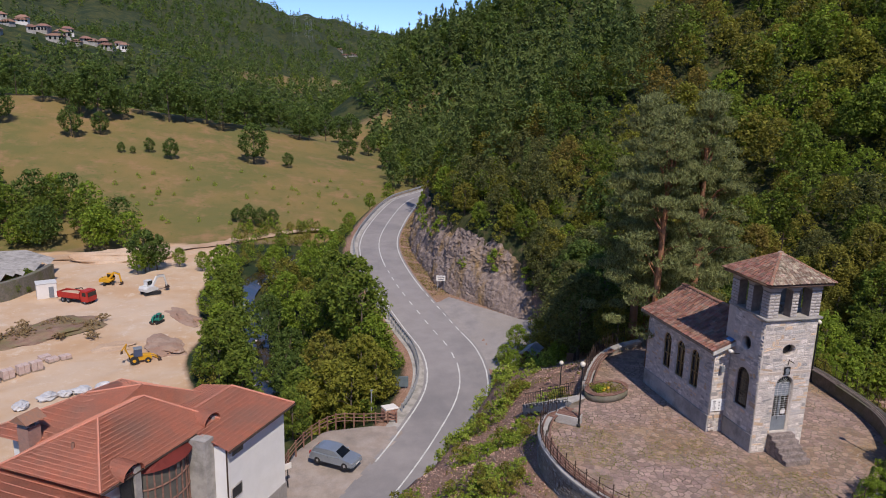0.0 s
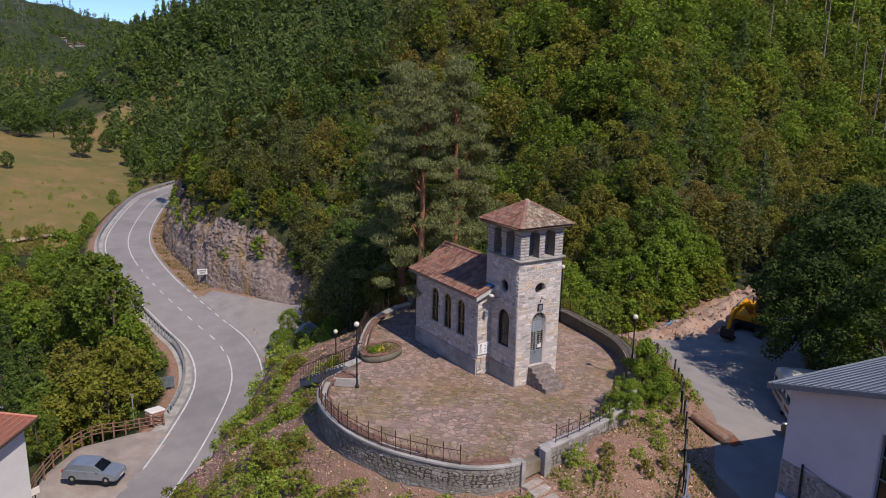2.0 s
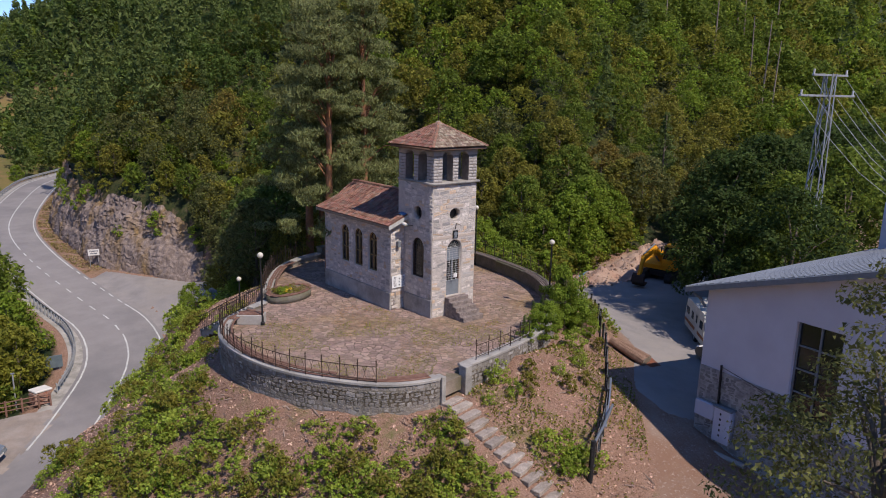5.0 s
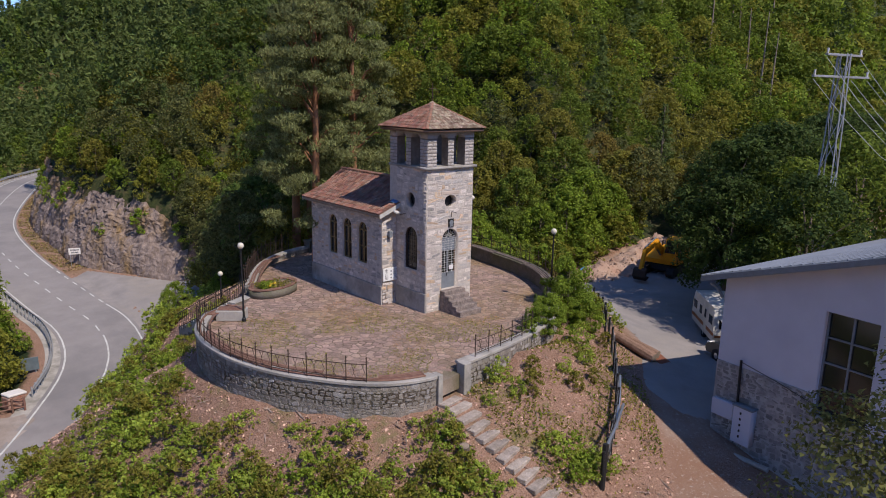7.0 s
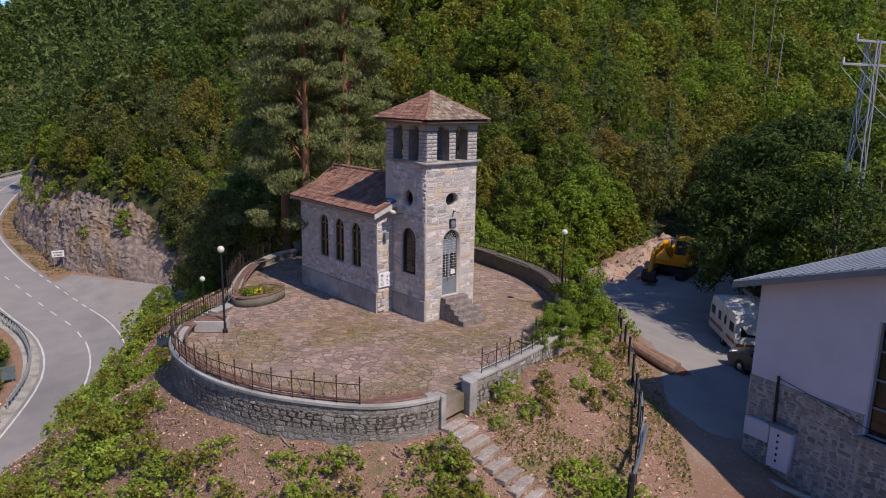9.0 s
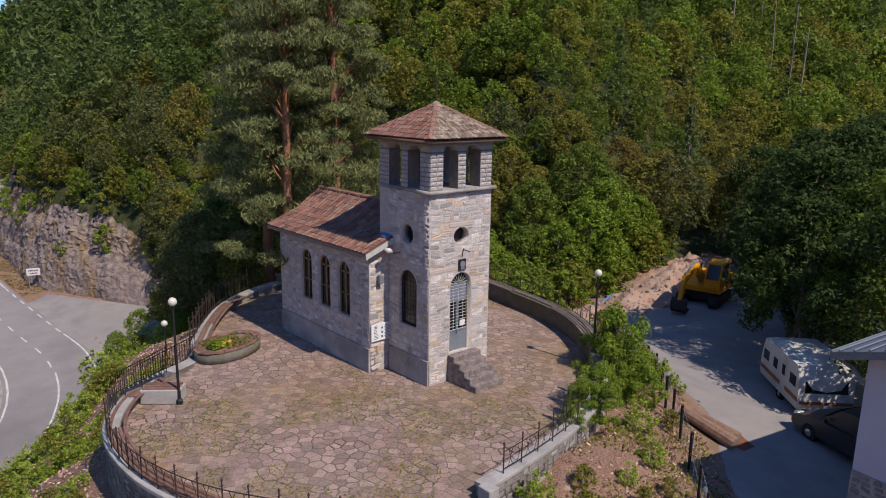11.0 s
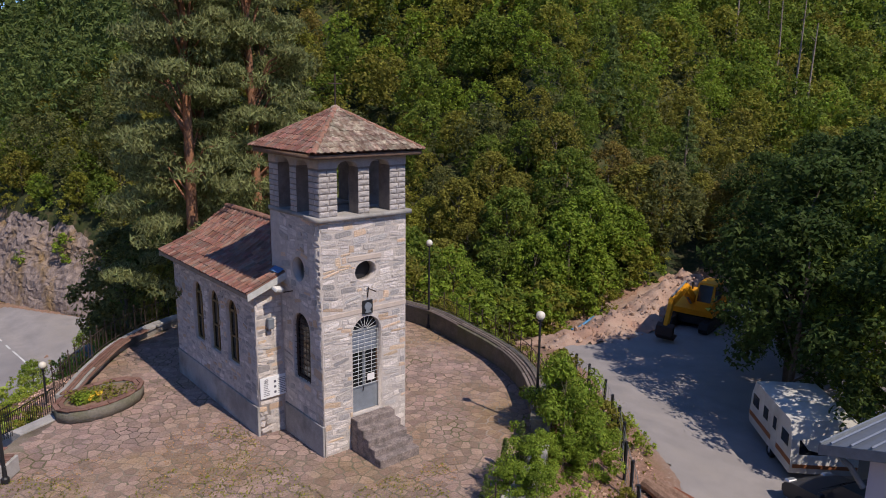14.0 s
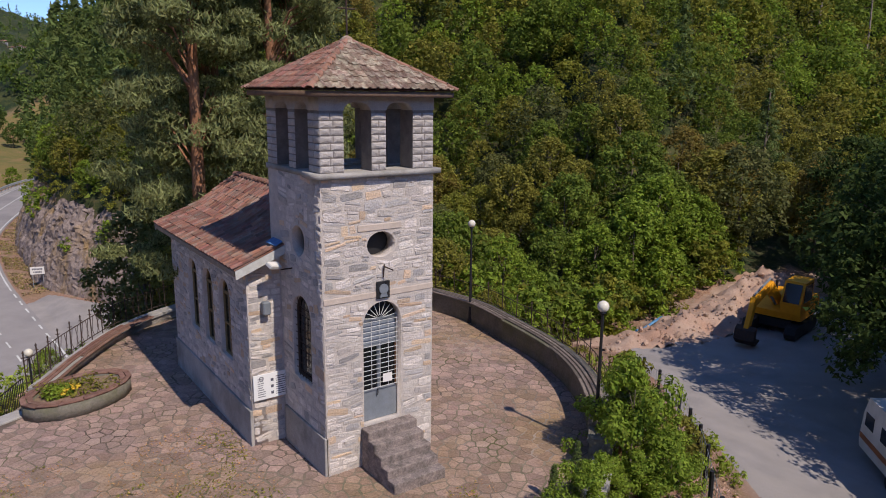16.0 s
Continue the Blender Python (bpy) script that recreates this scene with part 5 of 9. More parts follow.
def rail_run(i0, i1, off, z, parent, step=0.62, height_=0.62):
    """Wrought-iron railing: posts with finials, two rails, wavy infill, standing on the coping."""
    n = len(PL)
    ids = [k % n for k in range(int(i0 * 5), int(i1 * 5) + 1)]
    nx = PL[[(k + 1) % n for k in ids]] - PL[[(k - 1) % n for k in ids]]
    nx /= np.linalg.norm(nx, axis=1)[:, None]
    line = PL[ids] + np.stack([nx[:, 1], -nx[:, 0]], 1) * off
    seg = np.r_[0, np.cumsum(np.hypot(*np.diff(line, axis=0).T))]
    at = lambda s: (float(np.interp(s, seg, line[:, 0])), float(np.interp(s, seg, line[:, 1])))
    L = seg[-1]
    m = max(2, round(L / step))
    for h in (0.10, height_ - 0.08):
        part("rail", tube([(*at(L * k / (2 * m)), z + h) for k in range(2 * m + 1)], 0.013, 5), M_IRON, parent)
    for k in range(m + 1):
        x, y = at(L * k / m)
        lean = rb.uniform(-0.02, 0.02)
        bm = tube([(x, y, z - 0.05), (x + lean, y, z + height_ + 0.10)], 0.016, 5)
        tube([(x + lean - 0.05, y, z + height_), (x + lean + 0.05, y, z + height_)], 0.011, 4, bm)
        lathe([(0.004, 0.0), (0.03, 0.03), (0.004, 0.09)], 6, bm, (x + lean, y, z + height_ + 0.08))
        part("post", bm, M_IRON, parent)
    for k in range(m):
        for j in range(1, 4):
            s = L * (k + j / 4) / m
            x, y = at(s)
            x2, y2 = at(s + 0.10 * (-1) ** j)
            part("baluster", tube([(x, y, z + 0.10), (x2, y2, z + 0.3), (x, y, z + height_ - 0.08)], 0.008, 4), M_IRON, parent)


rail = thing("railing", "rusty wrought-iron railing with finials on the curved wall", "railing", group="forecourt railings")
rail_run(2.3, 7.6, 0.06, 0.25, rail)
rail = thing("railing", "rusty wrought-iron railing beside the garden gate", "railing", group="forecourt railings")
rail_run(21.6, 22.75, 0.1, 0.25, rail, 0.7, 0.6)
rail = thing("railing", "wrought-iron railing behind the timber bench", "railing", group="forecourt railings")
rail_run(9.0, 12.0, -0.02, 0.25, rail, 0.55, 0.75)
rail = thing("railing", "rusty iron railing outside the high wall", "railing", group="forecourt railings")
rail_run(15.0, 19.6, -0.03, 0.55, rail, 0.8, 0.6)


# lamp posts
def lamp(x, y, z0, top, label):
    lp = thing("lamp_post", label, "lamp", group="globe lamps", at=Matrix.Translation((x, y, z0)))
    h = top - z0
    part("base", lathe([(0.09, -0.05), (0.09, 0.06), (0.055, 0.10), (0.05, 0.35)], 10), M_BLACK, lp)
    part("pole", tube([(0, 0, 0.1), (0, 0, h * 0.55), (0, 0, h - 0.12)], 0.042, 8, None, 0.028), M_BLACK, lp)
    part("collar", lathe([(0.03, 0), (0.07, 0.02), (0.06, 0.05)], 10, at=(0, 0, h - 0.15)), M_BLACK, lp)
    part("globe", lathe([(0.02, -0.12)] + [(0.12 * math.sin(math.pi * k / 10), -0.12 * math.cos(math.pi * k / 10)) for k in range(1, 10)] + [(0.01, 0.12)], 16, at=(0, 0, h)),
         mat("opal_globe", (0.66, 0.61, 0.51), None, rough=0.25, fine=0.02) if "opal_globe" not in bpy.data.materials else bpy.data.materials["opal_globe"], lp, "white opal globe", smooth=True)
    return lp


lamp(-6.1, 3.45, 0, 2.89, "black lamp post with a white globe beside the stone bench")
lamp(5.1, -2.12, 0, 3.05, "black lamp post with a white globe among the bushes")
lamp(8.0, 5.95, 0, 3.2, "black lamp post with a white globe beside the high wall")
lamp(-4.0, 10.4, -2.6, 0.02, "black lamp post with a white globe beside the lower steps")

# stub of wall by the lamp, planter, entrance steps
stub = thing("stone_bench", "concrete bench block with brown timber slats", "bench")
part("block", box(-0.55, 0.55, -0.28, 0.28, -0.05, 0.36, 0.02, m=pose(-6.35, 3.95, 0, 0, 0, -38)), M_CONC, stub)
for k in range(3):
    part("slat", box(-0.5, 0.5, -0.22 + 0.16 * k, -0.10 + 0.16 * k, 0.362, 0.40, 0.006, m=pose(-6.35, 3.95, 0, 0, 0, -38 + k)), M_WOODD, stub)
planter = thing("planter", "low round stone planter with timber edging and yellow flowers", "planter")
PCX, PCY = -3.35, 6.35
NP = 14
out = [(PCX + 1.25 * math.cos(a), PCY + 0.82 * math.sin(a)) for a in (2 * math.pi * k / NP for k in range(NP))]
inn_ = [(PCX + 0.98 * math.cos(a), PCY + 0.58 * math.sin(a)) for a in (2 * math.pi * k / NP for k in range(NP))]
TP = Matrix.Translation((PCX, PCY, 0)) @ pose(0, 0, 0, 0, 0, 20) @ Matrix.Translation((-PCX, -PCY, 0))
part("rim", panel(out, [inn_], 0.36, TP @ Matrix.Translation((0, 0, 0.10))), M_RUBD, planter)
for k in range(NP):
    for s0, s1 in ((1.02, 0.92), (0.90, 0.80)):
        c4 = [(PCX + 1.25 * s_ * math.cos(a), PCY + (0.82 * s_ - 0.02) * math.sin(a)) for s_, a in ((s0, 2 * math.pi * (k + 0.02) / NP), (s0, 2 * math.pi * (k + 0.98) / NP), (s1, 2 * math.pi * (k + 0.98) / NP), (s1, 2 * math.pi * (k + 0.02) / NP))]
        part("slat", panel(c4, [], 0.045, TP @ Matrix.Translation((0, 0, 0.305))), M_WOODD, planter)
part("soil", panel(inn_, [], 0.3, TP @ Matrix.Translation((0, 0, 0.10))), M_LITTER, planter)
rp = np.random.default_rng(3)
cc = np.c_[PCX + rp.uniform(-0.8, 0.8, 26), PCY + rp.uniform(-0.45, 0.45, 26), rp.uniform(0.27, 0.37, 26)]
v, f = leafcloud(rp, cc, np.full(26, 0.16), 900, 0.05)
part("ground_cover", raw_mesh("ground_cover", v, f, LEAF["olive_leaf"]), None, planter, "low olive-green ground cover")
v, f = leafcloud(rp, np.array([(PCX - 0.55, PCY - 0.25, 0.4), (PCX - 0.3, PCY - 0.2, 0.37)]), np.array([0.22, 0.2]), 420, 0.055)
part("leafy_plant", raw_mesh("leafy_plant", v, f, LEAF["bright_leaf"]), None, planter, "bright green leafy plant")
M_PETAL = mat("yellow_petal", (0.75, 0.42, 0.02), (0.6, 0.5, 0.05), 4.0, 0.6)
v, f = leafcloud(rp, np.zeros((1, 3)), np.array([0.045]), 26, 0.03)
bloom = raw_mesh("flower", v, f, M_PETAL)
for _ in range(22):
    ob = part("flower", bloom, None, planter)
    ob.location = (PCX - 0.2 + rp.normal() * 0.13, PCY - 0.15 + rp.normal() * 0.13, 0.4 + rp.uniform(-0.05, 0.05))

# steps going down from the forecourt towards the road side
st = thing("garden_steps", "worn stone steps descending from the forecourt", "steps")
for k in range(13):
    p = Vector((-5.0, 6.15, 0)) + Vector((-0.36, 0.93, 0)).normalized() * (0.33 * k)
    part("step", box(-0.55, 0.55, -0.20, 0.20, -0.42 - 0.165 * k, -0.02 - 0.165 * k, 0.015, m=pose(p.x + 0.06 * k, p.y, 0, 0, 0, 25 - k)), M_CONC, st)
rail = thing("railing", "dark iron railing down the garden steps", "railing", group="forecourt railings")
for off in (-0.62, 0.62):
    pts = []
    for k in range(0, 14, 1):
        p = Vector((-5.0, 6.15, 0)) + Vector((-0.36, 0.93, 0)).normalized() * (0.33 * k)
        q = Vector((p.x + 0.06 * k, p.y)) + Vector((0.91, 0.42)) * off
        pts.append((q.x, q.y, -0.02 - 0.165 * k))
    for h in (0.12, 0.78):
        part("rail", tube([(x, y, z + h) for x, y, z in pts], 0.015, 5), M_BLACK, rail)
    for a, b in zip(pts, pts[1:]):
        for t in (0, 0.5):
            x, y, z = (a[i] + (b[i] - a[i]) * t for i in range(3))
            part("baluster", tube([(x, y, z - 0.05), (x, y, z + 0.80)], 0.009, 4), M_BLACK, rail)

# stairs down the slope to the yard
M_STAIR = mat("stair_slab", (0.44, 0.375, 0.33), (0.33, 0.285, 0.255), 6.0, 0.95, bump=0.8, bscale=26, col3=(0.24, 0.20, 0.17), scale3=2.5, fine=0.4, vary=0.15)
st = thing("slope_stairs", "worn concrete slab stairs down the bare slope", "stairs")
for k in range(13):
    x, y = -3.70 + 0.045 * k, -5.74 - 0.375 * k
    z = ground(x, y) + 0.07
    part("step", box(-0.44, 0.44, -0.165, 0.15, -0.16, 0.0, 0.02, m=pose(x, y, z, rb.uniform(-2, 2), rb.uniform(-3, 3), 10 + rb.uniform(-4, 4))), M_STAIR, st)

# laid stones of the outer faces
M_WST = mat("grey_wall_stone", (0.31, 0.28, 0.255), (0.24, 0.215, 0.195), 6.0, 0.92, bump=1.0, bscale=22, vary=0.2, col3=(0.36, 0.33, 0.30), scale3=1.5, fine=0.35)
WSTONES = [stone_mesh(50 + i, m) for i, m in enumerate((M_WST, M_WST, M_WST, M_WST, M_WST, M_WST, M_WST, M_STONED))]
for (ob, pts, inn, zt), lim, w0 in zip(RUNS, (300, 0, 0, 120), (-2.2, -0.6, -0.6, -1.5)):
    seg = np.r_[0, np.cumsum(np.hypot(*np.diff(pts, axis=0).T))]

    def place(u, w, seg=seg, pts=pts, inn=inn):
        x, y = np.interp(u, seg, pts[:, 0]), np.interp(u, seg, pts[:, 1])
        a, b = -np.interp(u, seg, inn[:, 0]), -np.interp(u, seg, inn[:, 1])
        k = math.hypot(a, b)
        nrm = Vector((a / k, b / k, 0))
        xd = Vector((0, 0, 1)).cross(nrm)
        m = Matrix((xd, Vector((0, 0, 1)), nrm)).transposed().to_4x4()
        m.translation = (x, y, w)
        return m

    if w0 < -1:
        lay_stones(0, float(seg[-1]), w0, zt, [], place, ob, 31, hgt=(0.07, 0.2), wid=(0.1, 0.36), proud=0.012, limit=lim, kinds=WSTONES, loose=0.32)

# flagstones
rf = np.random.default_rng(17)
pts = []
edge_in = [(float(x), float(y)) for x, y in PLAZA]
fails = 0
while fails < 400:
    c = np.array((rf.uniform(-8.6, 9), rf.uniform(-5.8, 12.8)))
    fails += 1
    if inside_poly(edge_in, *c):
        gap2 = rf.choice((0.03, 0.05, 0.09, 0.15, 0.24))
        if not pts or ((np.array(pts) - c) ** 2).sum(1).min() > gap2:
            pts.append(c)
            fails = 0
dist_in, _, _ = near(PLAZA, [p[0] for p in pts], [p[1] for p in pts], True)
cells = cell_polys(pts, 0.6)
n_part = 0
order = sorted(range(len(pts)), key=lambda i: math.hypot(pts[i][0] - 1.5, pts[i][1] + 1.0))
V, F, base = [], [], 0
for i in order:
    c, poly = pts[i], cells[i]
    if len(poly) < 3 or dist_in[i] < 0.34 or (-0.6 < c[0] < 3.0 and 2.1 < c[1] < 7.3) or (0.1 < c[0] < 2.3 and 0.1 < c[1] < 2.4):
        continue
    gap = float(rf.choice((0.01, 0.018, 0.03)))
    lift = float(rf.uniform(0.0, 0.005))
    q = [c + (p - c) * max(0.5, 1 - gap / max(0.08, np.linalg.norm(p - c))) * float(rf.uniform(0.972, 1.0)) for p in poly]
    ring = []
    for a, b in zip(q, q[1:] + q[:1]):
        e = b - a
        ring += [a, a + e * float(rf.uniform(0.35, 0.65)) + np.array((-e[1], e[0])) * float(rf.normal() * 0.05)]
    n = len(ring)
    tilt = rf.normal(size=2) * 0.002
    verts = [(*(p - c), -0.03) for p in ring] + [(*(p - c), lift + float((p - c) @ tilt)) for p in ring] + [(0, 0, lift + 0.001)]
    tri = []
    for k in range(n):
        k2 = (k + 1) % n
        tri += [(k, k2, n + k2), (k, n + k2, n + k), (n + k, n + k2, 2 * n)]
    if n_part < 300:
        n_part += 1
        ob = new("flagstone", raw_mesh("flagstone", verts, tri, M_FLAG))
        ob.parent = pave
        ob.location = (*c, 0)
    else:
        V += [(x + c[0], y + c[1], z) for x, y, z in verts]
        F += [tuple(t + base for t in f) for f in tri]
        base += len(verts)
M_FLAGI = mat("flagstone_field", (0.37, 0.255, 0.21), (0.265, 0.19, 0.165), 2.5, 0.9, bump=0.8, bscale=20, vary=0.24, island=True, col3=(0.27, 0.18, 0.105), scale3=0.3, fine=0.55)
part("flagstones", raw_mesh("flagstones", V, F, M_FLAGI), None, pave, kind="stuff")


# ---- yard side ----
def patch(poly, material, name, label, lift=0.04, cell=0.3, kind="structure", zfun=None):
    """A surface that lies on the ground inside an outline."""
    P = np.array(poly, float)
    xs = np.arange(P[:, 0].min(), P[:, 0].max() + cell, cell)
    ys = np.arange(P[:, 1].min(), P[:, 1].max() + cell, cell)
    X, Y = np.meshgrid(xs, ys)
    d, s, _ = near(np.r_[P, P[:1]], X.ravel(), Y.ravel())
    area = sum(a[0] * b[1] - a[1] * b[0] for a, b in zip(P, np.roll(P, -1, 0)))
    ins = (s > 0) if area > 0 else (s < 0)
    Z = (height(X.ravel(), Y.ravel()) if zfun is None else zfun(X.ravel(), Y.ravel())) + np.where(ins, lift, lift - 0.5 * d)
    I = np.arange(X.size).reshape(X.shape)
    q = np.stack([I[:-1, :-1].ravel(), I[:-1, 1:].ravel(), I[1:, 1:].ravel(), I[1:, :-1].ravel()], 1)
    q = q[ins[q].any(1)]
    used = np.unique(q)
    re = np.zeros(X.size, int)
    re[used] = np.arange(len(used))
    v = np.stack([X.ravel(), Y.ravel(), Z], 1)[used]
    return tagged(new(name, raw_mesh(name, v, re[q], material, smooth=True)), label, name.replace("_", " ") if kind else "", kind=kind)


patch([(4.2, -9.0), (4.6, -7.4), (6.2, -6.2), (8.8, -4.4), (10.8, -1.6), (12, 0.6), (14.5, 3.1), (16.6, 6.6), (18, 7.6), (24, 7.0), (33, 8), (36, 3), (30, -2), (22, -6.5), (16, -10), (5, -9.9)], M_OLDASPHALT, "yard_road", "patchy grey asphalt of the yard road", 0.05)


def rough_ball(seed, n=2, amp=0.3):
    r = random.Random(seed)
    bm = bmesh.new()
    bmesh.ops.create_icosphere(bm, subdivisions=n, radius=0.5)
    off = Vector((r.uniform(-9, 9), r.uniform(-9, 9), r.uniform(-9, 9)))
    for v in bm.verts:
        v.co *= 1 + amp * (noise.noise(v.co * 3 + off) + 0.4 * noise.noise(v.co * 8 + off))
        v.co.z *= 0.75
    return bm


M_RUBBLE = mat("pink_rubble", (0.345, 0.235, 0.175), (0.42, 0.31, 0.245), 2.0, 0.95, bump=0.8, bscale=15, col3=(0.36, 0.215, 0.15), scale3=0.5, fine=0.3, vary=0.15)
ROCKS = [mesh_of(rough_ball(i, 1, 0.5), "rock", M_RUBBLE) for i in range(5)]
heap = thing("rubble_heap", "heap of pinkish rubble and broken stone below the wood", "rubble")
hl = spline([(17.6, 8.2), (20.5, 8.3), (24, 8.2), (27.5, 8.4), (31.5, 9.0)], 8)


def heap_z(X, Y):
    d, _, p = near(hl, X, Y)
    w = np.array([noise.noise(Vector((x * 0.9, y * 0.9, 3))) + 0.5 * noise.noise(Vector((x * 2.4, y * 2.4, 7))) for x, y in zip(X, Y)])
    t = np.clip(p / (len(hl) - 1), 0, 1)
    return height(X, Y) + (0.5 + 0.25 * t + 0.7 * t ** 3) * np.exp(-(d / 1.45) ** 2) * np.minimum(1, 4 * t + 0.4) * (1 + 0.7 * w) - 0.05 + 0.16 * w


hp = patch([(16.6, 7.4), (19, 6.9), (22, 6.2), (25.5, 6.6), (29, 7.0), (33.5, 7.6), (34.5, 11.6), (28, 11.0), (22, 11.2), (16.8, 10.4)], M_RUBBLE, "mound", "", 0.0, 0.22, "", heap_z)
hp.parent = heap
rr_ = random.Random(8)
for k in range(280):
    i = rr_.randrange(len(hl))
    x, y = hl[i][0] + rr_.gauss(0, 1.0), hl[i][1] + rr_.gauss(-0.3, 0.85)
    s = rr_.uniform(0.07, 0.22) * (2.2 if rr_.random() < 0.1 else 1)
    ob = new("rock", rr_.choice(ROCKS))
    ob.parent = heap
    ob.matrix_basis = Matrix.Translation((x, y, float(heap_z(np.array([x]), np.array([y]))[0]) + 0.1 * s)) @ pose(0, 0, 0, rr_.uniform(0, 360), rr_.uniform(0, 360), 0) @ Matrix.Diagonal((s, s * rr_.uniform(0.6, 1), s * rr_.uniform(0.5, 0.9), 1))
tp = thing("tarpaulin", "crumpled blue tarpaulin strip on the rubble", "tarpaulin")
part("sheet", tube([(x_, y_, float(heap_z(np.array([x_]), np.array([y_]))[0]) + 0.08) for x_, y_ in ((20.6, 9.3), (21.4, 9.5), (22.2, 9.4), (23.0, 9.7))], 0.07, 5), mat("blue_plastic", (0.05, 0.17, 0.35), (0.08, 0.25, 0.45), 5.0, 0.4), tp)

# white building
M_RUB = mat("base_mortar", (0.38, 0.36, 0.355), (0.44, 0.42, 0.41), 3.0, 0.92, bump=0.8, bscale=20, col3=(0.22, 0.21, 0.21), scale3=2.5, fine=0.25)
WC = Matrix.Translation((4.42, -10.05, 0)) @ pose(0, 0, 0, 0, 0, -82.7 + 180 - 90)   # local x east, y north: the west wall runs along -y
dirw = Vector((-0.127, -0.992, 0))
nw = Vector((-0.992, 0.127, 0))
WM = Matrix((-dirw.cross(Vector((0, 0, 1))) * -1, Vector((0, 0, 1)), nw)).transposed().to_4x4()
WM = Matrix((dirw, Vector((0, 0, 1)), nw)).transposed().to_4x4()
WM.translation = (4.42, -10.05, 0)          # (along the wall, up, out)
LW = 15.0
SL = 0.32
ware = thing("white_building", "white plastered building on a stone base with a grey metal roof", "building")
win_h = [(3.3, -0.5), (4.8, -0.5), (4.8, 2.66), (3.3, 2.66)]
win_h2 = [(7.6, -0.5), (9.1, -0.5), (9.1, 2.66), (7.6, 2.66)]
mid = LW / 2
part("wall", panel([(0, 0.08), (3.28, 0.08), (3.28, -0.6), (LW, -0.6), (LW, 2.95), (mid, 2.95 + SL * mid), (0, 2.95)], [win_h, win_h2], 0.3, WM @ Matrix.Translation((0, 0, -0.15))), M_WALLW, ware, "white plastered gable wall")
base = part("stone_base", panel([(-0.0, -4.6), (LW, -4.6), (LW, -0.602), (3.278, -0.602), (3.278, 0.078), (0, 0.078)], [], 0.36, WM @ Matrix.Translation((0, 0, -0.14))), M_RUB, ware, "grey rubble-stone base course")
M_RUBA = mat("dark_base_stone", (0.20, 0.19, 0.19), (0.27, 0.255, 0.25), 5.0, 0.92, bump=0.8, bscale=24, vary=0.25, fine=0.25)
M_RUBB = mat("light_base_stone", (0.34, 0.32, 0.31), (0.28, 0.265, 0.26), 5.0, 0.92, bump=0.8, bscale=24, vary=0.2, fine=0.25)
BSTONES = [stone_mesh(70 + i, m) for i, m in enumerate((M_RUBA, M_RUBA, M_RUBA, M_RUBA, M_RUBA, M_RUBB, M_RUBB, M_RUB))]
on_base = lambda u, w: WM @ Matrix.Translation((u, w, 0.042))
lay_stones(0.02, 3.26, -2.9, 0.06, [], on_base, base, 77, (0.1, 0.22), (0.14, 0.4), 0.014, 140, "masonry", BSTONES, 0.4)
lay_stones(3.3, 9.0, -2.9, -0.62, [], on_base, base, 78, (0.1, 0.22), (0.14, 0.4), 0.014, 100, "masonry", BSTONES, 0.4)
east = nw * -1
ND = -1 * dirw
bm = bmesh.new()
EL = 11.5
box(0.0, EL, -0.3, 0.0, -4.6, 2.95, bm=bm, m=Matrix((east, ND, Vector((0, 0, 1)))).transposed().to_4x4())
bmesh.ops.translate(bm, verts=bm.verts, vec=(4.42, -10.05, 0))
bmesh.ops.translate(bm, verts=bm.verts, vec=(east * 0.31))
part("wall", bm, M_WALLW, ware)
bm = box(0.31, EL, 0.0, 0.3, -4.6, 2.95, m=Matrix.Translation((4.42, -10.05, 0)) @ Matrix((east, ND, Vector((0, 0, 1)))).transposed().to_4x4() @ Matrix.Translation((0, -LW, 0)))
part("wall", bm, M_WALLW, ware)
bm = box(EL, EL + 0.3, -LW, 0, -4.6, 5.2, m=Matrix.Translation((4.42, -10.05, 0)) @ Matrix((east, ND, Vector((0, 0, 1)))).transposed().to_4x4())
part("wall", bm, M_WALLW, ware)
# roof: two slopes, ridge along the building, with standing ribs
RM = Matrix.Translation((4.42, -10.05, 0)) @ Matrix((east, ND, Vector((0, 0, 1)))).transposed().to_4x4()
for sgn in (1, -1):
    O = 0.55
    y_e, z_e = (O, 2.95 - SL * O + 0.10) if sgn == 1 else (-LW - O, 2.95 - SL * O + 0.10)
    y_r, z_r = -mid, 2.95 + SL * mid + 0.10
    bm = bmesh.new()
    vs = [bm.verts.new(RM @ Vector(p)) for p in ((-0.55, y_e, z_e), (EL + 0.8, y_e, z_e), (EL + 0.8, y_r, z_r), (-0.55, y_r, z_r))]
    bm.faces.new(vs)
    bmesh.ops.recalc_face_normals(bm, faces=bm.faces)
    bmesh.ops.solidify(bm, geom=list(bm.faces), thickness=0.05)
    sl = part("roof_slope", bm, M_WROOF, ware, "dark grey sheet-metal roof")
    n = 26
    for k in range(n):
        t = (k + 0.5) / n
        a, b = Vector((-0.55, y_e + (y_r - y_e) * t, z_e + (z_r - z_e) * t + 0.055)), Vector((EL + 0.8, y_e + (y_r - y_e) * t, z_e + (z_r - z_e) * t + 0.055))
        part("sheet_step", tube([RM @ a, RM @ b], 0.022, 4), M_WROOF, sl)
    part("fascia", box(-0.58, EL + 0.83, -0.02, 0.02, -0.14, 0.06, m=RM @ Matrix.Translation((0, y_e, z_e))), M_GREY, ware)
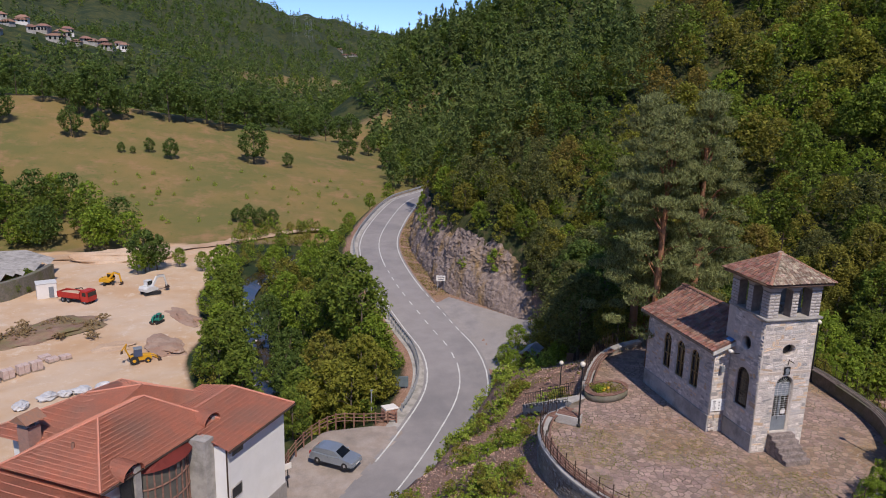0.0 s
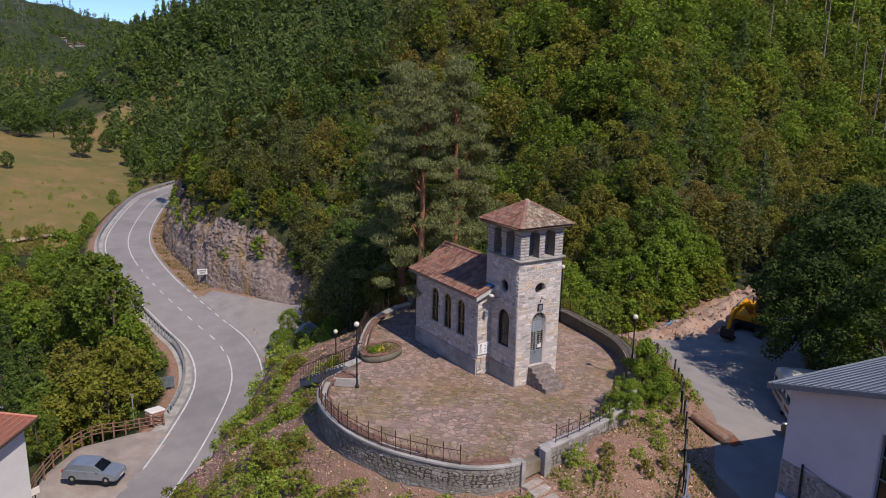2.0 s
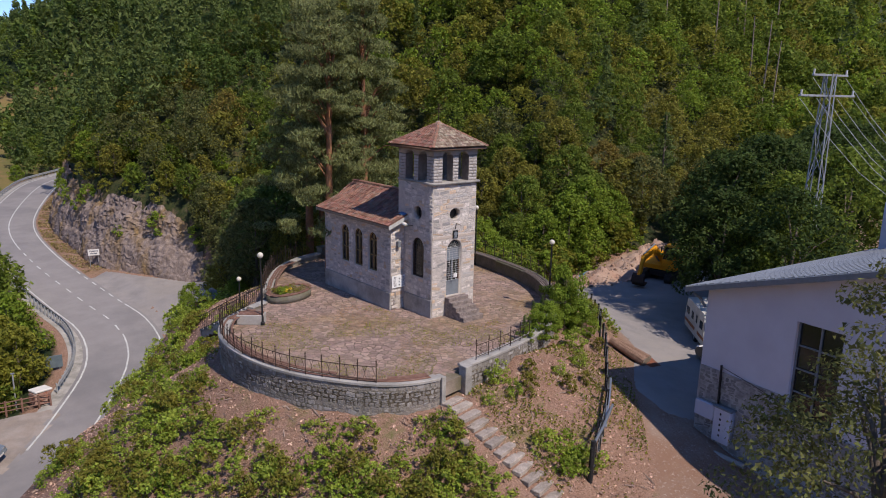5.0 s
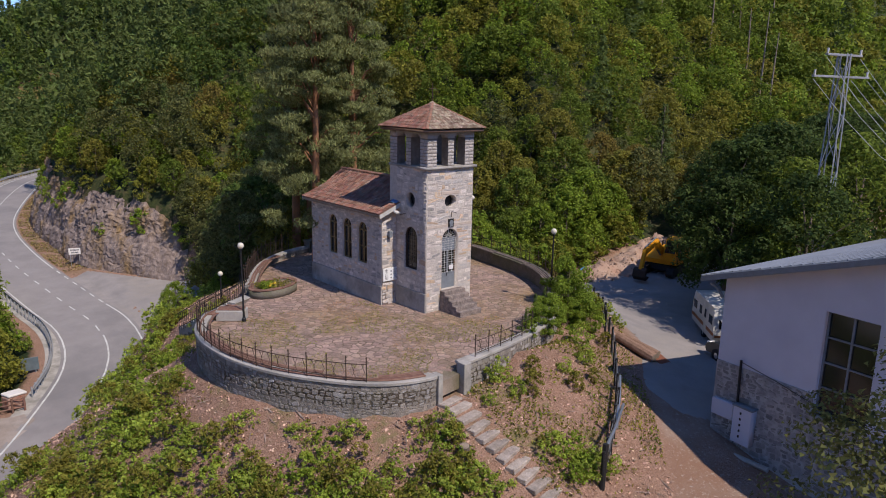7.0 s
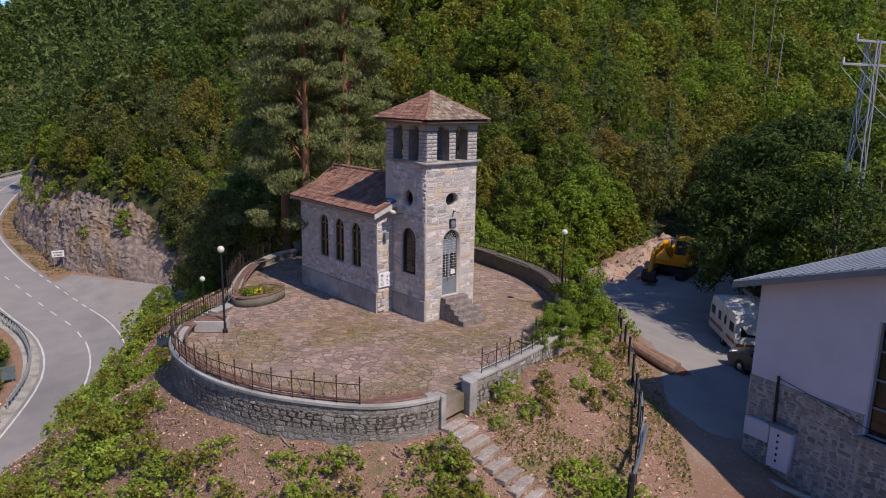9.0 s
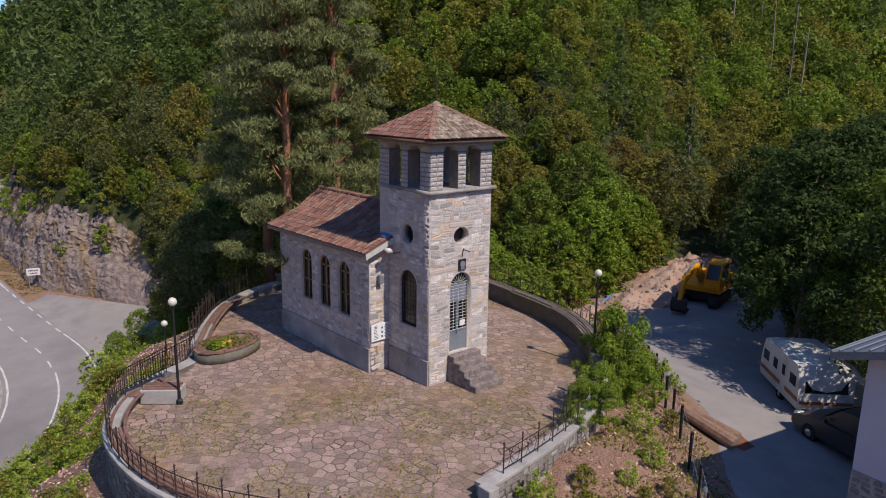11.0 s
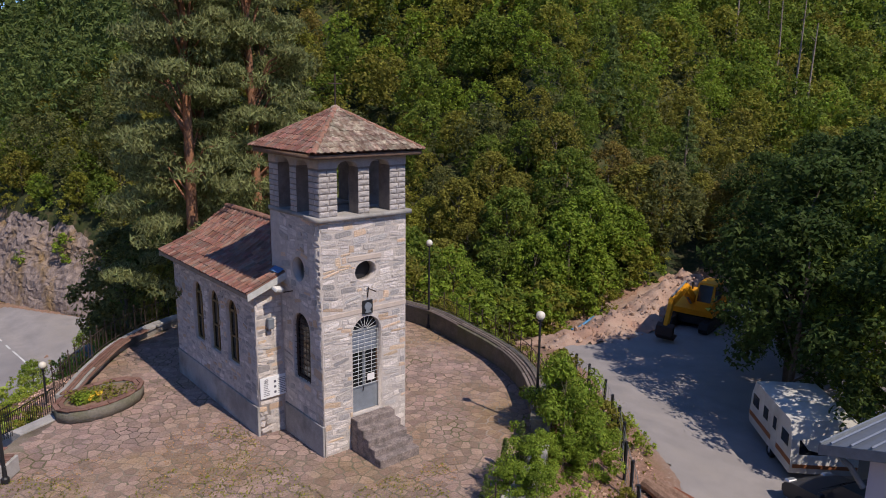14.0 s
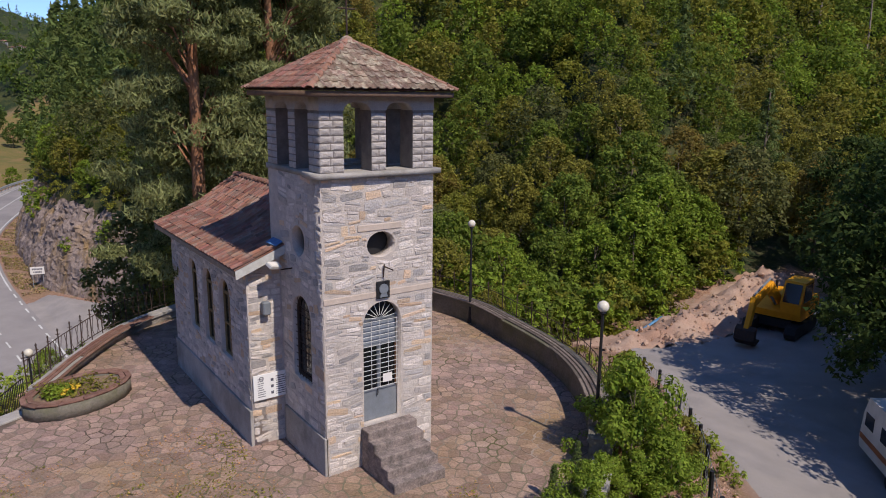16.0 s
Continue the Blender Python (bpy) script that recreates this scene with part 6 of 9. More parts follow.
part("verge_board", panel([(-0.55, 2.95 - SL * 0.55 - 0.06), (mid, 2.95 + SL * mid - 0.06), (LW + 0.55, 2.95 - SL * 0.55 - 0.06), (LW + 0.55, 2.95 - SL * 0.55 + 0.12), (mid, 2.95 + SL * mid + 0.12), (-0.55, 2.95 - SL * 0.55 + 0.12)], [], 0.04, WM @ Matrix.Translation((0, 0, 0.57))), M_GREY, ware, "grey metal verge trim")
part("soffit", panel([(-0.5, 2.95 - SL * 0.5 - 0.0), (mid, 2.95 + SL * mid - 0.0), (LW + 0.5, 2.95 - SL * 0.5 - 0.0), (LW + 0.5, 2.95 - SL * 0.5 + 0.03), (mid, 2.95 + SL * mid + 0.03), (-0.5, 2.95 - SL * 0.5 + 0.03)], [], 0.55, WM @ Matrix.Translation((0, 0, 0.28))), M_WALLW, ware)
part("gutter_bracket", tube([WM @ Vector((-0.5, 2.6, 0.1)), WM @ Vector((-0.25, 2.5, 0.1)), WM @ Vector((-0.02, 2.2, 0.05))], 0.05, 6), M_GREY, ware)
for u0, wh_ in ((3.3, win_h), (7.6, win_h2)):
    w = part("window", panel(wh_, [], 0.02, WM @ Matrix.Translation((0, 0, -0.22))), M_GLASSD, ware, "tall dark multi-pane window")
    for k in range(3):
        u = u0 + k * 0.72
        part("frame", panel([(u, -0.5), (u + 0.06, -0.5), (u + 0.06, 2.66), (u, 2.66)], [], 0.06, WM @ Matrix.Translation((0, 0, -0.18))), M_GREY, w)
    for k in range(5):
        z = -0.5 + k * 0.775
        part("frame", panel([(u0, z), (u0 + 1.5, z), (u0 + 1.5, z + 0.05), (u0, z + 0.05)], [], 0.05, WM @ Matrix.Translation((0, 0, -0.18))), M_GREY, w)
    part("sill", panel([(u0 - 0.08, -0.56), (u0 + 1.58, -0.56), (u0 + 1.58, -0.50), (u0 - 0.08, -0.50)], [], 0.3, WM @ Matrix.Translation((0, 0, 0.02))), M_CONC, w)
cab = thing("meter_cabinet", "white metal meter cabinet on the stone base", "cabinet", group="meter cabinets")
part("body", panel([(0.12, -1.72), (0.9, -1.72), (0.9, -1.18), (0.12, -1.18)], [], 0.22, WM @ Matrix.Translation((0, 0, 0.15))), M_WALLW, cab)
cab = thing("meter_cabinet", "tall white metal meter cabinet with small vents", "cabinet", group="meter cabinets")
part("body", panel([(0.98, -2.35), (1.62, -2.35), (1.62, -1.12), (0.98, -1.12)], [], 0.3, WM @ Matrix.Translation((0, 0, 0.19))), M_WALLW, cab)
for k in range(5):
    part("vent", panel([(1.22, -2.15 + 0.2 * k), (1.28, -2.15 + 0.2 * k), (1.28, -2.07 + 0.2 * k), (1.22, -2.07 + 0.2 * k)], [], 0.01, WM @ Matrix.Translation((0, 0, 0.343))), M_BLACK, cab)
part("cap", panel([(0.94, -1.12), (1.66, -1.12), (1.66, -1.07), (0.94, -1.07)], [], 0.36, WM @ Matrix.Translation((0, 0, 0.19))), M_GREY, cab)
pp = thing("cable_pipe", "dark cable pipe fixed up the stone base", "pipe")
part("pipe", tube([WM @ Vector((0.95, -2.5, 0.1)), WM @ Vector((0.94, -1.2, 0.1)), WM @ Vector((0.92, 0.35, 0.12))], 0.045, 6), M_BLACK, pp)
part("cable", tube([WM @ Vector((0.92, 0.3, 0.12)), WM @ Vector((2.2, 0.05, 0.08)), WM @ Vector((3.6, -0.25, 0.12)), WM @ Vector((7.0, -0.2, 0.1))], 0.012, 4), M_BLACK, pp)
part("kerb", tube([(3.9, -10.3, -2.75), (3.75, -11.4, -2.72), (3.7, -12.4, -2.72)], 0.09, 6), M_CONC, thing("kerb_edge", "rough concrete edging along the stone base", "kerb"))


# vehicles
def prism(profile, x0, x1, m, inset=0.0, nx=4):
    """A side profile (y, z) swept across the width, rounded in at both flanks."""
    bm = bmesh.new()
    cy = sum(p[0] for p in profile) / len(profile)
    cz = sum(p[1] for p in profile) / len(profile)
    rings = []
    for k in range(nx + 1):
        t = k / nx
        e = 1 - inset * (abs(2 * t - 1) ** 3)
        rings.append([bm.verts.new(m @ Vector((x0 + (x1 - x0) * t, cy + (y - cy) * (0.5 + 0.5 * e), cz + (z - cz) * e if z > cz else z))) for y, z in profile])
    n = len(profile)
    for A, B in zip(rings, rings[1:]):
        for k in range(n):
            bm.faces.new((A[k], A[(k + 1) % n], B[(k + 1) % n], B[k]))
    bm.faces.new(rings[0][::-1])
    bm.faces.new(rings[-1])
    bmesh.ops.recalc_face_normals(bm, faces=bm.faces)
    return bm


M_TYRE = mat("tyre_rubber", (0.025, 0.025, 0.027), None, rough=0.85, fine=0.15)
M_CHROME = mat("alloy", (0.55, 0.56, 0.58), None, rough=0.3, metal=0.8, fine=0.05)


def wheel(parent, m, r=0.31, w=0.2, rim=None):
    """Wheel whose axle is local x."""
    ry = m @ pose(0, 0, 0, 0, 90, 0)
    bm = lathe([(r * 0.62, -w / 2), (r * 0.92, -w / 2), (r, -w / 2 + 0.03), (r, w / 2 - 0.03), (r * 0.92, w / 2), (r * 0.62, w / 2)], 18)
    bmesh.ops.transform(bm, matrix=ry, verts=bm.verts)
    wh = part("wheel", bm, M_TYRE, parent)
    bm = lathe([(r * 0.16, -w / 2 - 0.012), (r * 0.6, -w / 2 + 0.01), (r * 0.62, 0), (r * 0.6, w / 2 - 0.01), (r * 0.16, w / 2 + 0.012)], 12)
    bmesh.ops.transform(bm, matrix=ry, verts=bm.verts)
    part("rim", bm, rim or M_CHROME, wh)


def hatchback(m, paint, name, label, tall=0.0, L=4.15):
    """Five-door car, nose along +y, wheels on z = 0."""
    car = thing(name, label, "car", at=m)
    I = Matrix.Identity(4)
    k = L / 4.15
    low = [(y * k, z + tall * 0.4) for y, z in ((-2.05, 0.30), (2.0, 0.26), (2.08, 0.45), (2.02, 0.62), (1.75, 0.75), (0.95, 0.90), (-1.85, 0.98), (-2.05, 0.85))]
    part("body", prism(low, -0.84, 0.84, I, 0.08), paint, car, smooth=False)
    top = [(y * k, z + tall * 0.4 + (tall if z > 1.2 else 0)) for y, z in ((-1.95, 0.93), (1.05, 0.88), (0.30, 1.36), (-0.2, 1.43), (-1.2, 1.40), (-1.65, 1.28))]
    part("cabin", prism(top, -0.74, 0.74, I, 0.10), paint, car)
    z = tall * 0.4
    glass = M_GLASSD
    def quad(pts, nm="window"):
        bm = bmesh.new()
        bm.faces.new([bm.verts.new(p) for p in pts])
        bmesh.ops.solidify(bm, geom=list(bm.faces), thickness=0.012)
        part(nm, bm, glass, car)
    hi = 1.34 + z + tall
    quad([(-0.66, 1.02 * k, 0.94 + z), (0.66, 1.02 * k, 0.94 + z), (0.58, 0.38 * k, hi), (-0.58, 0.38 * k, hi)], "windscreen")
    quad([(-0.60, -1.93 * k, 1.0 + z), (0.60, -1.93 * k, 1.0 + z), (0.54, -1.70 * k, hi - 0.08), (-0.54, -1.70 * k, hi - 0.08)], "rear_window")
    for s in (-1, 1):
        quad([(s * 0.735, 0.72 * k, 0.96 + z), (s * 0.735, -0.38 * k, 0.98 + z), (s * 0.70, -0.38 * k, hi), (s * 0.69, 0.30 * k, hi - 0.02)])
        quad([(s * 0.735, -0.46 * k, 0.98 + z), (s * 0.735, -1.45 * k, 1.01 + z), (s * 0.69, -1.30 * k, hi - 0.03), (s * 0.70, -0.46 * k, hi)])
        part("headlight", box(s * 0.62 - 0.16, s * 0.62 + 0.16, 1.86 * k, 2.03 * k, 0.56 + z, 0.70 + z, 0.03), M_CHROME, car)
        part("tail_light", box(s * 0.68 - 0.1, s * 0.68 + 0.1, -2.07 * k, -1.98 * k, 0.72 + z, 0.94 + z, 0.02), mat("red_lens", (0.35, 0.02, 0.02), None, rough=0.3, fine=0.0) if "red_lens" not in bpy.data.materials else bpy.data.materials["red_lens"], car)
        part("mirror", box(s * 0.90 - 0.08, s * 0.90 + 0.08, 0.62 * k, 0.74 * k, 0.95 + z, 1.06 + z, 0.02), paint, car)
        part("door_handle", box(s * 0.845 - 0.01, s * 0.845 + 0.01, -0.32, -0.2, 0.78 + z, 0.81 + z), M_BLACK, car)
        for y in (1.28 * k, -1.27 * k):
            wheel(car, Matrix.Translation((s * 0.76, y, 0.30 + z * 0.5)), 0.30 + z * 0.25, 0.19)
    part("bumper", box(-0.78, 0.78, 1.98 * k, 2.10 * k, 0.28 + z, 0.50 + z, 0.03), paint, car)
    part("bumper", box(-0.78, 0.78, -2.12 * k, -2.0 * k, 0.30 + z, 0.55 + z, 0.03), paint, car)
    part("number_plate", box(-0.26, 0.26, 2.10 * k, 2.115 * k, 0.36 + z, 0.46 + z), M_PLASTER, car)
    return car


M_SILVER = mat("silver_paint", (0.34, 0.38, 0.43), (0.30, 0.34, 0.39), 2.0, 0.32, metal=0.55, fine=0.04)
M_DARKP = mat("dark_grey_paint", (0.055, 0.055, 0.06), None, rough=0.35, metal=0.3, fine=0.05)
hatchback(Matrix.Translation((11.0, -8.35, ground(11.0, -8.3) + 0.06)) @ pose(0, 0, 0, 0, 0, -25), M_DARKP, "parked_car", "dark grey estate car parked beside the white building", 0.18, 4.4)

# caravan
M_CARAV = mat("aged_white_panel", (0.62, 0.60, 0.56), (0.54, 0.52, 0.48), 1.5, 0.5, col3=(0.42, 0.40, 0.35), scale3=0.6, fine=0.1)
cv = thing("caravan", "aged white caravan with a brown stripe parked in the yard", "caravan", at=Matrix.Translation((14.41, -5.12, ground(14.4, -5.1) + 0.06)) @ pose(0, 0, 0, 0, 0, -45) @ Matrix.Diagonal((0.93, 0.75, 0.80, 1)))
I4 = Matrix.Identity(4)
prof = [(-2.35, 0.45), (2.35, 0.45), (2.45, 0.8), (2.30, 1.75), (2.0, 2.42), (-2.0, 2.45), (-2.3, 1.8), (-2.42, 0.8)]
part("body", prism(prof, -1.05, 1.05, I4, 0.03), M_CARAV, cv)
M_STRIPE = mat("brown_stripe", (0.30, 0.11, 0.04), (0.24, 0.09, 0.04), 3.0, 0.6, fine=0.1)
for s in (-1, 1):
    part("stripe", box(s * 1.052 - 0.006, s * 1.052 + 0.006, -2.36, 2.36, 0.78, 0.98), M_STRIPE, cv)
    for y0, y1 in ((1.35, 2.05), (0.25, 0.75), (-2.0, -1.3)):
        part("window", box(s * 1.055 - 0.01, s * 1.055 + 0.01, y0, y1, 1.35, 1.85, 0.008), M_GLASSD, cv)
    part("door", box(s * 1.053 - 0.008, s * 1.053 + 0.008, -0.85, -0.25, 0.55, 2.2, 0.006), M_CARAV, cv)
    part("door_window", box(s * 1.066 - 0.004, s * 1.066 + 0.004, -0.72, -0.38, 1.4, 1.9), M_GLASSD, cv)
    wheel(cv, Matrix.Translation((s * 0.93, -0.15, 0.30)), 0.30, 0.18)
for s in (-1, 1):
    bm = box(-0.8, 0.8, -0.012, 0.012, 0.0, 0.55, 0.004, m=Matrix.Translation((0, s * 2.36, 1.22)) @ pose(0, 0, 0, s * 9, 0, 0))
    part("end_window", bm, M_GLASSD, cv)
    part("stripe", box(-1.0, 1.0, s * 2.45 - 0.012, s * 2.45 + 0.012, 0.72, 0.86), M_STRIPE, cv)
part("roof_vent", box(-0.3, 0.3, -0.2, 0.3, 2.42, 2.52, 0.03), M_CARAV, cv)
part("tow_bar", tube([(0, 2.4, 0.5), (0, 3.3, 0.45)], 0.05, 6), M_GREY, cv)
part("jockey_wheel", tube([(0, 3.15, 0.0), (0, 3.15, 0.6)], 0.03, 6), M_GREY, cv)


def excavator(m, paint, name, label, scale=1.0, boom=((0.3, 1.3), (1.6, 3.1), (3.4, 2.6), (4.0, 0.6)), swing=0, canopy=True):
    """Tracked excavator: boom points as (forward, up)."""
    ex = thing(name, label, "excavator", group="excavators", at=m @ Matrix.Scale(scale, 4))
    S = pose(0, 0, 0, 0, 0, swing)
    for s in (-1, 1):
        pr = [(-1.7, 0.35), (-1.55, 0.08), (1.55, 0.08), (1.7, 0.35), (1.55, 0.68), (-1.55, 0.68)]
        part("track", prism(pr, s * 1.0 - 0.25, s * 1.0 + 0.25, I4), M_TYRE, ex)
    part("undercarriage", box(-0.8, 0.8, -0.8, 0.8, 0.3, 0.8, 0.05), M_BLACK, ex)
    part("turret", prism([(-1.9, 0.85), (0.9, 0.85), (1.0, 1.2), (0.2, 1.75), (-1.7, 1.8), (-1.95, 1.4)], -1.2, 1.2, S, 0.05), paint, ex)
    cab = part("cab", prism([(-0.6, 1.2), (1.05, 1.2), (1.1, 1.7), (0.7, 2.75), (-0.6, 2.78)], -1.2, -0.25, S, 0.03), paint, ex)
    for x0, x1 in ((-1.215, -1.2), (-0.25, -0.235)):
        bm = box(x0, x1, -0.45, 0.72, 1.75, 2.6, 0.004, m=S)
        part("window", bm, M_GLASSD, cab)
    part("window", box(-1.1, -0.35, -0.01, 0.01, 0.0, 0.95, 0.003, m=S @ Matrix.Translation((0, 1.1, 1.75)) @ pose(0, 0, 0, 20, 0, 0)), M_GLASSD, cab)
    part("exhaust", tube([S @ Vector((0.7, -1.2, 1.7)), S @ Vector((0.7, -1.2, 2.2))], 0.06, 6), M_BLACK, ex)
    P = [S @ Vector((0.1, y, z)) for y, z in boom]
    for nm, a, b, w in (("boom", P[0], P[1], 0.24), ("boom", P[1], P[2], 0.20), ("arm", P[2], P[3], 0.17)):
        d = b - a
        q = d.to_track_quat("Y", "Z").to_matrix().to_4x4()
        part(nm, box(-w * 0.7, w * 0.7, -0.1, d.length + 0.1, -w, w, 0.03, m=Matrix.Translation(a) @ q), paint, ex)
    a, b = P[0] + (P[1] - P[0]) * 0.2, P[1] + (P[2] - P[1]) * 0.1
    part("hydraulic_ram", tube([P[0] + Vector((0, 0, -0.3)), P[0].lerp(P[1], 0.7) + Vector((0, 0, -0.3))], 0.07, 6), M_GREY, ex)
    part("hydraulic_ram", tube([P[1] + Vector((0, 0, 0.35)), P[2] + Vector((0, 0, 0.3))], 0.06, 6), M_GREY, ex)
    bk = [(0, 0.15), (0.25, 0.0), (0.35, -0.45), (0.0, -0.75), (-0.5, -0.6), (-0.35, -0.5), (0.0, -0.4)]
    part("bucket", prism([(y, z) for y, z in bk], -0.45, 0.45, Matrix.Translation(P[3]) @ S.to_3x3().to_4x4()), M_BLACK if name == "mini" else M_IRON, ex)
    return ex


M_YEL = mat("machine_yellow", (0.62, 0.33, 0.02), (0.50, 0.26, 0.02), 2.0, 0.55, fine=0.12)
M_ORA = mat("machine_orange_yellow", (0.78, 0.35, 0.012), (0.66, 0.27, 0.01), 2.0, 0.55, fine=0.12)
excavator(Matrix.Translation((26.5, 5.6, ground(26.5, 5.6) + 0.05)) @ pose(0, 0, 0, 0, 0, 101), M_ORA, "excavator", "orange-yellow excavator parked beside the rubble heap", 0.95, ((0.3, 1.5), (1.8, 2.6), (3.7, 2.2), (4.2, 1.0)))

# fence, log, kerb
fence = thing("mesh_fence", "sagging wire mesh fence on dark posts along the yard", "fence")
fl_ = spline([(12.6, 2.6), (10.4, -0.4), (8.4, -2.4), (6.6, -3.95), (5.2, -5.3), (2.5, -7.4), (1.1, -8.5), (-0.3, -9.35), (-1.7, -10.1)], 4)
for k in range(0, len(fl_), 2):
    x, y = fl_[k]
    part("post", tube([(x, y, ground(x, y) - 0.3), (x + rb.uniform(-0.06, 0.06), y, ground(x, y) + 1.15)], 0.05, 6), M_BLACK, fence)
for h in (0.1, 0.55, 1.08):
    part("wire", tube([(x, y, ground(x, y) + h + 0.02 * rb.uniform(-1, 1)) for x, y in fl_], 0.007, 4), M_GREY, fence)
for k in range(len(fl_) - 1):
    for j in range(2):
        t = (j + 0.5) / 2
        x, y = fl_[k] * (1 - t) + fl_[k + 1] * t
        part("wire", tube([(x, y, ground(x, y) + 0.08), (x, y, ground(x, y) + 1.08)], 0.005, 3), M_GREY, fence)
pf_ = thing("pipe_rail", "leaning pale metal pipe rail on the yard fence", "rail")
part("pipe", tube([(2.7, -7.45, -0.95), (1.5, -8.3, -1.1), (0.2, -9.15, -1.5)], 0.05, 8), M_CHROME, pf_)
part("pipe", tube([(1.3, -8.6, -1.2), (-0.3, -9.45, -1.15), (-1.65, -10.1, -1.1)], 0.05, 8), M_CHROME, pf_)
part("post", tube([(-1.75, -10.12, ground(-1.75, -10.12) - 0.3), (-1.62, -10.06, -1.02)], 0.085, 8), M_BLACK, pf_)
M_LOG = mat("log_bark", (0.20, 0.12, 0.085), (0.28, 0.18, 0.13), 5.0, 0.95, bump=0.8, bscale=20, fine=0.3)
for dx, ln in ((0.0, 1.0), (0.45, 0.8)):
    lg = thing("log", "felled log with peeling brown bark at the road edge", "log", group="logs")
    a, b = Vector((7.0 + dx, -6.1 + dx * 0.3, 0)), Vector((6.95 + dx * 0.8, -4.3 + dx * 0.5, 0))
    b = a.lerp(b, ln)
    a.z, b.z = ground(a.x, a.y) + 0.22, ground(b.x, b.y) + 0.22
    part("trunk", tube([a, a.lerp(b, 0.5), b], 0.22, 10, None, 0.17), M_LOG, lg)
    part("cut_end", tube([a + (a - b).normalized() * 0.004, a + (a - b).normalized() * 0.012], 0.22, 10), M_FASCIA, lg)
patch([(7.2, -6.2), (7.5, -4.6), (8.1, -4.5), (8.3, -5.4), (7.9, -6.3)], mat("bark_chips", (0.24, 0.085, 0.05), (0.16, 0.07, 0.045), 5.0, 0.95, bump=0.8, bscale=15, fine=0.35), "bark_chips", "scatter of reddish bark chips", 0.09, 0.2, "stuff")


# electricity pylon
def pylon(base, top, w0, w1, arms, material, name, label):
    py_ = thing(name, label, "pylon")
    B, T = Vector(base), Vector(top)
    c = lambda t, k: B.lerp(T, t) + Vector(((1, 1, 0), (-1, 1, 0), (-1, -1, 0), (1, -1, 0))[k]) * (w0 + (w1 - w0) * t) / 2
    for k in range(4):
        part("leg", tube([c(0, k), c(1, k)], 0.036, 4), material, py_)
    n = 11
    for i in range(n):
        for k in range(4):
            a, b = c(i / n, k), c((i + 1) / n, (k + 1) % 4)
            if (i + k) % 2:
                a, b = c(i / n, (k + 1) % 4), c((i + 1) / n, k)
            part("brace", tube([a, b], 0.026, 3), material, py_)
    for z, half, d in arms:
        d = Vector(d).normalized()
        t = (z - B.z) / (T.z - B.z)
        m_ = B.lerp(T, t)
        part("cross_arm", box(-half, half, -0.07, 0.07, -0.05, 0.05, 0.01, m=Matrix.Translation(m_) @ d.to_track_quat("X", "Z").to_matrix().to_4x4()), material, py_)
        for s in (-1, 1):
            part("insulator", tube([m_ + d * half * s * 0.95 + Vector((0, 0, 0.05)), m_ + d * half * s * 0.95 + Vector((0, 0, 0.28))], 0.05, 6), M_PLASTER, py_)
    return py_


M_GALV = mat("galvanised_steel", (0.42, 0.43, 0.45), (0.34, 0.35, 0.37), 4.0, 0.5, metal=0.4, fine=0.1)
AD = (0.98, -0.2, 0)
pylon((19.2, -7.1, -4.2), (19.35, -7.1, 10.7), 0.9, 0.42, ((10.62, 1.35, AD), (9.63, 2.15, AD)), M_GALV, "power_pylon", "grey lattice steel pylon with two cross arms")
wires = thing("power_lines", "thin power lines sagging from the pylon", "cable")
for z, off in ((10.5, -1.3), (10.5, 1.3), (9.5, -2.1), (9.5, 2.1), (9.5, -0.8), (9.5, 0.8)):
    a = Vector((19.3, -7.1, z)) + Vector(AD).normalized() * off
    b = Vector((14.0, -16.5, 4.6)) + Vector(AD).normalized() * off * 0.8
    part("wire", tube([a.lerp(b, t) - Vector((0, 0, 1.2 * math.sin(math.pi * t))) for t in (0, 0.2, 0.4, 0.6, 0.8, 1)], 0.012, 3), M_GALV, wires)


# ---- road side ----
def along(line, p):
    """Point, tangent and left normal at index p of a line of points."""
    L = np.asarray(line)
    i = int(min(max(p, 0), len(L) - 1.001))
    t = p - i
    a = L[i] * (1 - t) + L[i + 1] * t
    d = (L[i + 1] - L[i])[:2]
    d /= np.linalg.norm(d)
    return a, d, np.array((-d[1], d[0]))


def by_y(line, y):
    return float(np.interp(y, np.asarray(line)[:, 1], np.arange(len(line))))


def line_mark(off, y0, y1, width, name, label, dash=None):
    i0, i1 = by_y(ROADF, y0), by_y(ROADF, y1)
    seg = np.r_[0, np.cumsum(np.hypot(*np.diff(ROADF[:, :2], axis=0).T))]
    s0, s1 = np.interp([i0, i1], np.arange(len(ROADF)), seg)
    th = thing(name, label, "road marking", kind="structure")
    s = s0
    while s < s1:
        e = min(s1, s + (dash[0] if dash else 12.0))
        ps = np.interp(np.linspace(s, e, 7), seg, np.arange(len(ROADF)))
        L = np.array([np.r_[along(ROADF, p)[0][:2] + along(ROADF, p)[2] * off, along(ROADF, p)[0][2]] for p in ps])
        v, f = strip(L, width / 2, -width / 2, 0.006)
        part("stripe", raw_mesh("stripe", v, f, M_LINE), None, th)
        s = e + (dash[1] if dash else 0.02)
    return th


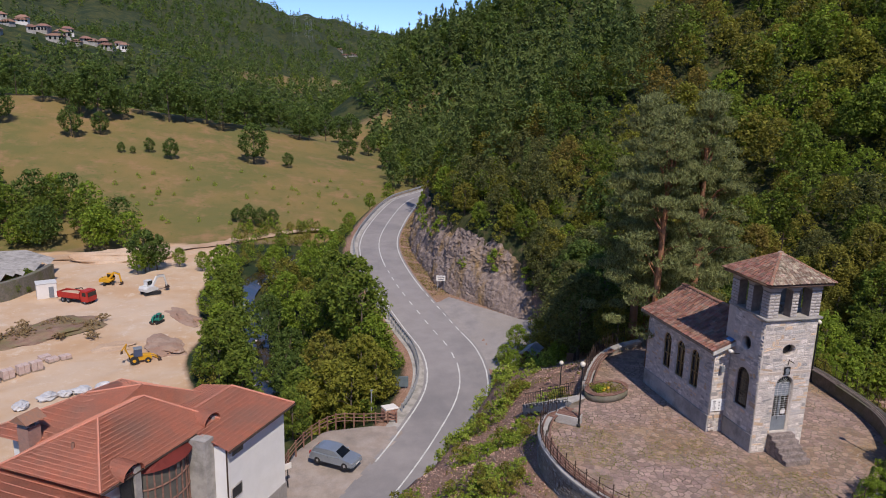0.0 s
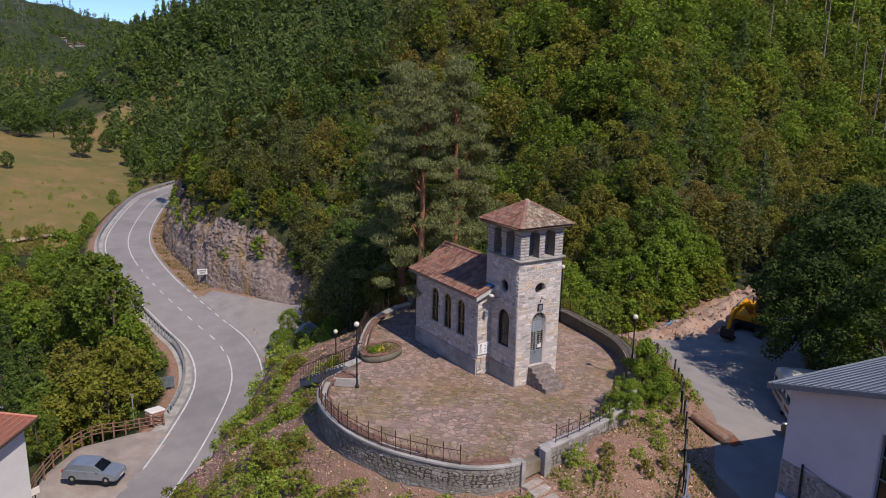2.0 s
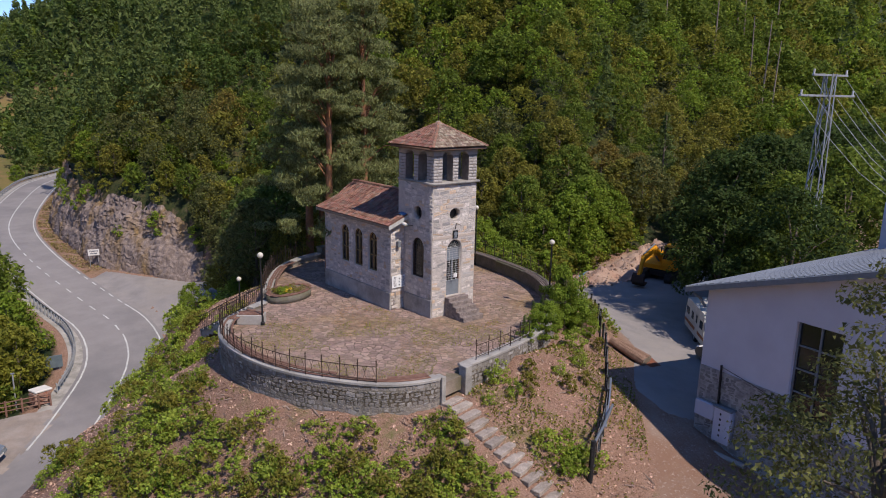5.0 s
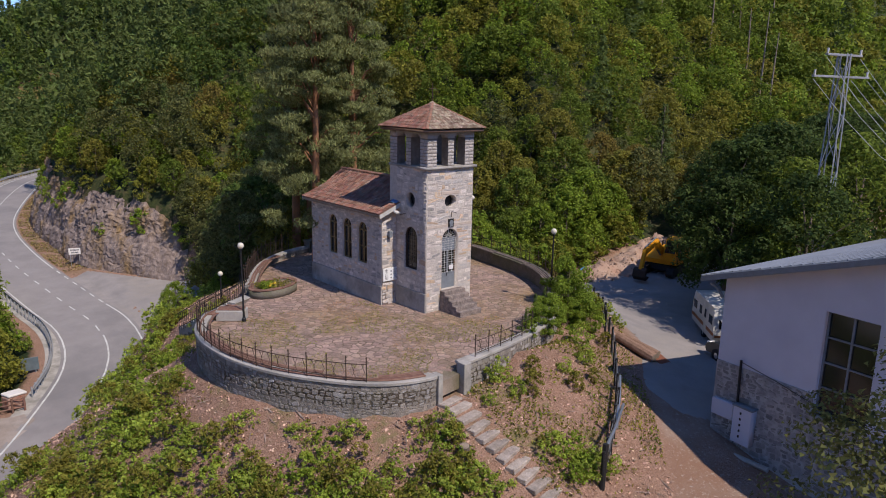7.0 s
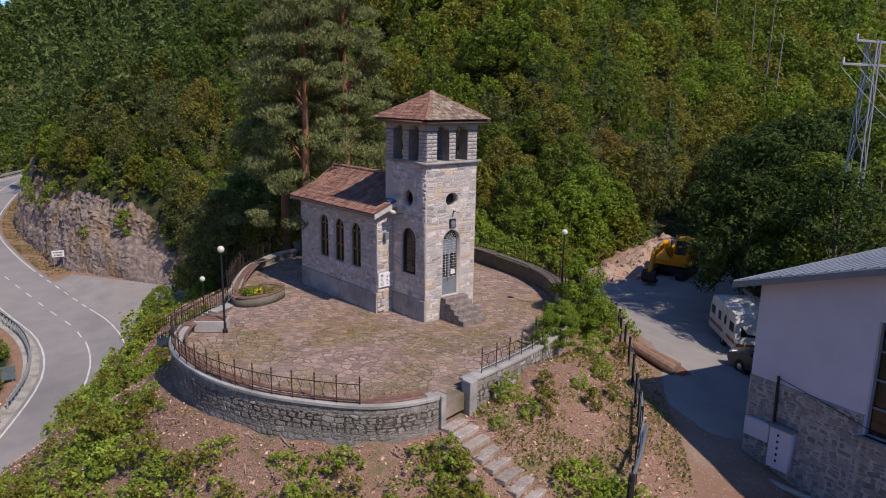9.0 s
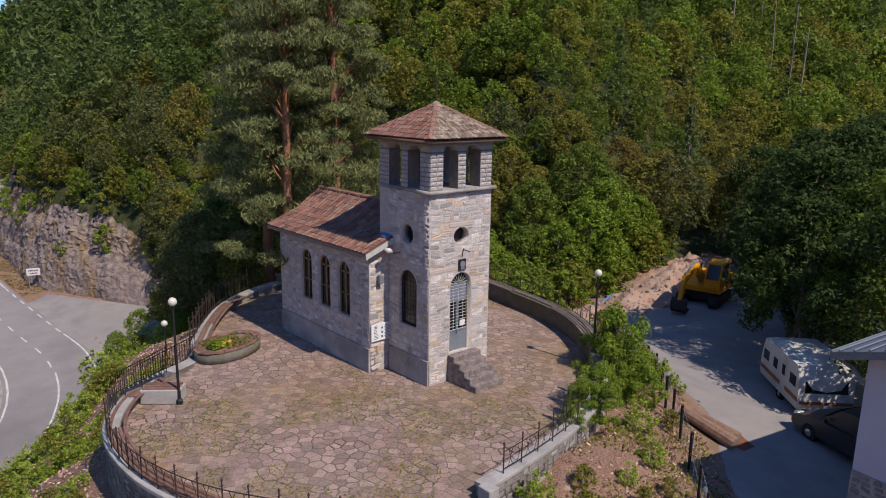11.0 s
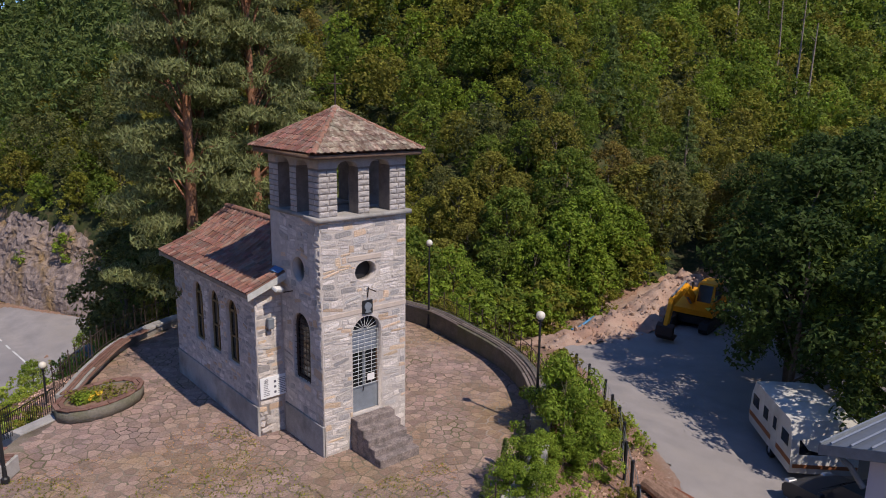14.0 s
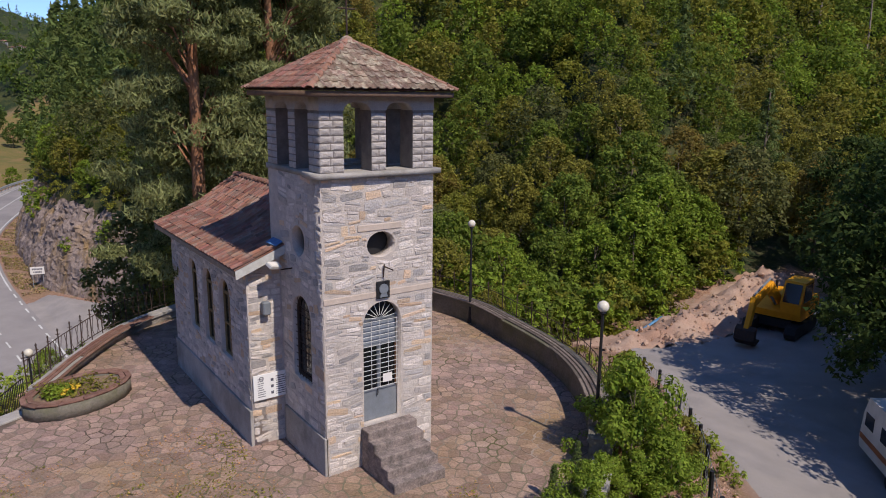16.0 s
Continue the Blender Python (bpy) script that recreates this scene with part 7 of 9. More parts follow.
line_mark(2.75, 22, 140, 0.13, "edge_line", "worn white edge line on the asphalt")
line_mark(-2.75, 29, 44.5, 0.13, "edge_line", "worn white edge line on the asphalt")
line_mark(-2.75, 58, 140, 0.13, "edge_line", "worn white edge line on the asphalt")
line_mark(-2.75, 45, 58, 0.13, "edge_line", "dashed white edge line across the side road", (1.0, 1.0))
line_mark(-0.2, 4, 38, 0.12, "centre_line", "solid white centre line")
line_mark(-0.1, 39, 66, 0.12, "centre_line", "broken white centre line", (1.2, 1.6))
line_mark(-0.05, 67, 140, 0.12, "centre_line", "solid white centre line")
# pale gravel verge outside the left edge
v, f = strip(ROADF, 4.1, 3.05, -0.02)
k = (v[f][:, 0, 1] > 25) & (v[f][:, 0, 1] < 135)
tagged(new("verge", raw_mesh("verge", v, f[k], M_CONC)), "pale concrete gutter strip beside the road", "verge", kind="structure")
# apron of the side road
patch([(-0.6, 40), (-1.2, 46), (-1.6, 53), (0.8, 54.5), (3.2, 50.6), (6.0, 47.0), (9.0, 42.5), (6.5, 39), (3, 36.5), (0.6, 36)], M_OLDASPHALT, "side_road", "patched grey asphalt apron of the side road", 0.06, 0.4)

# guard rail
guard = thing("guard_rail", "galvanised steel guard rail on posts along the bend", "guard rail")
prof = [(-0.02, 0.42), (0.045, 0.48), (0.045, 0.54), (-0.01, 0.60), (0.045, 0.66), (0.045, 0.72), (-0.02, 0.78)]
ps = np.arange(by_y(ROADF, 28.5), by_y(ROADF, 138), 1.0)
pts = [along(ROADF, p) for p in ps]
for seg0 in range(0, len(pts) - 1, 4):
    V, F = [], []
    sub = pts[seg0:seg0 + 5]
    for a, d, n in sub:
        for o, h in prof:
            V.append((*(a[:2] + n * (3.55 - o)), a[2] + h))
    w = len(prof)
    for i in range(len(sub) - 1):
        for j in range(w - 1):
            F.append((i * w + j, i * w + j + 1, (i + 1) * w + j + 1, (i + 1) * w + j))
    part("beam", raw_mesh("beam", V, F, M_GALV), None, guard)
for a, d, n in pts[::2]:
    q = a[:2] + n * 3.66
    part("post", box(-0.05, 0.05, -0.05, 0.05, -0.4, 0.74, 0.005, m=Matrix.Translation((*q, a[2]))), M_GALV, guard)

# parking place with a silver car
patch([(-19.6, 20.2), (-17.9, 26.0), (-15.0, 29.0), (-10.0, 28.3), (-9.2, 27.2), (-14.8, 20.0), (-17.2, 17.0), (-20, 17)], mat("worn_parking", (0.30, 0.245, 0.21), (0.36, 0.31, 0.28), 1.0, 0.95, bump=0.5, bscale=20, col3=(0.22, 0.19, 0.17), scale3=0.4, fine=0.25), "parking_place", "worn pale parking place beside the road", 0.07, 0.4)
hatchback(Matrix.Translation((-15.1, 23.6, -12.12)) @ pose(0, 0, 0, 0, 0, -125) @ Matrix.Scale(0.86, 4), M_SILVER, "silver_car", "silver-grey hatchback parked beside the road")
fence = thing("timber_fence", "dark brown timber rail fence round the parking place", "fence")
fl2 = spline([(-19.6, 20.0), (-18.4, 24.2), (-16.6, 27.6), (-14.6, 29.3), (-12.4, 29.0), (-9.8, 28.8)], 3)
for x, y in fl2:
    z = -12.2
    part("post", box(-0.06, 0.06, -0.06, 0.06, -0.6, 1.05, 0.01, m=Matrix.Translation((x, y, z))), M_WOODD, fence)
for a, b in zip(fl2, fl2[1:]):
    for h in (0.35, 0.65, 0.95):
        part("rail", tube([(*a, -12.2 + h), (*b, -12.2 + h)], 0.045, 4), M_WOODD, fence)
bx = thing("waste_container", "white and rusty red waste container", "container")
part("body", box(-0.55, 0.55, -0.4, 0.4, 0.1, 0.95, 0.05, m=Matrix.Translation((-10.3, 29.4, -12.05)) @ pose(0, 0, 0, 0, 0, 20)), mat("rusty_red", (0.28, 0.09, 0.05), (0.4, 0.3, 0.25), 4.0, 0.7), bx)
part("lid", box(-0.6, 0.6, -0.45, 0.45, 0.95, 1.1, 0.04, m=Matrix.Translation((-10.3, 29.4, -12.05)) @ pose(0, 0, 0, 0, 4, 20)), M_PLASTER, bx)
sp_ = thing("slim_post", "slim grey post with a small lamp head", "post")
part("pole", tube([(-11.66, 30.05, -12.4), (-11.66, 30.05, -9.75)], 0.05, 8), M_GALV, sp_)
part("head", box(-0.12, 0.12, -0.08, 0.08, 0, 0.08, 0.02, m=Matrix.Translation((-11.66, 30.05, -9.77))), M_GREY, sp_)
bs = thing("road_sign", "grey-backed rectangular road sign on two posts", "sign", group="road signs")
part("plate", box(-0.62, 0.62, -0.02, 0.02, -0.48, 0.48, 0.01, m=Matrix.Translation((-8.45, 34.2, -11.0)) @ pose(0, 0, 0, 0, 0, -8)), mat("sign_back", (0.17, 0.22, 0.25), (0.14, 0.18, 0.21), 3.0, 0.5, metal=0.3), bs)
for s in (-0.4, 0.4):
    part("post", tube([(-8.45 + s, 34.25 - s * 0.14, -12.6), (-8.45 + s, 34.25 - s * 0.14, -10.6)], 0.035, 6), M_GALV, bs)
ts = thing("road_sign", "white town sign with two lines of black lettering", "sign", group="road signs")
TM = Matrix.Translation((0.36, 57.0, -8.12)) @ pose(0, 0, 0, 0, 0, -16)
part("plate", box(-0.55, 0.55, -0.02, 0.02, -0.33, 0.33, 0.01, m=TM), M_PLASTER, ts)
for k, (a, b) in enumerate(((-0.38, 0.36), (-0.30, 0.32))):
    x = a
    while x < b - 0.04:
        w = rb.uniform(0.06, 0.1)
        part("letter_bar", box(x, x + w, -0.026, -0.021, 0.06 - 0.26 * k, 0.20 - 0.26 * k, m=TM), M_INK, ts)
        x += w + 0.03
for s in (-0.4, 0.4):
    part("post", tube([TM @ Vector((s, 0.04, -1.9)), TM @ Vector((s, 0.04, 0.3))], 0.03, 6), M_GALV, ts)

# rock face above the road
M_ROCK = mat("rock_face", (0.17, 0.13, 0.115), (0.29, 0.23, 0.205), 1.9, 0.95, bump=1.0, bscale=9, col3=(0.27, 0.165, 0.045), scale3=0.3, fine=0.5, stretch=(1.0, 1.0, 0.55))
FT = spline(FOOT[2:9], 30)
i0, i1 = 20, 185
nu, nvv = (i1 - i0) * 3, 44
V = []
for a in range(nu):
    p, d, n = along(FT, i0 + a / 3)
    for b in range(nvv):
        t = b / (nvv - 1)
        fade = min(1, a / 40) * min(1, (nu - 1 - a) / 60)
        hgt = 7.4 * t * (0.25 + 0.75 * fade) + 0.3 * math.sin(a * 0.07) * t
        out = 0.9 - 2.6 * t ** 1.3
        q = Vector((p[0] * 0.35, p[1] * 0.35, hgt * 0.45))
        va, vb = noise.voronoi(q * 1.5 + Vector((0, 0, q.z)))[0][:2], noise.voronoi(q * 4.2)[0][:2]
        dis = 0.6 * noise.noise(q) + 0.22 * (va[1] - va[0]) + 0.2 * (vb[1] - vb[0]) + 0.22 * noise.noise(q * 9) - 0.45
        o = out + dis * (0.35 + 0.9 * t) * (0.2 + 0.8 * fade)
        V.append((p[0] - n[0] * o, p[1] - n[1] * o, p[2] - 0.3 + hgt + 0.35 * noise.noise(q * 3.3)))
I = np.arange(nu * nvv).reshape(nu, nvv)
F = np.stack([I[:-1, :-1].ravel(), I[1:, :-1].ravel(), I[1:, 1:].ravel(), I[:-1, 1:].ravel()], 1)
tagged(new("rock_face", raw_mesh("rock_face", V, F, M_ROCK)), "weathered grey-brown rock cutting with ochre moss", "rock face", kind="structure")

# shelter
hut = thing("shelter", "small timber shelter with a grey sheet roof", "shelter", at=Matrix.Translation((0.2, 25.6, ground(0.2, 25.6))) @ pose(0, 0, 0, 0, 0, 50))
for s in (-1, 1):
    bm = box(-1.1, 1.1, -0.75, 0.0, -0.02, 0.02, 0.0, m=Matrix.Translation((0, 0, 1.75)) @ (pose(0, 0, 0, 32, 0, 0) if s < 0 else pose(0, 0, 0, 0, 0, 180) @ pose(0, 0, 0, 32, 0, 0)))
    part("roof_slope", bm, M_CONC, hut)
    for k in range(4):
        part("board", box(-1.0, 1.0, s * 0.52 - 0.02, s * 0.52 + 0.02, 0.25 + 0.24 * k, 0.45 + 0.24 * k, 0.005), M_WOODD, hut)
    for x in (-0.98, 0.98):
        part("post", box(x - 0.05, x + 0.05, s * 0.5 - 0.05, s * 0.5 + 0.05, -0.4, 1.32), M_WOODD, hut)

# river
wv, wf = strip(np.c_[RIVER, np.full(len(RIVER), -18.15)], 2.2, -2.2, 0.0)
tagged(new("water", raw_mesh("water", wv, wf, mat("river_water", (0.018, 0.02, 0.016), (0.055, 0.036, 0.016), 0.5, 0.06, bump=0.12, bscale=3, fine=0.0, spec=0.6))), "dark shallow river between wooded banks", "water", kind="structure")
rs = random.Random(2)
RIVROCKS = [mesh_of(rough_ball(80 + i, 1, 0.4), "river_stone", M_STONED) for i in range(3)]
for k in range(24):
    i = rs.randrange(20, len(RIVER) - 20)
    x, y = RIVER[i][0] + rs.uniform(-2.6, 2.6), RIVER[i][1] + rs.uniform(-2, 2)
    s = rs.uniform(0.3, 0.9)
    ob = tagged(new("river_stone", RIVROCKS[k % 3]), "grey stone standing in the shallow river", "stone", "river stones")
    ob.matrix_basis = Matrix.Translation((x, y, -18.15)) @ pose(0, 0, 0, 0, 0, rs.uniform(0, 360)) @ Matrix.Diagonal((s, s * 0.8, s * 0.5, 1))
# dirt track over the valley
tr = spline([(-60, 110, 0), (-46, 111, 0), (-38.4, 114.5, 0), (-24, 121, 0), (-10.3, 128.6, 0), (2, 134, 0)], 10)
tr[:, 2] = height(tr[:, 0], tr[:, 1])
tv, tf = strip(tr, 2.0, -2.0, 0.12)
tagged(new("dirt_track", raw_mesh("dirt_track", tv, tf, M_DIRT)), "pale unpaved track at the foot of the meadow", "track", kind="structure")

# ---- big house ----
HB = Vector((-18.35, 20.1, 0))
e1 = Vector((-0.545, -0.838, 0)).normalized()
e2 = Vector((-0.838, 0.545, 0)).normalized()
HM = Matrix((e1, e2, Vector((0, 0, 1)))).transposed().to_4x4()
HM.translation = HB
flip = HM.to_3x3().determinant() < 0
house = thing("house", "large house with terracotta tile roofs and a glazed bay", "house")


def hpart(name, bm, material, parent=house, label=""):
    bmesh.ops.transform(bm, matrix=HM, verts=bm.verts)
    bmesh.ops.recalc_face_normals(bm, faces=bm.faces)
    return part(name, bm, material, parent, label)


def roof_plane(pts, label="", rows=12):
    """A tiled slope: first two points on the eave, the rest on top; courses stand out as ribs."""
    bm = bmesh.new()
    vs = [bm.verts.new(p) for p in pts]
    bm.faces.new(vs)
    bmesh.ops.solidify(bm, geom=list(bm.faces), thickness=0.06)
    sl = hpart("roof_slope", bm, M_HROOF, house, label)
    a, b = Vector(pts[0]), Vector(pts[1])
    c, d = Vector(pts[2]), Vector(pts[-1])
    up = Vector((0, 0, 0.05))
    for k in range(rows):
        t = (k + 0.3) / rows
        p, q = a.lerp(d, t) + up, b.lerp(c, t) + up
        if (p - q).length > 0.4:
            bm = tube([p, q], 0.022, 4)
            hpart("tile_course", bm, M_HROOF, sl)
    return sl


def ridge_line(a, b):
    hpart("ridge_cap", tube([a, b], 0.065, 6), M_HROOF, house)


E_, R_ = -5.75, -4.6
hpart("wing_wall", box(0.2, 6.2, 0.25, 6.2, -14.5, E_ - 0.02), M_WHITEW, label="white rendered wing wall")
hpart("wing_base", box(0.15, 6.25, 0.20, 6.25, -17.5, -11.2), M_STONED, label="stone-faced ground floor")
roof_plane([(-0.34, -0.25, E_), (6.45, -0.15, E_), (6.45, 3.46, R_), (1.1, 3.46, R_)], "terracotta tile slope", 13)
roof_plane([(6.45, 7.0, E_), (-0.34, 7.0, E_), (1.1, 3.46, R_), (6.45, 3.46, R_)], "", 10)
roof_plane([(-0.34, 7.0, E_), (-0.34, -0.25, E_), (1.1, 3.46, R_), (1.1, 3.47, R_)], "", 8)
ridge_line((1.1, 3.46, R_ + 0.03), (6.45, 3.46, R_ + 0.03))
ridge_line((-0.34, -0.25, E_ + 0.04), (1.1, 3.46, R_ + 0.03))
ME, MR = -5.1, -3.05
hpart("main_wall", box(4.95, 12.6, 2.75, 8.2, -17.5, ME), M_WHITEW, label="rendered main wall")
hpart("pilaster", box(6.22, 7.0, 1.0, 2.8, -17, ME - 0.05), M_CONC, label="stone-clad pilaster")
roof_plane([(4.4, 1.95, ME), (13.1, 2.25, ME), (10.1, 5.2, MR), (7.05, 4.95, MR)], "terracotta tile slope", 15)
roof_plane([(13.1, 2.25, ME), (13.1, 9.0, ME), (10.1, 5.21, MR), (10.1, 5.2, MR)], "terracotta tile slope", 15)
roof_plane([(13.1, 9.0, ME), (4.4, 9.0, ME), (7.05, 4.95, MR), (10.1, 5.2, MR)], "", 14)
roof_plane([(4.4, 9.0, ME), (4.4, 1.95, ME), (7.05, 4.95, MR), (7.05, 4.96, MR)], "", 10)
for a, b in (((7.05, 4.95, MR + 0.03), (10.1, 5.2, MR + 0.03)), ((10.1, 5.2, MR + 0.03), (13.1, 2.25, ME + 0.04)), ((7.05, 4.95, MR + 0.03), (4.4, 1.95, ME + 0.04)), ((10.1, 5.2, MR + 0.03), (13.1, 9.0, ME + 0.04))):
    ridge_line(a, b)
# lower roofs behind and beside
RZ = -3.55
roof_plane([(1.6, 5.0, -5.2), (10.4, 7.5, -5.4), (6.6, 9.6, RZ - 0.35), (5.0, 7.0, RZ)], "weathered brown tile slope", 10)
roof_plane([(10.4, 7.5, -5.4), (10.4, 13.6, -5.4), (6.6, 9.61, RZ - 0.35), (6.6, 9.6, RZ - 0.35)], "weathered brown tile slope", 10)
roof_plane([(10.4, 13.6, -5.4), (1.6, 12.0, -5.4), (5.0, 7.0, RZ), (6.6, 9.6, RZ - 0.35)], "", 10)
roof_plane([(1.6, 12.0, -5.4), (1.6, 5.0, -5.2), (5.0, 7.0, RZ), (5.0, 7.01, RZ)], "", 8)
ridge_line((5.0, 7.0, RZ + 0.03), (6.6, 9.6, RZ - 0.32))
hpart("rear_wall", box(2.2, 9.8, 8.25, 12.0, -17.5, -5.5), M_WHITEW)
roof_plane([(20.5, 1.2, -6.75), (20.5, 10.5, -6.75), (12.7, 10.5, -5.45), (12.7, 1.2, -5.45)], "faded terracotta lower roof", 16)
hpart("side_wall", box(12.65, 20.0, 1.6, 10.0, -17.5, -6.8), M_WHITEW)
# glazed bay with red canopy
bay = bmesh.new()
bayf = [(8.5 + 1.85 * math.cos(math.pi * k / 12), 2.75 - 1.0 * math.sin(math.pi * k / 12)) for k in range(13)]
lo = [bay.verts.new((x, y, -12.5)) for x, y in bayf]
hi = [bay.verts.new((x, y, -5.6)) for x, y in bayf]
for k in range(12):
    bay.faces.new((lo[k], lo[k + 1], hi[k + 1], hi[k]))
bw = hpart("bay_glazing", bay, mat("bay_glass", (0.09, 0.085, 0.075), (0.14, 0.13, 0.11), 1.0, 0.15, fine=0.05, spec=0.6), house, "curved glazed bay with brown frames")
for k in range(13):
    x, y = bayf[k]
    hpart("mullion", tube([(x, y - 0.02, -12.5), (x, y - 0.02, -5.6)], 0.06, 4), M_WOODD, bw)
for z in (-6.6, -7.7, -8.8, -9.9, -11.0):
    hpart("transom", tube([(x, y - 0.02, z) for x, y in bayf], 0.06, 4), M_WOODD, bw)
can = bmesh.new()
a_ = [can.verts.new((8.45 + 2.0 * math.cos(math.pi * k / 14), 2.75 - 1.35 * math.sin(math.pi * k / 14), -5.55)) for k in range(15)]
b_ = [can.verts.new((8.45 + 1.7 * math.cos(math.pi * k / 14), 2.77 - 0.6 * math.sin(math.pi * k / 14), -5.12)) for k in range(15)]
for k in range(14):
    can.faces.new((a_[k], a_[k + 1], b_[k + 1], b_[k]))
bmesh.ops.solidify(can, geom=list(can.faces), thickness=0.06)
hpart("canopy", can, mat("red_canopy", (0.30, 0.06, 0.045), (0.25, 0.055, 0.045), 2.0, 0.5), house, "red sheet canopy over the bay")
for cx in (5.05, 11.2):
    dm = bmesh.new()
    n = 10
    A = [dm.verts.new((cx - 0.72 * math.cos(math.pi * k / n), 1.92, ME + 0.02 + 0.62 * math.sin(math.pi * k / n) ** 0.9)) for k in range(n + 1)]
    B = [dm.verts.new((cx - 0.72 * math.cos(math.pi * k / n), 1.92 + 0.3 + 1.1 * math.sin(math.pi * k / n) ** 0.9, ME + 0.06 + 0.64 * math.sin(math.pi * k / n) ** 0.9)) for k in range(n + 1)]
    for k in range(n):
        dm.faces.new((A[k], A[k + 1], B[k + 1], B[k]))
    bmesh.ops.solidify(dm, geom=list(dm.faces), thickness=0.06)
    ey = hpart("eyebrow_dormer", dm, M_HROOF, house, "curved eyebrow dormer with tile edge")
    fw = panel([(cx - 0.62, ME - 1.6)] + [(cx - 0.62 * math.cos(math.pi * k / n), ME + 0.5 * math.sin(math.pi * k / n)) for k in range(n + 1)] + [(cx + 0.62, ME - 1.6)], [], 0.1, Matrix(((1, 0, 0, 0), (0, 0, 1, 2.3), (0, 1, 0, 0), (0, 0, 0, 1))))
    hpart("dormer_window", fw, M_GLASSD, ey)
    hpart("dormer_pier", box(cx - 0.6, cx - 0.2, 2.1, 2.24, ME - 1.9, ME + 0.3), M_CONC, ey)
# wing windows, gutter, downpipe, balconies
for a0, z0 in ((4.9, -9.2),):
    w = hpart("window", box(a0, a0 + 0.9, 0.21, 0.26, z0, z0 + 0.65), M_GLASSD, house)
    hpart("frame", panel([(a0 - 0.06, z0 - 0.06), (a0 + 0.96, z0 - 0.06), (a0 + 0.96, z0 + 0.71), (a0 - 0.06, z0 + 0.71)], [[(a0, z0), (a0 + 0.9, z0), (a0 + 0.9, z0 + 0.65), (a0, z0 + 0.65)]], 0.06, Matrix(((1, 0, 0, 0), (0, 0, -1, 0.22), (0, 1, 0, 0), (0, 0, 0, 1)))), M_CONC, w)
w = hpart("window", box(4.6, 5.6, 0.21, 0.26, -6.55, -5.95), M_GLASSD, house)
hpart("gutter", tube([(-0.34, -0.27, E_ - 0.06), (6.45, -0.2, E_ - 0.06)], 0.07, 6), M_IRON, house)
hpart("gutter", tube([(5.8, 1.98, ME - 0.06), (13.1, 2.2, ME - 0.06)], 0.06, 6), M_IRON, house)
hpart("downpipe", tube([(6.2, 0.18, E_ - 0.05), (6.2, 0.18, -12.5)], 0.05, 6), M_IRON, house)
for z in (-7.9, -10.8):
    bl = hpart("balcony", box(-0.55, 0.34, 1.0, 5.2, z - 0.18, z), M_WHITEW, house, "white balcony slab with brown rails")
    for k in range(9):
        hpart("baluster", tube([(-0.5, 1.05 + k * 0.5, z), (-0.5, 1.05 + k * 0.5, z + 0.95)], 0.03, 4), M_WOODD, bl)
    hpart("rail", tube([(-0.5, 1.0, z + 0.95), (-0.5, 5.2, z + 0.95)], 0.04, 4), M_WOODD, bl)
ch = hpart("chimney", box(9.9, 10.7, 9.6, 10.4, -6.2, -4.3), mat("chimney_brick", (0.38, 0.22, 0.18), (0.30, 0.19, 0.16), 5.0, 0.9, fine=0.3, bump=0.6), house, "brick chimney with a small tiled cap")
dm = bmesh.new()
P_ = [dm.verts.new(p) for p in ((9.65, 9.35, -3.95), (10.95, 9.35, -3.95), (10.95, 10.65, -3.95), (9.65, 10.65, -3.95), (9.65, 10.0, -3.5), (10.95, 10.0, -3.5))]
for q in ((0, 1, 5, 4), (3, 4, 5, 2), (0, 4, 3), (1, 2, 5), (0, 3, 2, 1)):
    dm.faces.new([P_[k] for k in q])
hpart("chimney_cap", dm, M_RIDGE, ch)
for x in (10.0, 10.6):
    hpart("cap_pier", box(x - 0.12, x + 0.12, 9.7, 10.3, -4.3, -3.95), M_STONED, ch)
hpart("vent_pipe", tube([(11.6, 5.4, -4.3), (11.6, 5.4, -3.75)], 0.08, 6), M_RIDGE, house, "orange tile vent")
sg = thing("house_sign", "small white sign on a dark post by the house", "sign")
part("plate", box(-0.3, 0.3, -0.02, 0.02, 0, 0.45, 0.01, m=Matrix.Translation((-18.5, 21.6, -11.2)) @ pose(0, 0, 0, 0, 0, 30)), M_PLASTER, sg)
part("post", tube([(-18.5, 21.65, -12.6), (-18.5, 21.65, -11.0)], 0.04, 6), M_BLACK, sg)

# ---- building site ----
SZ = lambda x, y: ground(x, y)
def at_site(x, y, turn):
    return Matrix.Translation((x, y, SZ(x, y))) @ pose(0, 0, 0, 0, 0, turn)
excavator(at_site(-44.3, 91.5, 190), M_YEL, "excavator", "yellow tracked excavator on the building site", 0.62, ((0.3, 1.5), (1.6, 3.2), (3.0, 2.9), (3.4, 0.9)), 60)
excavator(at_site(-37.2, 85.0, 120), mat("machine_white", (0.62, 0.63, 0.62), (0.5, 0.5, 0.5), 2.0, 0.5), "excavator", "white tracked excavator on the building site", 0.74, ((0.3, 1.5), (1.6, 3.2), (3.4, 3.0), (4.0, 0.9)), -160)
excavator(at_site(-34.4, 71.5, 150), mat("machine_green", (0.03, 0.22, 0.16), (0.03, 0.17, 0.13), 2.0, 0.5), "excavator", "small teal-green excavator on the building site", 0.48, ((0.3, 1.4), (1.0, 2.4), (1.8, 2.0), (2.1, 0.7)), 10)
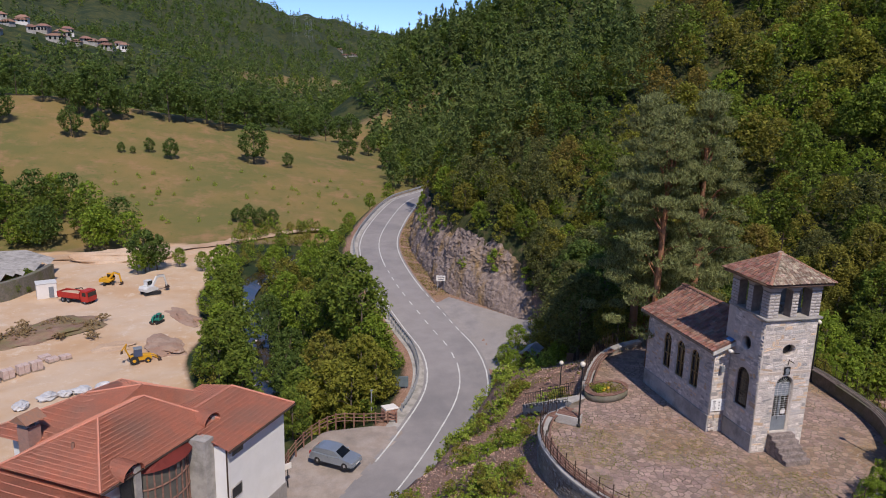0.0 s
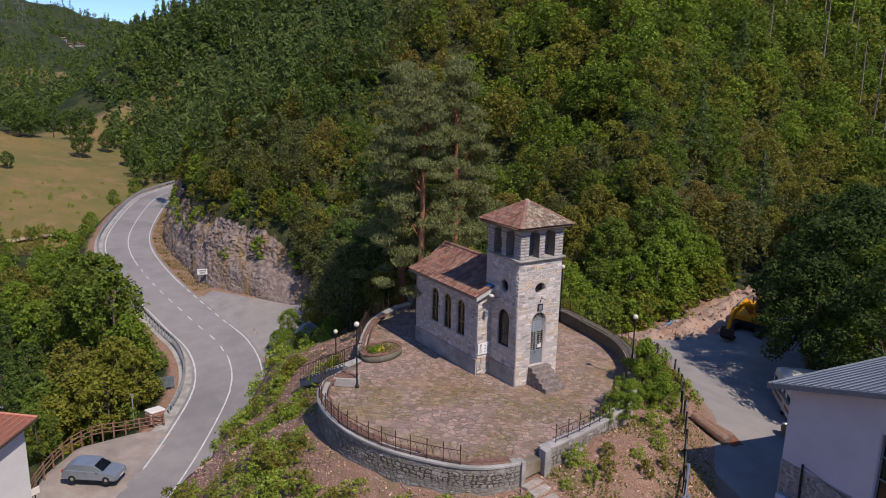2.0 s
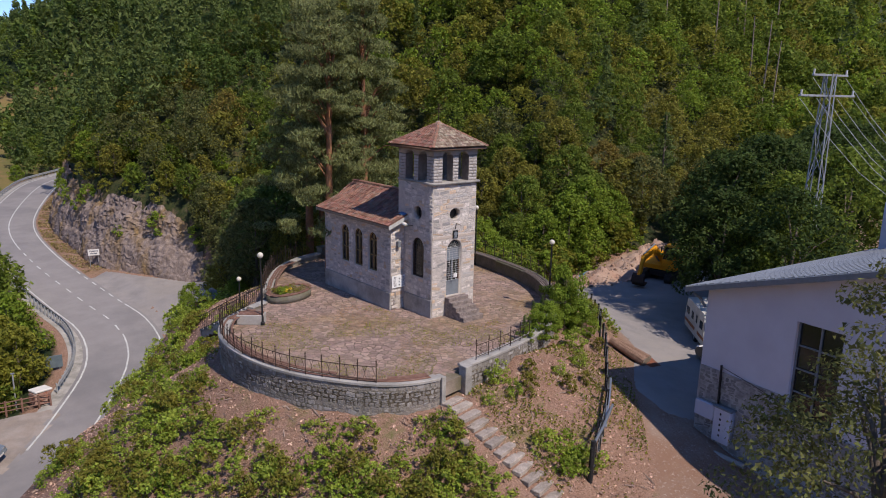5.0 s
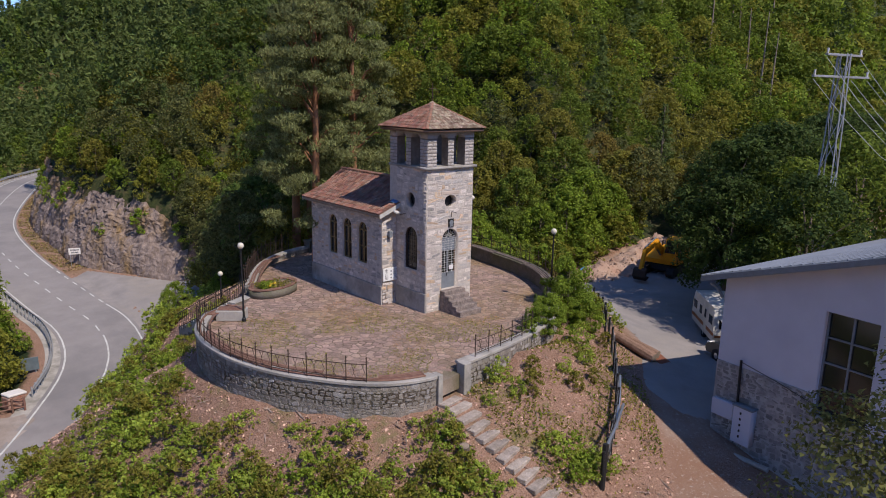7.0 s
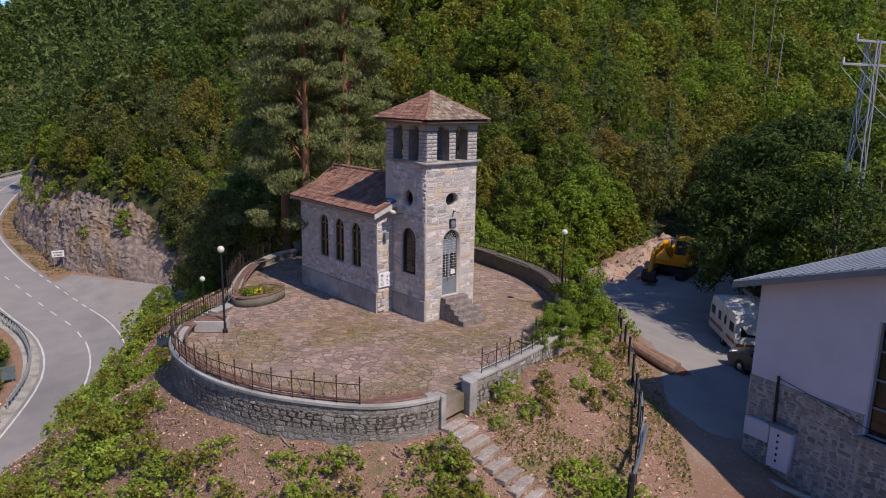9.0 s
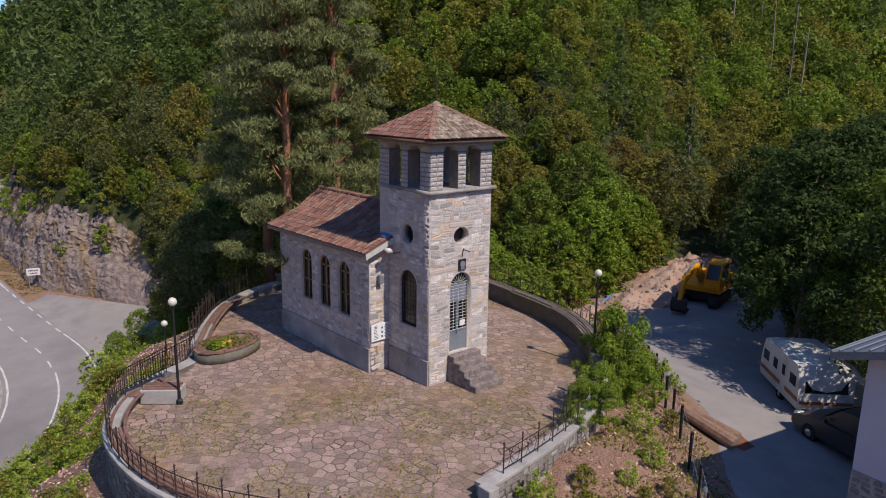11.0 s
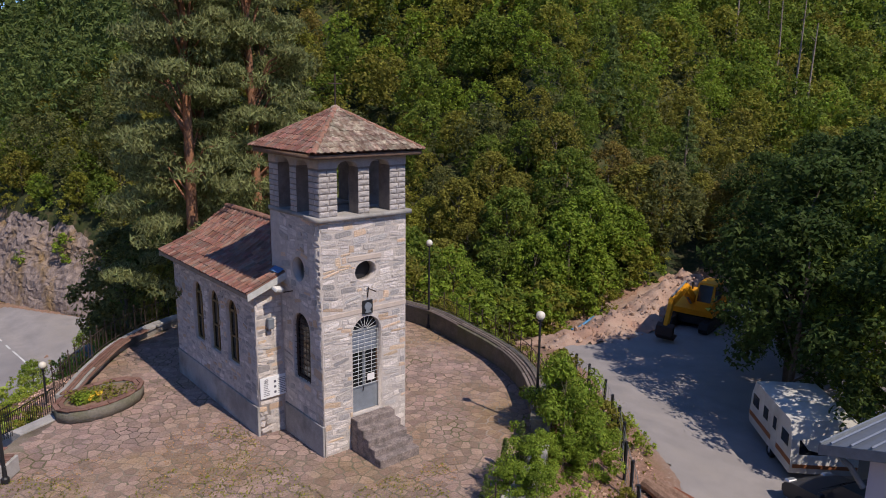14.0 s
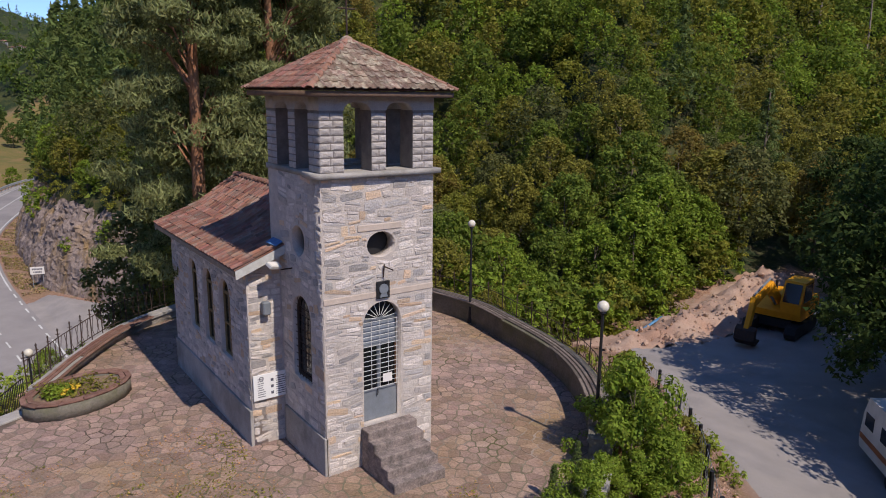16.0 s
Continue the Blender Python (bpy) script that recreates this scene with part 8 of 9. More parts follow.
# backhoe loader
bk = thing("backhoe_loader", "yellow backhoe loader with a grey front bucket", "loader", at=at_site(-34.2, 57.6, -75) @ Matrix.Scale(0.62, 4))
part("chassis", prism([(-1.6, 0.6), (2.0, 0.6), (2.1, 1.0), (1.9, 1.5), (0.4, 1.6), (-1.6, 1.4)], -0.55, 0.55, I4, 0.05), M_YEL, bk)
cb = part("cab", prism([(-1.0, 1.4), (0.5, 1.4), (0.45, 2.7), (-0.8, 2.75)], -0.7, 0.7, I4, 0.03), mat("cab_blue", (0.06, 0.08, 0.14), None, rough=0.4, fine=0.05), bk, "dark glazed cab")
part("roof", box(-0.78, 0.78, -0.95, 0.55, 2.74, 2.86, 0.04), M_GREY, cb)
for s in (-1, 1):
    wheel(bk, Matrix.Translation((s * 0.85, -0.95, 0.78)), 0.78, 0.45, M_YEL)
    wheel(bk, Matrix.Translation((s * 0.8, 1.35, 0.52)), 0.52, 0.36, M_YEL)
    part("loader_arm", tube([(s * 0.5, 0.6, 1.5), (s * 0.5, 2.4, 1.1), (s * 0.5, 3.2, 0.5)], 0.11, 4), M_YEL, bk)
part("bucket", prism([(3.0, 0.1), (3.9, 0.05), (3.2, 0.55), (3.05, 0.9)], -1.1, 1.1, I4), M_IRON, bk)
part("rear_boom", tube([(0, -1.6, 1.3), (0, -2.3, 2.9), (0, -2.0, 3.9)], 0.14, 4), M_YEL, bk)
part("rear_arm", tube([(0, -2.0, 3.9), (0, -2.9, 2.6)], 0.11, 4), M_YEL, bk)
part("rear_bucket", prism([(-3.1, 2.1), (-2.7, 2.2), (-2.7, 2.7), (-3.0, 2.7)], -0.3, 0.3, I4), M_IRON, bk)
# tipper truck
tk = thing("tipper_truck", "red tipper truck loaded with earth", "truck", at=at_site(-46.6, 82.6, -120) @ Matrix.Scale(0.72, 4))
M_RED = mat("truck_red", (0.42, 0.035, 0.025), (0.34, 0.03, 0.025), 2.0, 0.45, fine=0.1)
part("chassis", box(-0.5, 0.5, -3.6, 3.4, 0.6, 0.9, 0.02), M_BLACK, tk)
cb = part("cab", prism([(1.9, 0.6), (3.6, 0.6), (3.65, 1.6), (3.4, 2.75), (1.9, 2.8)], -1.2, 1.2, I4, 0.03), M_RED, tk)
part("windscreen", box(-1.05, 1.05, 3.5, 3.58, 1.65, 2.5, 0.01, m=pose(0, 0.1, 0, 0, 0, 0)), M_GLASSD, cb)
for s in (-1, 1):
    part("side_window", box(s * 1.205 - 0.01, s * 1.205 + 0.01, 2.3, 3.2, 1.7, 2.45, 0.005), M_GLASSD, cb)
    for y in (2.75, -1.2, -2.5):
        wheel(tk, Matrix.Translation((s * 1.0, y, 0.5)), 0.5, 0.34, M_GREY)
    part("tipper_side", box(s * 1.2 - 0.05, s * 1.2 + 0.05, -3.7, 1.6, 1.05, 2.15, 0.02), M_RED, tk)
part("tipper_floor", box(-1.15, 1.15, -3.7, 1.6, 0.95, 1.06), M_RED, tk)
part("headboard", box(-1.15, 1.15, 1.5, 1.6, 1.06, 2.4, 0.02), M_RED, tk)
part("tailgate", box(-1.15, 1.15, -3.75, -3.65, 1.06, 2.1, 0.02), M_RED, tk)
ld = rough_ball(5, 3, 0.12)
bmesh.ops.transform(ld, matrix=Matrix.Translation((0, -1.0, 1.75)) @ Matrix.Diagonal((2.2, 4.9, 1.1, 1)), verts=ld.verts)
part("load", ld, M_DIRT, tk, "heaped pale earth")
part("crane", tube([(0, 1.75, 2.4), (0.4, 1.75, 3.2), (0.9, 0.6, 3.0)], 0.1, 4), M_BLACK, tk)
ct = thing("site_cabin", "white metal site cabin beside the truck", "cabin", at=at_site(-51.4, 85.6, 20) @ Matrix.Scale(0.8, 4))
part("body", box(-1.6, 1.6, -1.3, 1.3, 0, 2.7, 0.03), M_PLASTER, ct)
part("roof", box(-1.68, 1.68, -1.38, 1.38, 2.7, 2.82, 0.02), M_WHITEM, ct)
part("door", box(0.3, 1.1, -1.325, -1.3, 0.1, 2.1, 0.005), M_GREY, ct)
# pallets, sacks, spoil, old wall
for k, (x, y, tn) in enumerate(((-44.6, 57.0, 40), (-45.6, 56.1, 42), (-46.8, 55.2, 38), (-47.9, 54.2, 41), (-43.6, 59.2, 40), (-44.6, 60.0, 40), (-42.5, 60.0, 38))):
    pk = thing("block_stack", "stack of wrapped pale building blocks on a pallet", "stack", group="block stacks", at=at_site(x, y, tn))
    part("pallet", box(-0.6, 0.6, -0.5, 0.5, 0, 0.14, 0.01), M_FASCIA, pk)
    hgt = 0.9 if k < 4 else 0.35
    for i in range(2):
        for j in range(2):
            part("block", box(-0.57 + 0.58 * i, -0.03 + 0.58 * i, -0.47 + 0.48 * j, -0.03 + 0.48 * j, 0.142, 0.14 + hgt, 0.02), mat("pale_block", (0.52, 0.42, 0.38), (0.45, 0.33, 0.30), 3.0, 0.9) if "pale_block" not in bpy.data.materials else bpy.data.materials["pale_block"], pk)
M_WRAP = mat("white_sheeting", (0.55, 0.55, 0.56), (0.38, 0.38, 0.40), 4.0, 0.6, bump=0.5, bscale=8)
for k, (x, y, s) in enumerate(((-38.5, 50.2, 1.5), (-36.6, 50.9, 1.2), (-41.3, 48.8, 1.4), (-43.2, 47.5, 1.3), (-45.2, 45.5, 1.2), (-35.5, 50.0, 0.9), (-39.8, 49.4, 1.0))):
    b = rough_ball(40 + k, 3, 0.45)
    bmesh.ops.transform(b, matrix=at_site(x, y, 30 * k) @ Matrix.Translation((0, 0, 0.3)) @ Matrix.Diagonal((s * 1.3, s, 1.0, 1)), verts=b.verts)
    th = thing("covered_pile", "pile of material under grey-white sheeting", "pile", group="covered piles")
    part("sheeting", b, M_WRAP, th)
for k, (x, y, sx, sy, sz, mt) in enumerate(((-45, 108, 16, 5, 4.2, M_DIRT), (-38, 63, 5, 3, 0.8, M_DIRT), (-32, 62, 4, 7, 1.3, M_RUBBLE), (-31.5, 74, 3, 8, 1.2, M_RUBBLE), (-47.0, 69.5, 13, 8, 1.7, M_LITTER))):
    b = rough_ball(60 + k, 4, 0.5)
    bmesh.ops.transform(b, matrix=at_site(x, y, 10 * k) @ Matrix.Diagonal((sx, sy, sz, 1)), verts=b.verts)
    th = thing("spoil_heap", "heap of pale excavated earth and stones", "spoil heap", group="spoil heaps")
    part("mound", b, mt, th)
ow = thing("stone_wall", "old grey stone retaining wall beside the site", "wall", kind="structure")
wl = spline([(-66, 78), (-58.5, 82.4), (-54.6, 88.5), (-53.2, 95)], 6)
for a, b in zip(wl, wl[1:]):
    d = Vector((*(b - a), 0))
    part("wall_segment", box(0, d.length + 0.02, -0.4, 0.4, -0.5, 2.9, 0.03, m=Matrix.Translation((*a, -17)) @ d.to_track_quat("X", "Z").to_matrix().to_4x4()), M_RUBD, ow)
patch([(-66, 84), (-59, 88.5), (-55.8, 94), (-54.5, 100), (-60, 106), (-75, 105), (-80, 92)], M_CONC, "upper_yard", "pale concrete yard above the old wall", 0.0, 1.0, "structure", lambda X, Y: np.full(X.shape, -14.2))
rs = random.Random(31)
for k in range(26):
    x, y = rs.uniform(-53, -41), rs.uniform(66, 73)
    plant("dry_brush", x, y, rs.uniform(0.5, 1.0), "dry brown brushwood on the spoil heap", "brushwood").location.z += 0.25
for k in range(9):
    plant("bank_a", rs.uniform(-60, -54.5), rs.uniform(83, 97), rs.uniform(0.18, 0.4), "green shrub growing along the old wall", "wall shrubs")
BASE = {}
for nm in KINDS:
    tr, cr = KINDS[nm][0]
    a = np.empty(len(cr.vertices) * 3, np.float32)
    cr.vertices.foreach_get("co", a)
    BASE[nm] = a.reshape(-1, 3, 3)


def joined(rows, name, label, frac, grow, low=0.0):
    """Many trees in one mesh; frac of each crown's sprays, made larger to keep the crown closed; low: bare share of the stem."""
    V, MI = [], []
    mats = []
    for nm, x, y, z, s in rows:
        q = BASE[nm]
        if low:
            q = q[q[..., 2].mean(1) > low * q[..., 2].max()]
        m = max(10, int(len(q) * frac))
        q = q[rng.permutation(len(q))[:m]]
        c = q.mean(1, keepdims=True)
        q = (q - c) * grow + c
        a = rng.uniform(0, 2 * np.pi)
        ca, sa = math.cos(a), math.sin(a)
        p = np.stack([q[..., 0] * ca - q[..., 1] * sa, q[..., 0] * sa + q[..., 1] * ca, q[..., 2]], -1) * s + np.array((x, y, z - 0.1))
        V.append(p.reshape(-1, 3))
        lm = KINDS[nm][0][1].materials[0]
        if lm not in mats:
            mats.append(lm)
        MI.append(np.full(m, mats.index(lm)))
    v = np.concatenate(V)
    f = np.arange(len(v)).reshape(-1, 3)
    return tagged(new(name, raw_mesh(name, v, f, mats, np.concatenate(MI))), label, "forest", kind="stuff")


# the wooded hill: dark and coniferous towards the valley, olive and green above the yard, sparse where it passes over the crest
MIXES = (("broad_f", "broad_b", "broad_e", "broad_b", "broad_a", "broad_d"), ("broad_f", "broad_b", "broad_e", "broad_a", "broad_b2", "broad_b2"),
         ("broad_b", "broad_e", "broad_b2", "broad_f", "broad_a", "broad_b"), ("broad_a", "broad_c", "broad_b2", "broad_a", "broad_c", "broad_b"))
rows, near_n = [], 0
for i, (x, y, z) in enumerate(FOREST):
    bearing = math.degrees(math.atan2(x + 16, y + 20))
    reach = math.hypot(x + 16, y + 20)
    patchy = noise.noise(Vector((x * 0.07, y * 0.07, 1.0)))
    zone = 0 if bearing < 27 else 1 if bearing < 36 else 2
    if bearing > 34 and reach > 78 + 12 * patchy:
        zone = 3
    nm = MIXES[zone][min(5, max(0, int(3.0 + 6.0 * patchy + rng.normal() * 1.3)))]
    s = rng.uniform(0.62, 1.1)
    if y > 60 and x < 34 and rng.random() < 0.34:
        nm, s = "spruce", rng.uniform(0.65, 1.15)
    elif rng.random() < (0.08 if zone == 0 else 0.03):
        nm, s = "spruce", rng.uniform(0.45, 0.8)
    if zone == 3:
        s *= 1.18
    if near_n < 36 and z < 14:
        near_n += 1
        plant(nm, x, y, s)
    else:
        rows.append((nm, x, y, z, s))
joined([r for r in rows if r[3] >= 33], "hillside_forest", "tall forest along the top of the hill", 0.03, 3.6, 0.4)
low_rows = [r for r in rows if r[3] < 33]
far_of = lambda r: math.hypot(r[1] + 16, r[2] + 20)
joined([r for r in low_rows if far_of(r) < 84], "hillside_forest", "dense mixed forest covering the steep hillside", 0.36, 1.22, 0.35)
joined([r for r in low_rows if 84 <= far_of(r) < 112], "hillside_forest", "mixed young forest on the upper hillside", 0.21, 1.58, 0.35)
joined([r for r in low_rows if far_of(r) >= 112], "hillside_forest", "mixed forest on the far part of the hillside", 0.075, 2.5, 0.35)
ux, uy = lattice(-2, 100, 4, 120, 2.6, on_hill)
uz = height(ux, uy)
joined([(("broad_b", "broad_f", "broad_b2", "broad_a")[rng.integers(0, 4)], x, y, z, rng.uniform(0.25, 0.45)) for x, y, z in zip(ux, uy, uz) if z < 26], "undergrowth", "low bushy undergrowth among the hillside trees", 0.022, 4.2)
# gully behind the chapel
for x, y, k, s in ((11.5, 12.5, "broad_b", 0.7), (13.6, 14.6, "broad_a", 0.85), (10.6, 16.2, "broad_d", 0.9), (14.8, 18.4, "broad_b", 0.9), (17.2, 15.2, "broad_c", 0.75), (12.2, 19.8, "broad_a", 1.0), (8.2, 15.6, "broad_b", 0.9),
                   (7.6, 19.5, "broad_d", 1.0), (5.2, 17.2, "broad_b", 0.85), (4.0, 21.5, "broad_d", 1.05), (9.8, 23.2, "broad_a", 1.1), (13.5, 24.4, "broad_b", 1.0), (16.8, 21.8, "broad_a", 0.95), (6.0, 26.0, "broad_d", 1.1),
                   (2.6, 28.0, "broad_b", 0.8), (10.4, 29.0, "broad_d", 1.1), (19.5, 18.8, "broad_b", 0.85), (20.8, 15.0, "broad_a", 0.7), (7.4, 31.5, "broad_b", 0.9), (11.0, 40.0, "broad_d", 1.0), (13.5, 43.0, "broad_a", 1.0),
                   (9.0, 12.8, "broad_c", 0.5), (16.2, 12.2, "broad_c", 0.55), (2.2, 16.0, "broad_b", 0.7), (23.8, 14.4, "broad_a", 0.7), (26.6, 14.0, "broad_c", 0.7), (29.5, 14.6, "broad_a", 0.8), (12.6, 9.8, "broad_c", 0.36), (10.9, 8.6, "broad_b", 0.32),
                   (9.6, 43.2, "broad_f", 1.0), (10.6, 39.4, "broad_d", 1.15), (8.4, 36.6, "broad_f", 1.1), (6.6, 35.2, "broad_b", 0.9), (5.0, 32.6, "broad_f", 0.9), (11.8, 41.6, "broad_f", 1.2), (12.8, 37.4, "broad_d", 1.2), (9.0, 46.4, "broad_f", 0.8),
                   (3.6, 25.0, "broad_f", 1.0), (5.6, 23.0, "broad_f", 1.05), (1.0, 19.0, "broad_f", 0.9), (7.2, 28.6, "broad_f", 1.1)):
    plant(k, x, y, s)
for x, y, s, k in ((0.55, 9.3, 0.95, "pine"), (2.0, 11.6, 1.0, "pine_b"), (3.3, 9.9, 1.0, "pine"), (5.2, 13.4, 1.0, "pine_b"), (4.4, 16.4, 0.95, "pine_b"), (2.6, 15.0, 1.05, "pine")):
    plant(k, x, y, s, "tall pine with orange bark behind the chapel", "pines behind the chapel")
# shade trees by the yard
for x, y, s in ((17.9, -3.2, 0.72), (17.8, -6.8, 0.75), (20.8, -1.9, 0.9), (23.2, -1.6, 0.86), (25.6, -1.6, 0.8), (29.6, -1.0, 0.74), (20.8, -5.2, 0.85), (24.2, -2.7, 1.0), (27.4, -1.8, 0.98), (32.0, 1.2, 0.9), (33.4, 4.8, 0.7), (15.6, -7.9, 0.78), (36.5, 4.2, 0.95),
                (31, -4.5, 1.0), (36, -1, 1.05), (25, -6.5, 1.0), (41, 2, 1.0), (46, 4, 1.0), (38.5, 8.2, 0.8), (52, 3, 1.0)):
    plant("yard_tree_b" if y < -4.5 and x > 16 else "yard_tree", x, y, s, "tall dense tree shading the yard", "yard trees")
# growth between the gully wood and the rubble
for k in range(30):
    t = k / 29
    x, y = 12.4 + 19.6 * t + rng.normal() * 0.4, 10.4 + 1.2 * t + rng.uniform(-0.6, 1.6)
    plant(("shrub_a", "shrub_c", "shrub_b")[k % 3], x, y, rng.uniform(0.8, 1.4), "green young tree behind the rubble heap", "young trees")
for x, y, w in ((24.6, 13.0, 0.95), (27.0, 13.6, 1.0), (22.0, 13.4, 0.8), (29.6, 12.8, 0.75)):
    plant("broad_c", x, y, w, "bright green tree with fine leaves above the rubble", "young trees")
for k in range(54):
    y = 34 + 68 * (k + rng.random()) / 54
    x = float(np.interp(y, FOOT[2:9, 1][::-1], FOOT[2:9, 0][::-1])) + (3.4, 5.6, 8.0)[k % 3] + rng.uniform(-0.5, 0.8)
    plant(("bank_a", "bank_b", "bank_c", "bank_b2")[k % 4], x, y, rng.uniform(0.4, 0.75), "leafy tree above the rock face", "cliff trees")
for k in range(64):
    y = 42 + 44 * (k + rng.random()) / 40
    x = float(np.interp(y, FOOT[2:9, 1][::-1], FOOT[2:9, 0][::-1])) + (1.3, 2.3, 3.8, 6.0)[k % 4] + rng.uniform(-0.4, 0.4)
    plant(("shrub_a", "shrub_b", "shrub_c", "shrub_c")[k % 4], x, y, rng.uniform(0.6, 1.15), "leafy shrub above the rock face", "cliff shrubs")
for x, y in ((-18.2, 49.5), (-17.6, 55.0), (-18.8, 62.0), (-22.6, 40.0), (-17.4, 45.5), (-20.2, 69.0), (-23.6, 51.5)):
    plant("bank_d", x, y, 0.75, "leafy riverside tree on the road bank", "bank trees")
# bushes by the wall and the tree before the white building
me_, nm_, _l = KINDS["corner_bush"]
make_tree(me_, nm_, "dense bright green young tree beside the forecourt wall", Matrix.Translation((5.25, -2.95, ground(5.25, -2.95) - 0.1)) @ Matrix.Diagonal((0.86, 0.86, 1.16, 1)), "bushes by the wall")
for x, y, k, s in ((6.1, -2.6, "corner_bush", 0.72), (4.7, -3.4, "corner_bush", 0.52), (5.5, -2.3, "corner_bush", 0.8), (7.4, -1.4, "corner_bush", 0.45), (5.7, -3.6, "corner_bush", 0.62), (8.4, -0.3, "corner_bush", 0.5), (6.8, -3.0, "corner_bush", 0.36), (5.4, -4.8, "bush_b", 0.5), (9.3, 0.6, "bush_b", 1.2), (7.8, -2.2, "bush_b", 0.9), (3.6, -5.0, "bush", 0.7)):
    plant(k, x, y, s, "leafy bush beside the forecourt wall", "bushes by the wall")
for x, y, s in ((2.75, -3.95, 0.52), (1.9, -4.3, 0.46), (1.05, -4.55, 0.3), (3.5, -3.65, 0.42), (2.3, -4.7, 0.44)):
    make_tree(me_, nm_, "dense green bush growing over the forecourt corner", Matrix.Translation((x, y, -0.08)) @ pose(0, 0, 0, 0, 0, 70 * x) @ Matrix.Scale(s, 4), "corner bushes")
for x, y, w in ((2.3, -3.75, 0.085), (1.3, -4.2, 0.065), (3.1, -3.5, 0.09)):
    me_, nm_, _l = KINDS["spruce"]
    make_tree(me_, nm_, "small young conifer in the forecourt corner", Matrix.Translation((x, y, -0.02)) @ pose(0, 0, 0, 0, 0, 50 * x) @ Matrix.Scale(w, 4), "young conifers")
plant("pine", 5.6, -2.4, 0.17, "young pine with long needles beside the wall")
plant("near_tree", -6.2, -19.3, (8.0 - ground(-6.2, -19.15)) / 10.6, "open-crowned tree with small dull green leaves")
# bank between road and river, and along the river
bank = [(-13.2, 31.5, "broad_b2", 0.95), (-10.8, 33.5, "broad_b2", 0.85), (-14.5, 35.5, "broad_b2", 1.1), (-11.6, 37.6, "broad_b2", 1.0), (-16.8, 33.2, "broad_b2", 0.95), (-13.2, 41.2, "broad_b", 1.05), (-9.9, 41.6, "broad_a", 0.85),
        (-10.6, 46.5, "broad_d", 1.15), (-11.0, 51.0, "broad_d", 1.2), (-14.4, 46.8, "broad_b", 1.0), (-13.8, 55.5, "broad_d", 1.0), (-16.0, 61.0, "broad_a", 1.0), (-12.4, 60.0, "broad_d", 1.0), (-15.2, 67.5, "broad_b", 0.9), (-12.5, 70, "broad_a", 0.8),
        (-17.5, 73.5, "broad_a", 1.0), (-14.0, 78, "broad_c", 0.9), (-11.5, 84, "broad_a", 0.9), (-17.5, 82, "broad_b", 1.0), (-13.6, 90, "broad_c", 0.9), (-9.0, 95, "broad_a", 0.8), (-6.0, 101, "broad_a", 0.9), (-12.5, 99, "broad_a", 0.9), (-19.0, 92, "broad_a", 1.0),
        (-1.5, 108, "broad_a", 0.8), (3.5, 118, "broad_a", 0.9), (-5.0, 110, "broad_b", 0.9), (-18.0, 28.0, "broad_d", 0.6), (-17, 37.5, "broad_d", 1.0), (-16.8, 41, "broad_a", 0.9), (-24.5, 45.5, "broad_d", 1.1), (-27.0, 50.5, "broad_d", 1.15), (-25.5, 56, "broad_d", 1.1), (-27.5, 61.5, "broad_a", 1.05),
        (-26.5, 67.5, "broad_d", 1.1), (-29.0, 73.5, "broad_a", 1.0), (-28.0, 79.5, "broad_d", 1.1), (-29.0, 86, "broad_a", 1.1), (-27.5, 92, "broad_a", 1.1), (-26.0, 98.0, "broad_a", 1.0), (-21.0, 101, "broad_b", 1.0), (-31, 98, "broad_a", 0.9), (-41.0, 97, "broad_a", 1.1), (-39.5, 99, "broad_c", 0.9), (-35.0, 101.0, "broad_a", 0.9)]
for x, y, k, s in bank:
    x += 1.9 if x < -23 and y < 90 else 0.0
    plant({"broad_d": "bank_a", "broad_a": "bank_c"}.get(k, k.replace("broad", "bank")), x, y, s * rng.uniform(0.92, 1.05) * (0.62 if y > 94 else 1), "leafy riverside tree on the road bank", "bank trees")
rows = []
X, Y = -6.0 - rng.uniform(0, 24, 900), rng.uniform(30, 128, 900)
d, sd, _p = near(ROAD, X, Y)
r_, _s, _p = near(RIVER, X, Y)
for x, y in zip(*(q[(sd > 0) & (d > 4.8) & (r_ > 3.4) & (X > -27.5)] for q in (X, Y))):
    rows.append((("broad_a", "broad_b", "broad_c")[rng.integers(0, 3)], x, y, ground(x, y), rng.uniform(0.15, 0.42)))
joined(rows, "bank_scrub", "dense green scrub covering the road bank", 0.03, 3.4)
# clump left of the site and meadow trees
rows = []
for _ in range(150):
    x, y = rng.uniform(-92, -44), rng.uniform(112, 160)
    if y > 113 + 0.9 * (-44 - x) + 4 or y < 106 + 0.12 * (-44 - x):
        continue
    rows.append((("broad_a", "broad_d", "broad_c")[rng.integers(0, 3)], x, y, ground(x, y), rng.uniform(0.9, 1.5)))
joined(rows, "woodland_clump", "rounded clump of dark green trees at the meadow edge", 0.2, 1.8)


def by_sight(px, py, dist):
    """Spot on the ground at a bearing (degrees right of the first view's axis) and distance."""
    a = math.radians(px)
    return (CAM0[0] + dist * (math.cos(a) * AX[0] + math.sin(a) * AX[1]), CAM0[1] + dist * (math.cos(a) * AX[1] - math.sin(a) * AX[0]))


